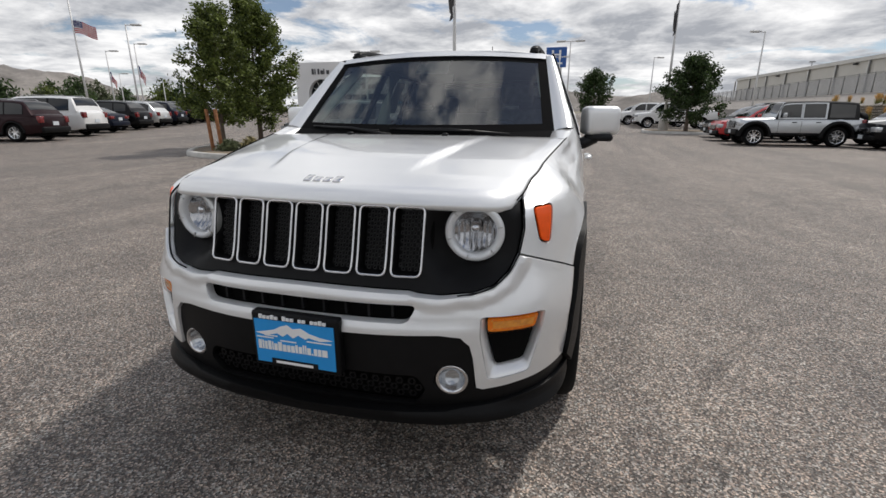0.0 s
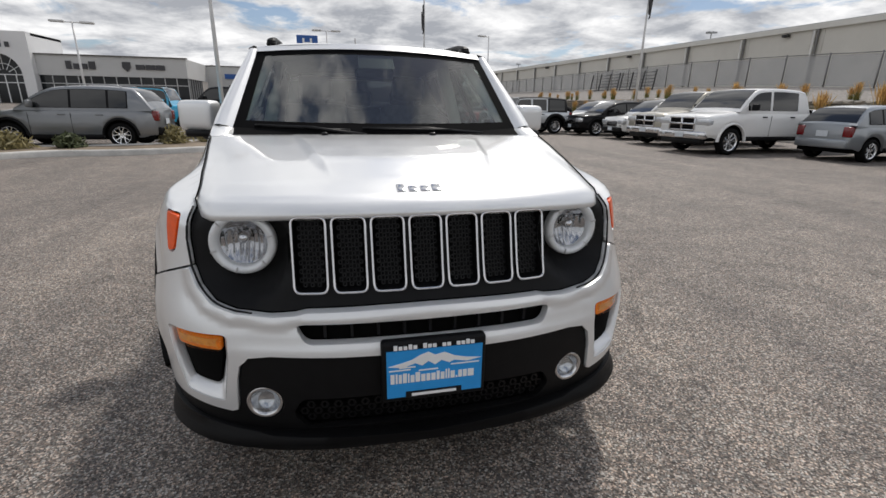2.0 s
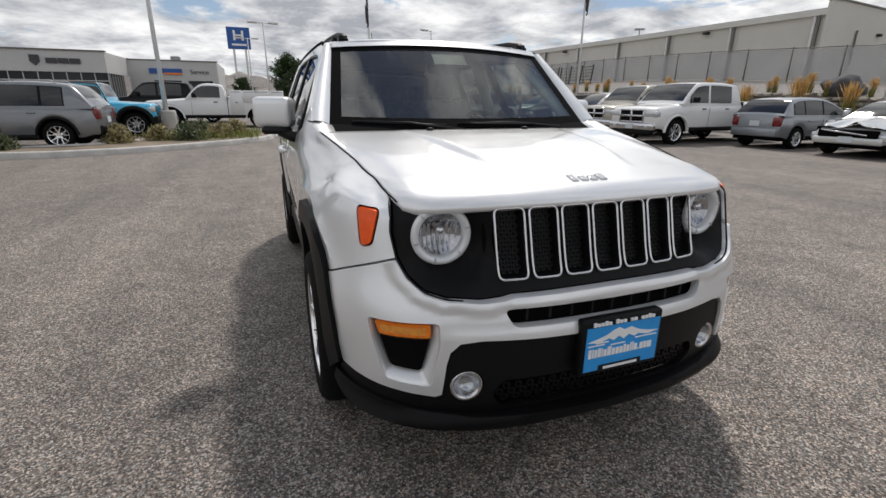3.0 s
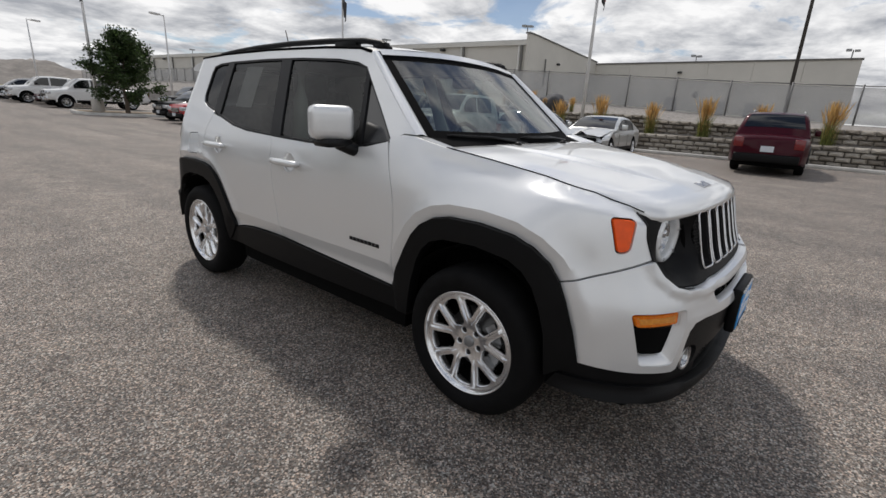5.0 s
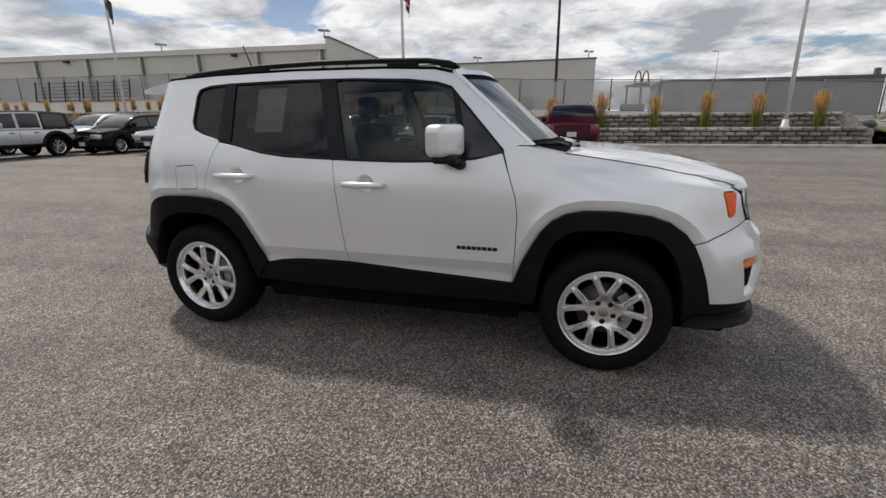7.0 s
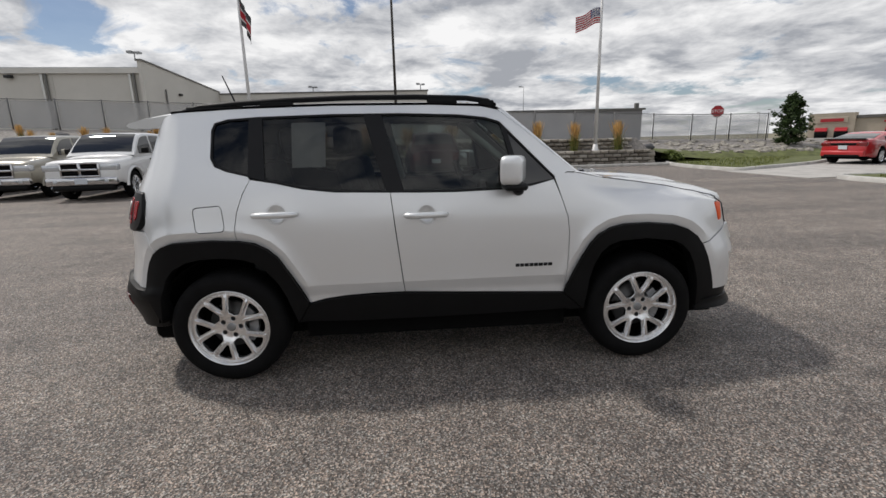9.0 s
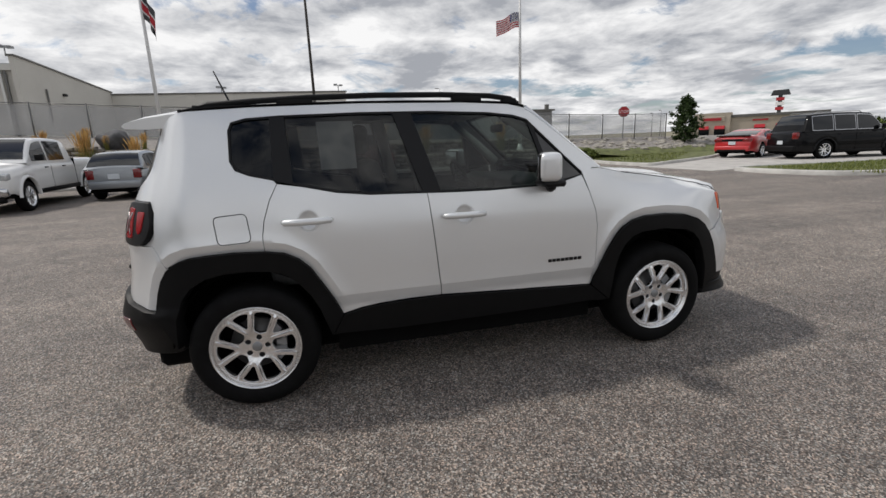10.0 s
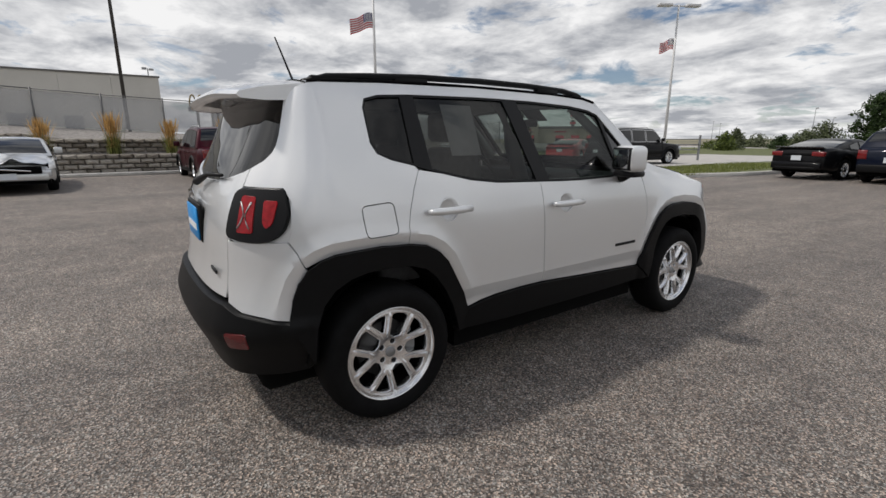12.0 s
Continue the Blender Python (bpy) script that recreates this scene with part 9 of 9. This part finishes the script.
# west row
row = [("suv", "suv", "brown"), ("suv", "big_suv", "white_paint"), ("sedan", "sedan", "navy"), ("suv", "suv", "black"), ("suv", "suv", "pale_silver"), ("suv", "suv", "navy"), ("suv", "suv", "black"), ("sedan", "sedan", "black"), ("suv", "suv", "grey"), ("sedan", "sedan", "black"), ("suv", "suv", "pale_silver")]
for k, (nm, kd, col) in enumerate(row):
    car(nm, kd, col, {"brown": "dark brown crossover at the head of the row", "white_paint": "white boxy people carrier with a dark roof band", "navy": "dark blue car in the far row", "black": "black car in the far row", "pale_silver": "pale silver crossover in the far row", "grey": "dark grey crossover in the far row"}[col], (-25.2 - 1.22 * (k - 1)) if k else -23.4, (14.5 + 2.75 * (k - 1)) if k else 11.5, heading(-0.95, -0.3), group="row of cars by the west lamps")
# north row behind the far tree
for k, (nm, kd, col, lab) in enumerate((("pickup", "pickup", "white_paint", "white pickup parked beside the far tree"), ("sedan", "sedan", "maroon", "maroon sedan in the far row"), ("pickup", "pickup", "white_paint", "white pickup in the far row"), ("sedan", "sedan", "silver", "silver sedan in the far row"), ("suv", "suv", "grey", "grey crossover in the far row"))):
    car(nm, kd, col, lab, 8.2 - 0.4 * k, 38.5 + 3.4 * k, E_NOSE, group="row beside the far tree")
car("pickup", "pickup", "black", "black pickup parked past the far tree", 14.5, 36.0, E_NOSE, category="pickup")
# south side
car("suv", "big_suv", "black", "black large sport utility on the driveway", 12.95, -21.9, heading(-0.2, -0.98), H=1.97)
car("coupe", "coupe", "red", "bright red muscle sedan with a black boot spoiler", 16.6, -21.1, heading(0.36, -0.93))
car("coupe", "coupe", "black", "black coupe with a boot spoiler", 3.15, -19.7, heading(-0.2, -0.98))
car("suv", "suv", "navy", "dark sport utility parked beside the black coupe", 0.95, -19.4, heading(-0.08, -1))

# ---- beds and lawns ----
kerbed_island("island_kerb_north", [(-11.45, 9.4), (-10.75, 8.65), (-9.4, 8.1), (-8.6, 8.2), (-7.6, 9.2), (-6.9, 9.75), (-5.6, 9.85), (-4.3, 10.35), (-2.9, 11.35), (-1.15, 13.25), (-0.7, 15.0), (-0.8, 17.0), (-2.5, 18.6), (-4.6, 17.6), (-4.4, 14.2), (-5.6, 11.95), (-9.4, 11.4), (-11.2, 13.2), (-12.2, 12.6), (-12.0, 10.6)], M["soil"], "low concrete kerb round the planted island", 0.15)
kerbed_island("island_kerb_south", [(9.6, -12.9), (6.9, -13.3), (5.9, -15.5), (5.1, -18.5), (4.7, -26), (5.0, -40), (8.4, -40), (9.0, -26), (9.6, -18), (10.1, -14.2)], M["lawn"], "concrete kerb round the grass island", 0.14)
kerbed_island("lawn_kerb", [(14.2, -12.6), (18.9, -12.8), (25.0, -15.6), (40, -22), (60, -34), (60, -50), (40, -38), (22, -24.0), (17.2, -19.4), (14.6, -14.4)], M["lawn"], "concrete kerb round the sloping lawn", 0.14)
bm = bmesh.new()
prism(bm, [(10.2, -12.4), (13.9, -12.2), (14.5, -14.6), (17.2, -19.6), (22, -24.4), (40, -38.6), (60, -51), (60, -90), (9.2, -90), (9.3, -26), (9.9, -18), (10.3, -14)], -0.05, 0.02)
tagged(part("pavement", bm, M["concrete"], smooth=False), "pale concrete driveway between the lawns", "driveway", kind="structure")
bm = boxed(-60, 60, -75, -42, -0.05, 0.03)
tagged(part("ground", bm, M["lawn"], smooth=False), "strip of dry grass beyond the lot", "grass", kind="structure")

tree("tree", -10.9, 12.5, 0.1, 5.6, 1.72, 0.95, 4, "leaf", "young leafy green tree in the planted island", 24000, 0.085, 0.062, 0.6)
tree("tree", -10.75, 10.3, 0.1, 4.9, 1.42, 0.85, 21, "leaf", "young staked green tree at the island's tip", 17000, 0.06, 0.055, 0.55)
for x, y in ((-10.55, 9.5), (-10.25, 9.55)):
    t = thing("tree_stake", "reddish wooden tree stake leaning beside the tree", "stake", pose(x, y, 0.1, 3, -1, 0), "tree stakes")
    part("stake", boxed(-0.045, 0.045, -0.045, 0.045, -0.1, 1.32, bevel=0.01), M["stake"], t)
rnd = random.Random(5)
for k, (x, y, r, h) in enumerate(((-10.0, 9.6, 0.45, 0.34), (-9.6, 10.2, 0.45, 0.4), (-8.2, 10.75, 0.5, 0.42), (-7.0, 11.0, 0.4, 0.36), (-4.9, 12.4, 0.5, 0.5), (-4.0, 13.2, 0.5, 0.42), (-3.2, 13.0, 0.55, 0.55), (-2.4, 14.0, 0.5, 0.45), (-2.0, 15.4, 0.55, 0.5), (-3.1, 15.6, 0.5, 0.5))):
    bush("shrub", x, y, 0.1, r, h, "sage" if k % 3 else "leaf_olive", k, "low dry sage-coloured shrub in the island bed", 700, 0.07)
bm = blades("grass", [(rnd.uniform(-4.2, -1.2), rnd.uniform(12.8, 17.0), 0.11) for _ in range(1500)], 0.22, 0.1, None, 3, 0.01)
tagged(part("grass", bm, M["turf"]), "green and straw weeds in the island bed", "grass", kind="stuff")
sp = []
for _ in range(9000):
    x, y = rnd.uniform(14.3, 27), rnd.uniform(-26, -12.6)
    if y > -12.6 - (x - 17.3) * 0.37 - 0.1 or y < -14.6 - (x - 14.6) * 1.05 + 0.3:
        continue
    sp.append((x, y, 0.10))
tagged(part("grass", blades("grass", sp, 0.10, 0.1, None, 4, 0.012), M["turf"]), "mown green lawn beside the driveway", "lawn", kind="stuff")
sp = [(rnd.uniform(5.9, 9.2), rnd.uniform(-26, -13.6), 0.10) for _ in range(6000)]
tagged(part("grass", blades("grass", sp, 0.09, 0.1, None, 6, 0.012), M["turf"]), "mown green grass on the driveway island", "lawn", kind="stuff")
tree("tree", 7.8, 31.1, 0.15, 4.7, 2.2, 0.8, 8, "leaf_dark", "dark green spreading tree in the far bed", 15000, 0.11, 0.085, 0.75)
kerbed_island("island_kerb_far", [(5.2, 30.4), (6.0, 29.4), (11.0, 29.2), (12.4, 30.8), (12.0, 33.4), (6.2, 33.6), (5.3, 32.4)], M["soil"], "concrete kerb round the far tree's bed", 0.15)
tree("tree", 3.0, 70.0, 0.6, 7.0, 3.2, 0.8, 11, "leaf_dark", "broad dark green tree beyond the far rows", 9000, 0.16, 0.15)
tree("tree", -3.0, 66.0, 0.6, 3.4, 1.7, 0.4, 12, "leaf_dark", "low round dark tree beside the service wing", 4000, 0.1, 0.12)
tree("tree", 24.4, -23.6, 0.45, 3.5, 1.15, 0.3, 14, "leaf_dark", "small upright green tree on the lawn", 7000, 0.06, 0.08)
for k in range(46):
    a = radians(rnd.uniform(34, 66))
    d = rnd.uniform(95, 150)
    bush("tree", -math.sin(a) * d, math.cos(a) * d, 1.0, rnd.uniform(1.8, 4.0), rnd.uniform(3.2, 6.6), rnd.choice(["leaf_dark", "leaf", "leaf_olive"]), 40 + k, "distant green tree beyond the car rows", 620, 0.42, "tree")
for k in range(34):
    a = radians(rnd.uniform(-196, -147))
    d = rnd.uniform(62, 100)
    bush("shrub", -math.sin(a) * d, math.cos(a) * d, 0.0, rnd.uniform(1.2, 3.0), rnd.uniform(0.9, 2.2), rnd.choice(["leaf_dark", "leaf_olive", "leaf_olive", "leaf"]), 140 + k, "distant scrub along the far verge", 900, 0.2, "shrub")
tree("tree", 13.8, -70.5, 0.0, 6.6, 3.0, 0.6, 31, "leaf_dark", "broad dark green tree beyond the parked coupe", 9000, 0.16, 0.15)
for x, y, r, h in ((18.4, -69.5, 2.6, 3.2), (20.6, -70.5, 2.0, 2.4), (29.5, -72.0, 1.3, 2.6)):
    bush("shrub", x, y, 0.0, r, h, "leaf_olive", int(x * 10), "grey-green shrub along the far verge", 1800, 0.2)
for k in range(27):
    y = -10.87 + 2.2 * k
    reed_clump(20.6 + 0.12 * math.sin(k * 2.1), y + 0.12 * math.sin(k * 1.7), 0.74, (1.62 if y < 14 else 1.2) + 0.15 * math.sin(k * 3.3), k)
for k in range(30):
    reed_clump(21.9 + 0.5 * math.sin(k * 5.1), 9.0 + 1.25 * k + 0.4 * math.sin(k * 2.7), terrace_z(9.0 + 1.25 * k), 0.85 + 0.15 * math.sin(k * 4.3), k + 3, "bushy straw-gold grass on the gravel bank")
for k, (x, y, r) in enumerate(((22.4, 10.3, 0.9), (22.4, 18.0, 0.5), (22.4, -13.4, 0.35))):
    t = thing("boulder", "dark weathered boulder on the gravel bank", "boulder", pose(x, y, terrace_z(y) + 0.38 if y > 0 else 0.8, 0, 0, 40 * k))
    part("rock", rough_blob(bmesh.new(), r, r * 0.75, r * 0.6, 3.1 * k), M["boulder"], t)
for k, (x, y, r) in enumerate(((20.4, -13.6, 0.5), (21.4, -14.2, 0.45), (22.4, -15.0, 0.4), (23.6, -15.8, 0.4), (19.8, -13.6, 0.4))):
    bush("shrub", x, y, 0.25, r, r * 0.8, "leaf", 300 + k, "low green shrub at the end of the block wall", 500, 0.07)
bm = bmesh.new()
for k in range(150):
    x, y = rnd.uniform(22.6, 25.8), rnd.uniform(-26.0, -12.6)
    s = rnd.uniform(0.09, 0.24)
    z = 0.12 + (bank_z(y) - 0.1) * min(1.0, max(0.0, (x - 21.5) / 4.5)) + 0.02
    rock = rough_blob(bmesh.new(), s * 1.3, s, s * 0.7, k * 1.7, 1, 0.3)
    rock.transform(pose(x, y, z, 0, 0, k * 47))
    me = bpy.data.meshes.new("rock")
    rock.to_mesh(me)
    rock.free()
    bm.from_mesh(me)
    bpy.data.meshes.remove(me)
tagged(part("rocks", bm, plain("riprap_rock", (0.36, 0.335, 0.29), 0.95, var=0.35, scale=3.0, bump_s=0.5, bump_scale=20), smooth=False), "pale angular rocks scattered over the bank below the fence", "rocks", kind="stuff")
# steel cattle gates leaning on the fence
for y in (33.6, 38.6):
    t = thing("steel_gate", "black tubular steel gate leaning on the fence", "gate", pose(25.2, y, bank_z(y) - 0.25, 0, 8, 0), "steel gates")
    for k in range(6):
        bm = bmesh.new()
        tube(bm, [(0, -2.3, 0.15 + 0.26 * k), (0, 2.3, 0.15 + 0.26 * k)], 0.025, 6)
        part("rail", bm, M["black_steel"], t)
    for yy in (-2.3, -0.8, 0.8, 2.3):
        part("upright", boxed(-0.04, 0.04, yy - 0.035, yy + 0.035, -0.1, 1.6), M["black_steel"], t, smooth=False)
t = thing("steel_gate", "grey tubular steel gate beside the driveway", "gate", pose(13.9, -27.5, 0.02, 0, 0, 60))
for k in range(4):
    bm = bmesh.new()
    tube(bm, [(-1.8, 0, 0.35 + 0.33 * k), (1.8, 0, 0.35 + 0.33 * k)], 0.03, 6)
    part("rail", bm, M["galv"], t)
for x in (-1.8, 1.8):
    part("post", boxed(x - 0.05, x + 0.05, -0.05, 0.05, 0, 1.6), M["galv"], t, smooth=False)

# ---- wall blocks ----


def block_wall(name, x, top, y0, y1, course, count, label, limit, seed, rises=()):
    """A dry-laid wall of split-faced blocks: near blocks are parts, the far run is joined."""
    t = thing(name, label, "retaining wall", kind="structure")
    rnd = random.Random(seed)
    shapes = []
    for k in range(6):
        bm = bmesh.new()
        w, h, dpt = 0.432, course - 0.020, 0.26
        pts = []
        for (u, v, q) in ((-1, -1, 0), (1, -1, 0), (1, 1, 0), (-1, 1, 0)):
            pts.append(Vector((0, u * w / 2, v * h / 2)))
        ring0 = [bm.verts.new(p) for p in pts]
        ring1 = [bm.verts.new(Vector((-0.07 - rnd.uniform(0, 0.03), p.y * rnd.uniform(0.66, 0.92) + rnd.uniform(-0.02, 0.02), p.z * rnd.uniform(0.45, 0.88)))) for p in pts]
        ringb = [bm.verts.new(Vector((dpt, p.y * 0.9, p.z))) for p in pts]
        mid = bm.verts.new((-0.12 - rnd.uniform(0, 0.05), rnd.uniform(-0.05, 0.05), rnd.uniform(-0.02, 0.02)))
        for i in range(4):
            j = (i + 1) % 4
            bm.faces.new((ring0[i], ring0[j], ring1[j], ring1[i]))
            bm.faces.new((ringb[i], ringb[j], ring0[j], ring0[i]))
            bm.faces.new((ring1[i], ring1[j], mid))
        bm.faces.new(ringb)
        bmesh.ops.recalc_face_normals(bm, faces=bm.faces)
        me = bpy.data.meshes.new("block")
        bm.to_mesh(me)
        bm.free()
        me.materials.append(M["block"])
        shapes.append(me)
    far_v, far_f = [], []
    n = 0
    for c in range(count + len(rises)):
        z = top - course * (count - c - 0.5)
        off = 0.225 if c % 2 else 0.0
        k = 0
        y = (y0 if c < count else rises[c - count]) + off
        while y < y1:
            me = shapes[rnd.randrange(6)]
            px = x + 0.02 * c + rnd.uniform(-0.006, 0.006)
            if y < limit and n < 300:
                ob = new("block", me)
                ob.parent = t
                ob.matrix_basis = pose(px, y, z, 0, 0, 0)
                n += 1
            else:
                i = len(far_v)
                far_v += [(v.co.x + px, v.co.y + y, v.co.z + z) for v in me.vertices]
                far_f += [tuple(i + q for q in p.vertices) for p in me.polygons]
            y += 0.45
    if far_v:
        tagged(part("block_run", mesh_from("block_run", far_v, far_f), M["block"], t), kind="stuff")


block_wall("wall_terrace_lower", WALL_X, WALL_TOP, WALL_END, WALL_FAR, 0.19, 4, "grey split-faced block retaining wall", 20.0, 2)
block_wall("wall_terrace_upper", WALL2_X, WALL2_TOP, WALL_END + 0.6, WALL_FAR, 0.19, 3, "upper tier of grey split-faced blocks", 28.0, 3, WALL_RISE)
for yy, nm in ((WALL_END - 0.2, "cheek"),):
    bm = boxed(WALL_X + 0.1, 21.4, yy - 0.02, yy + 0.2, 0.0, WALL_TOP - 0.08)
    tagged(part("wall_terrace_end", bm, M["block"], smooth=False), "block end of the terrace wall", "retaining wall", kind="structure")
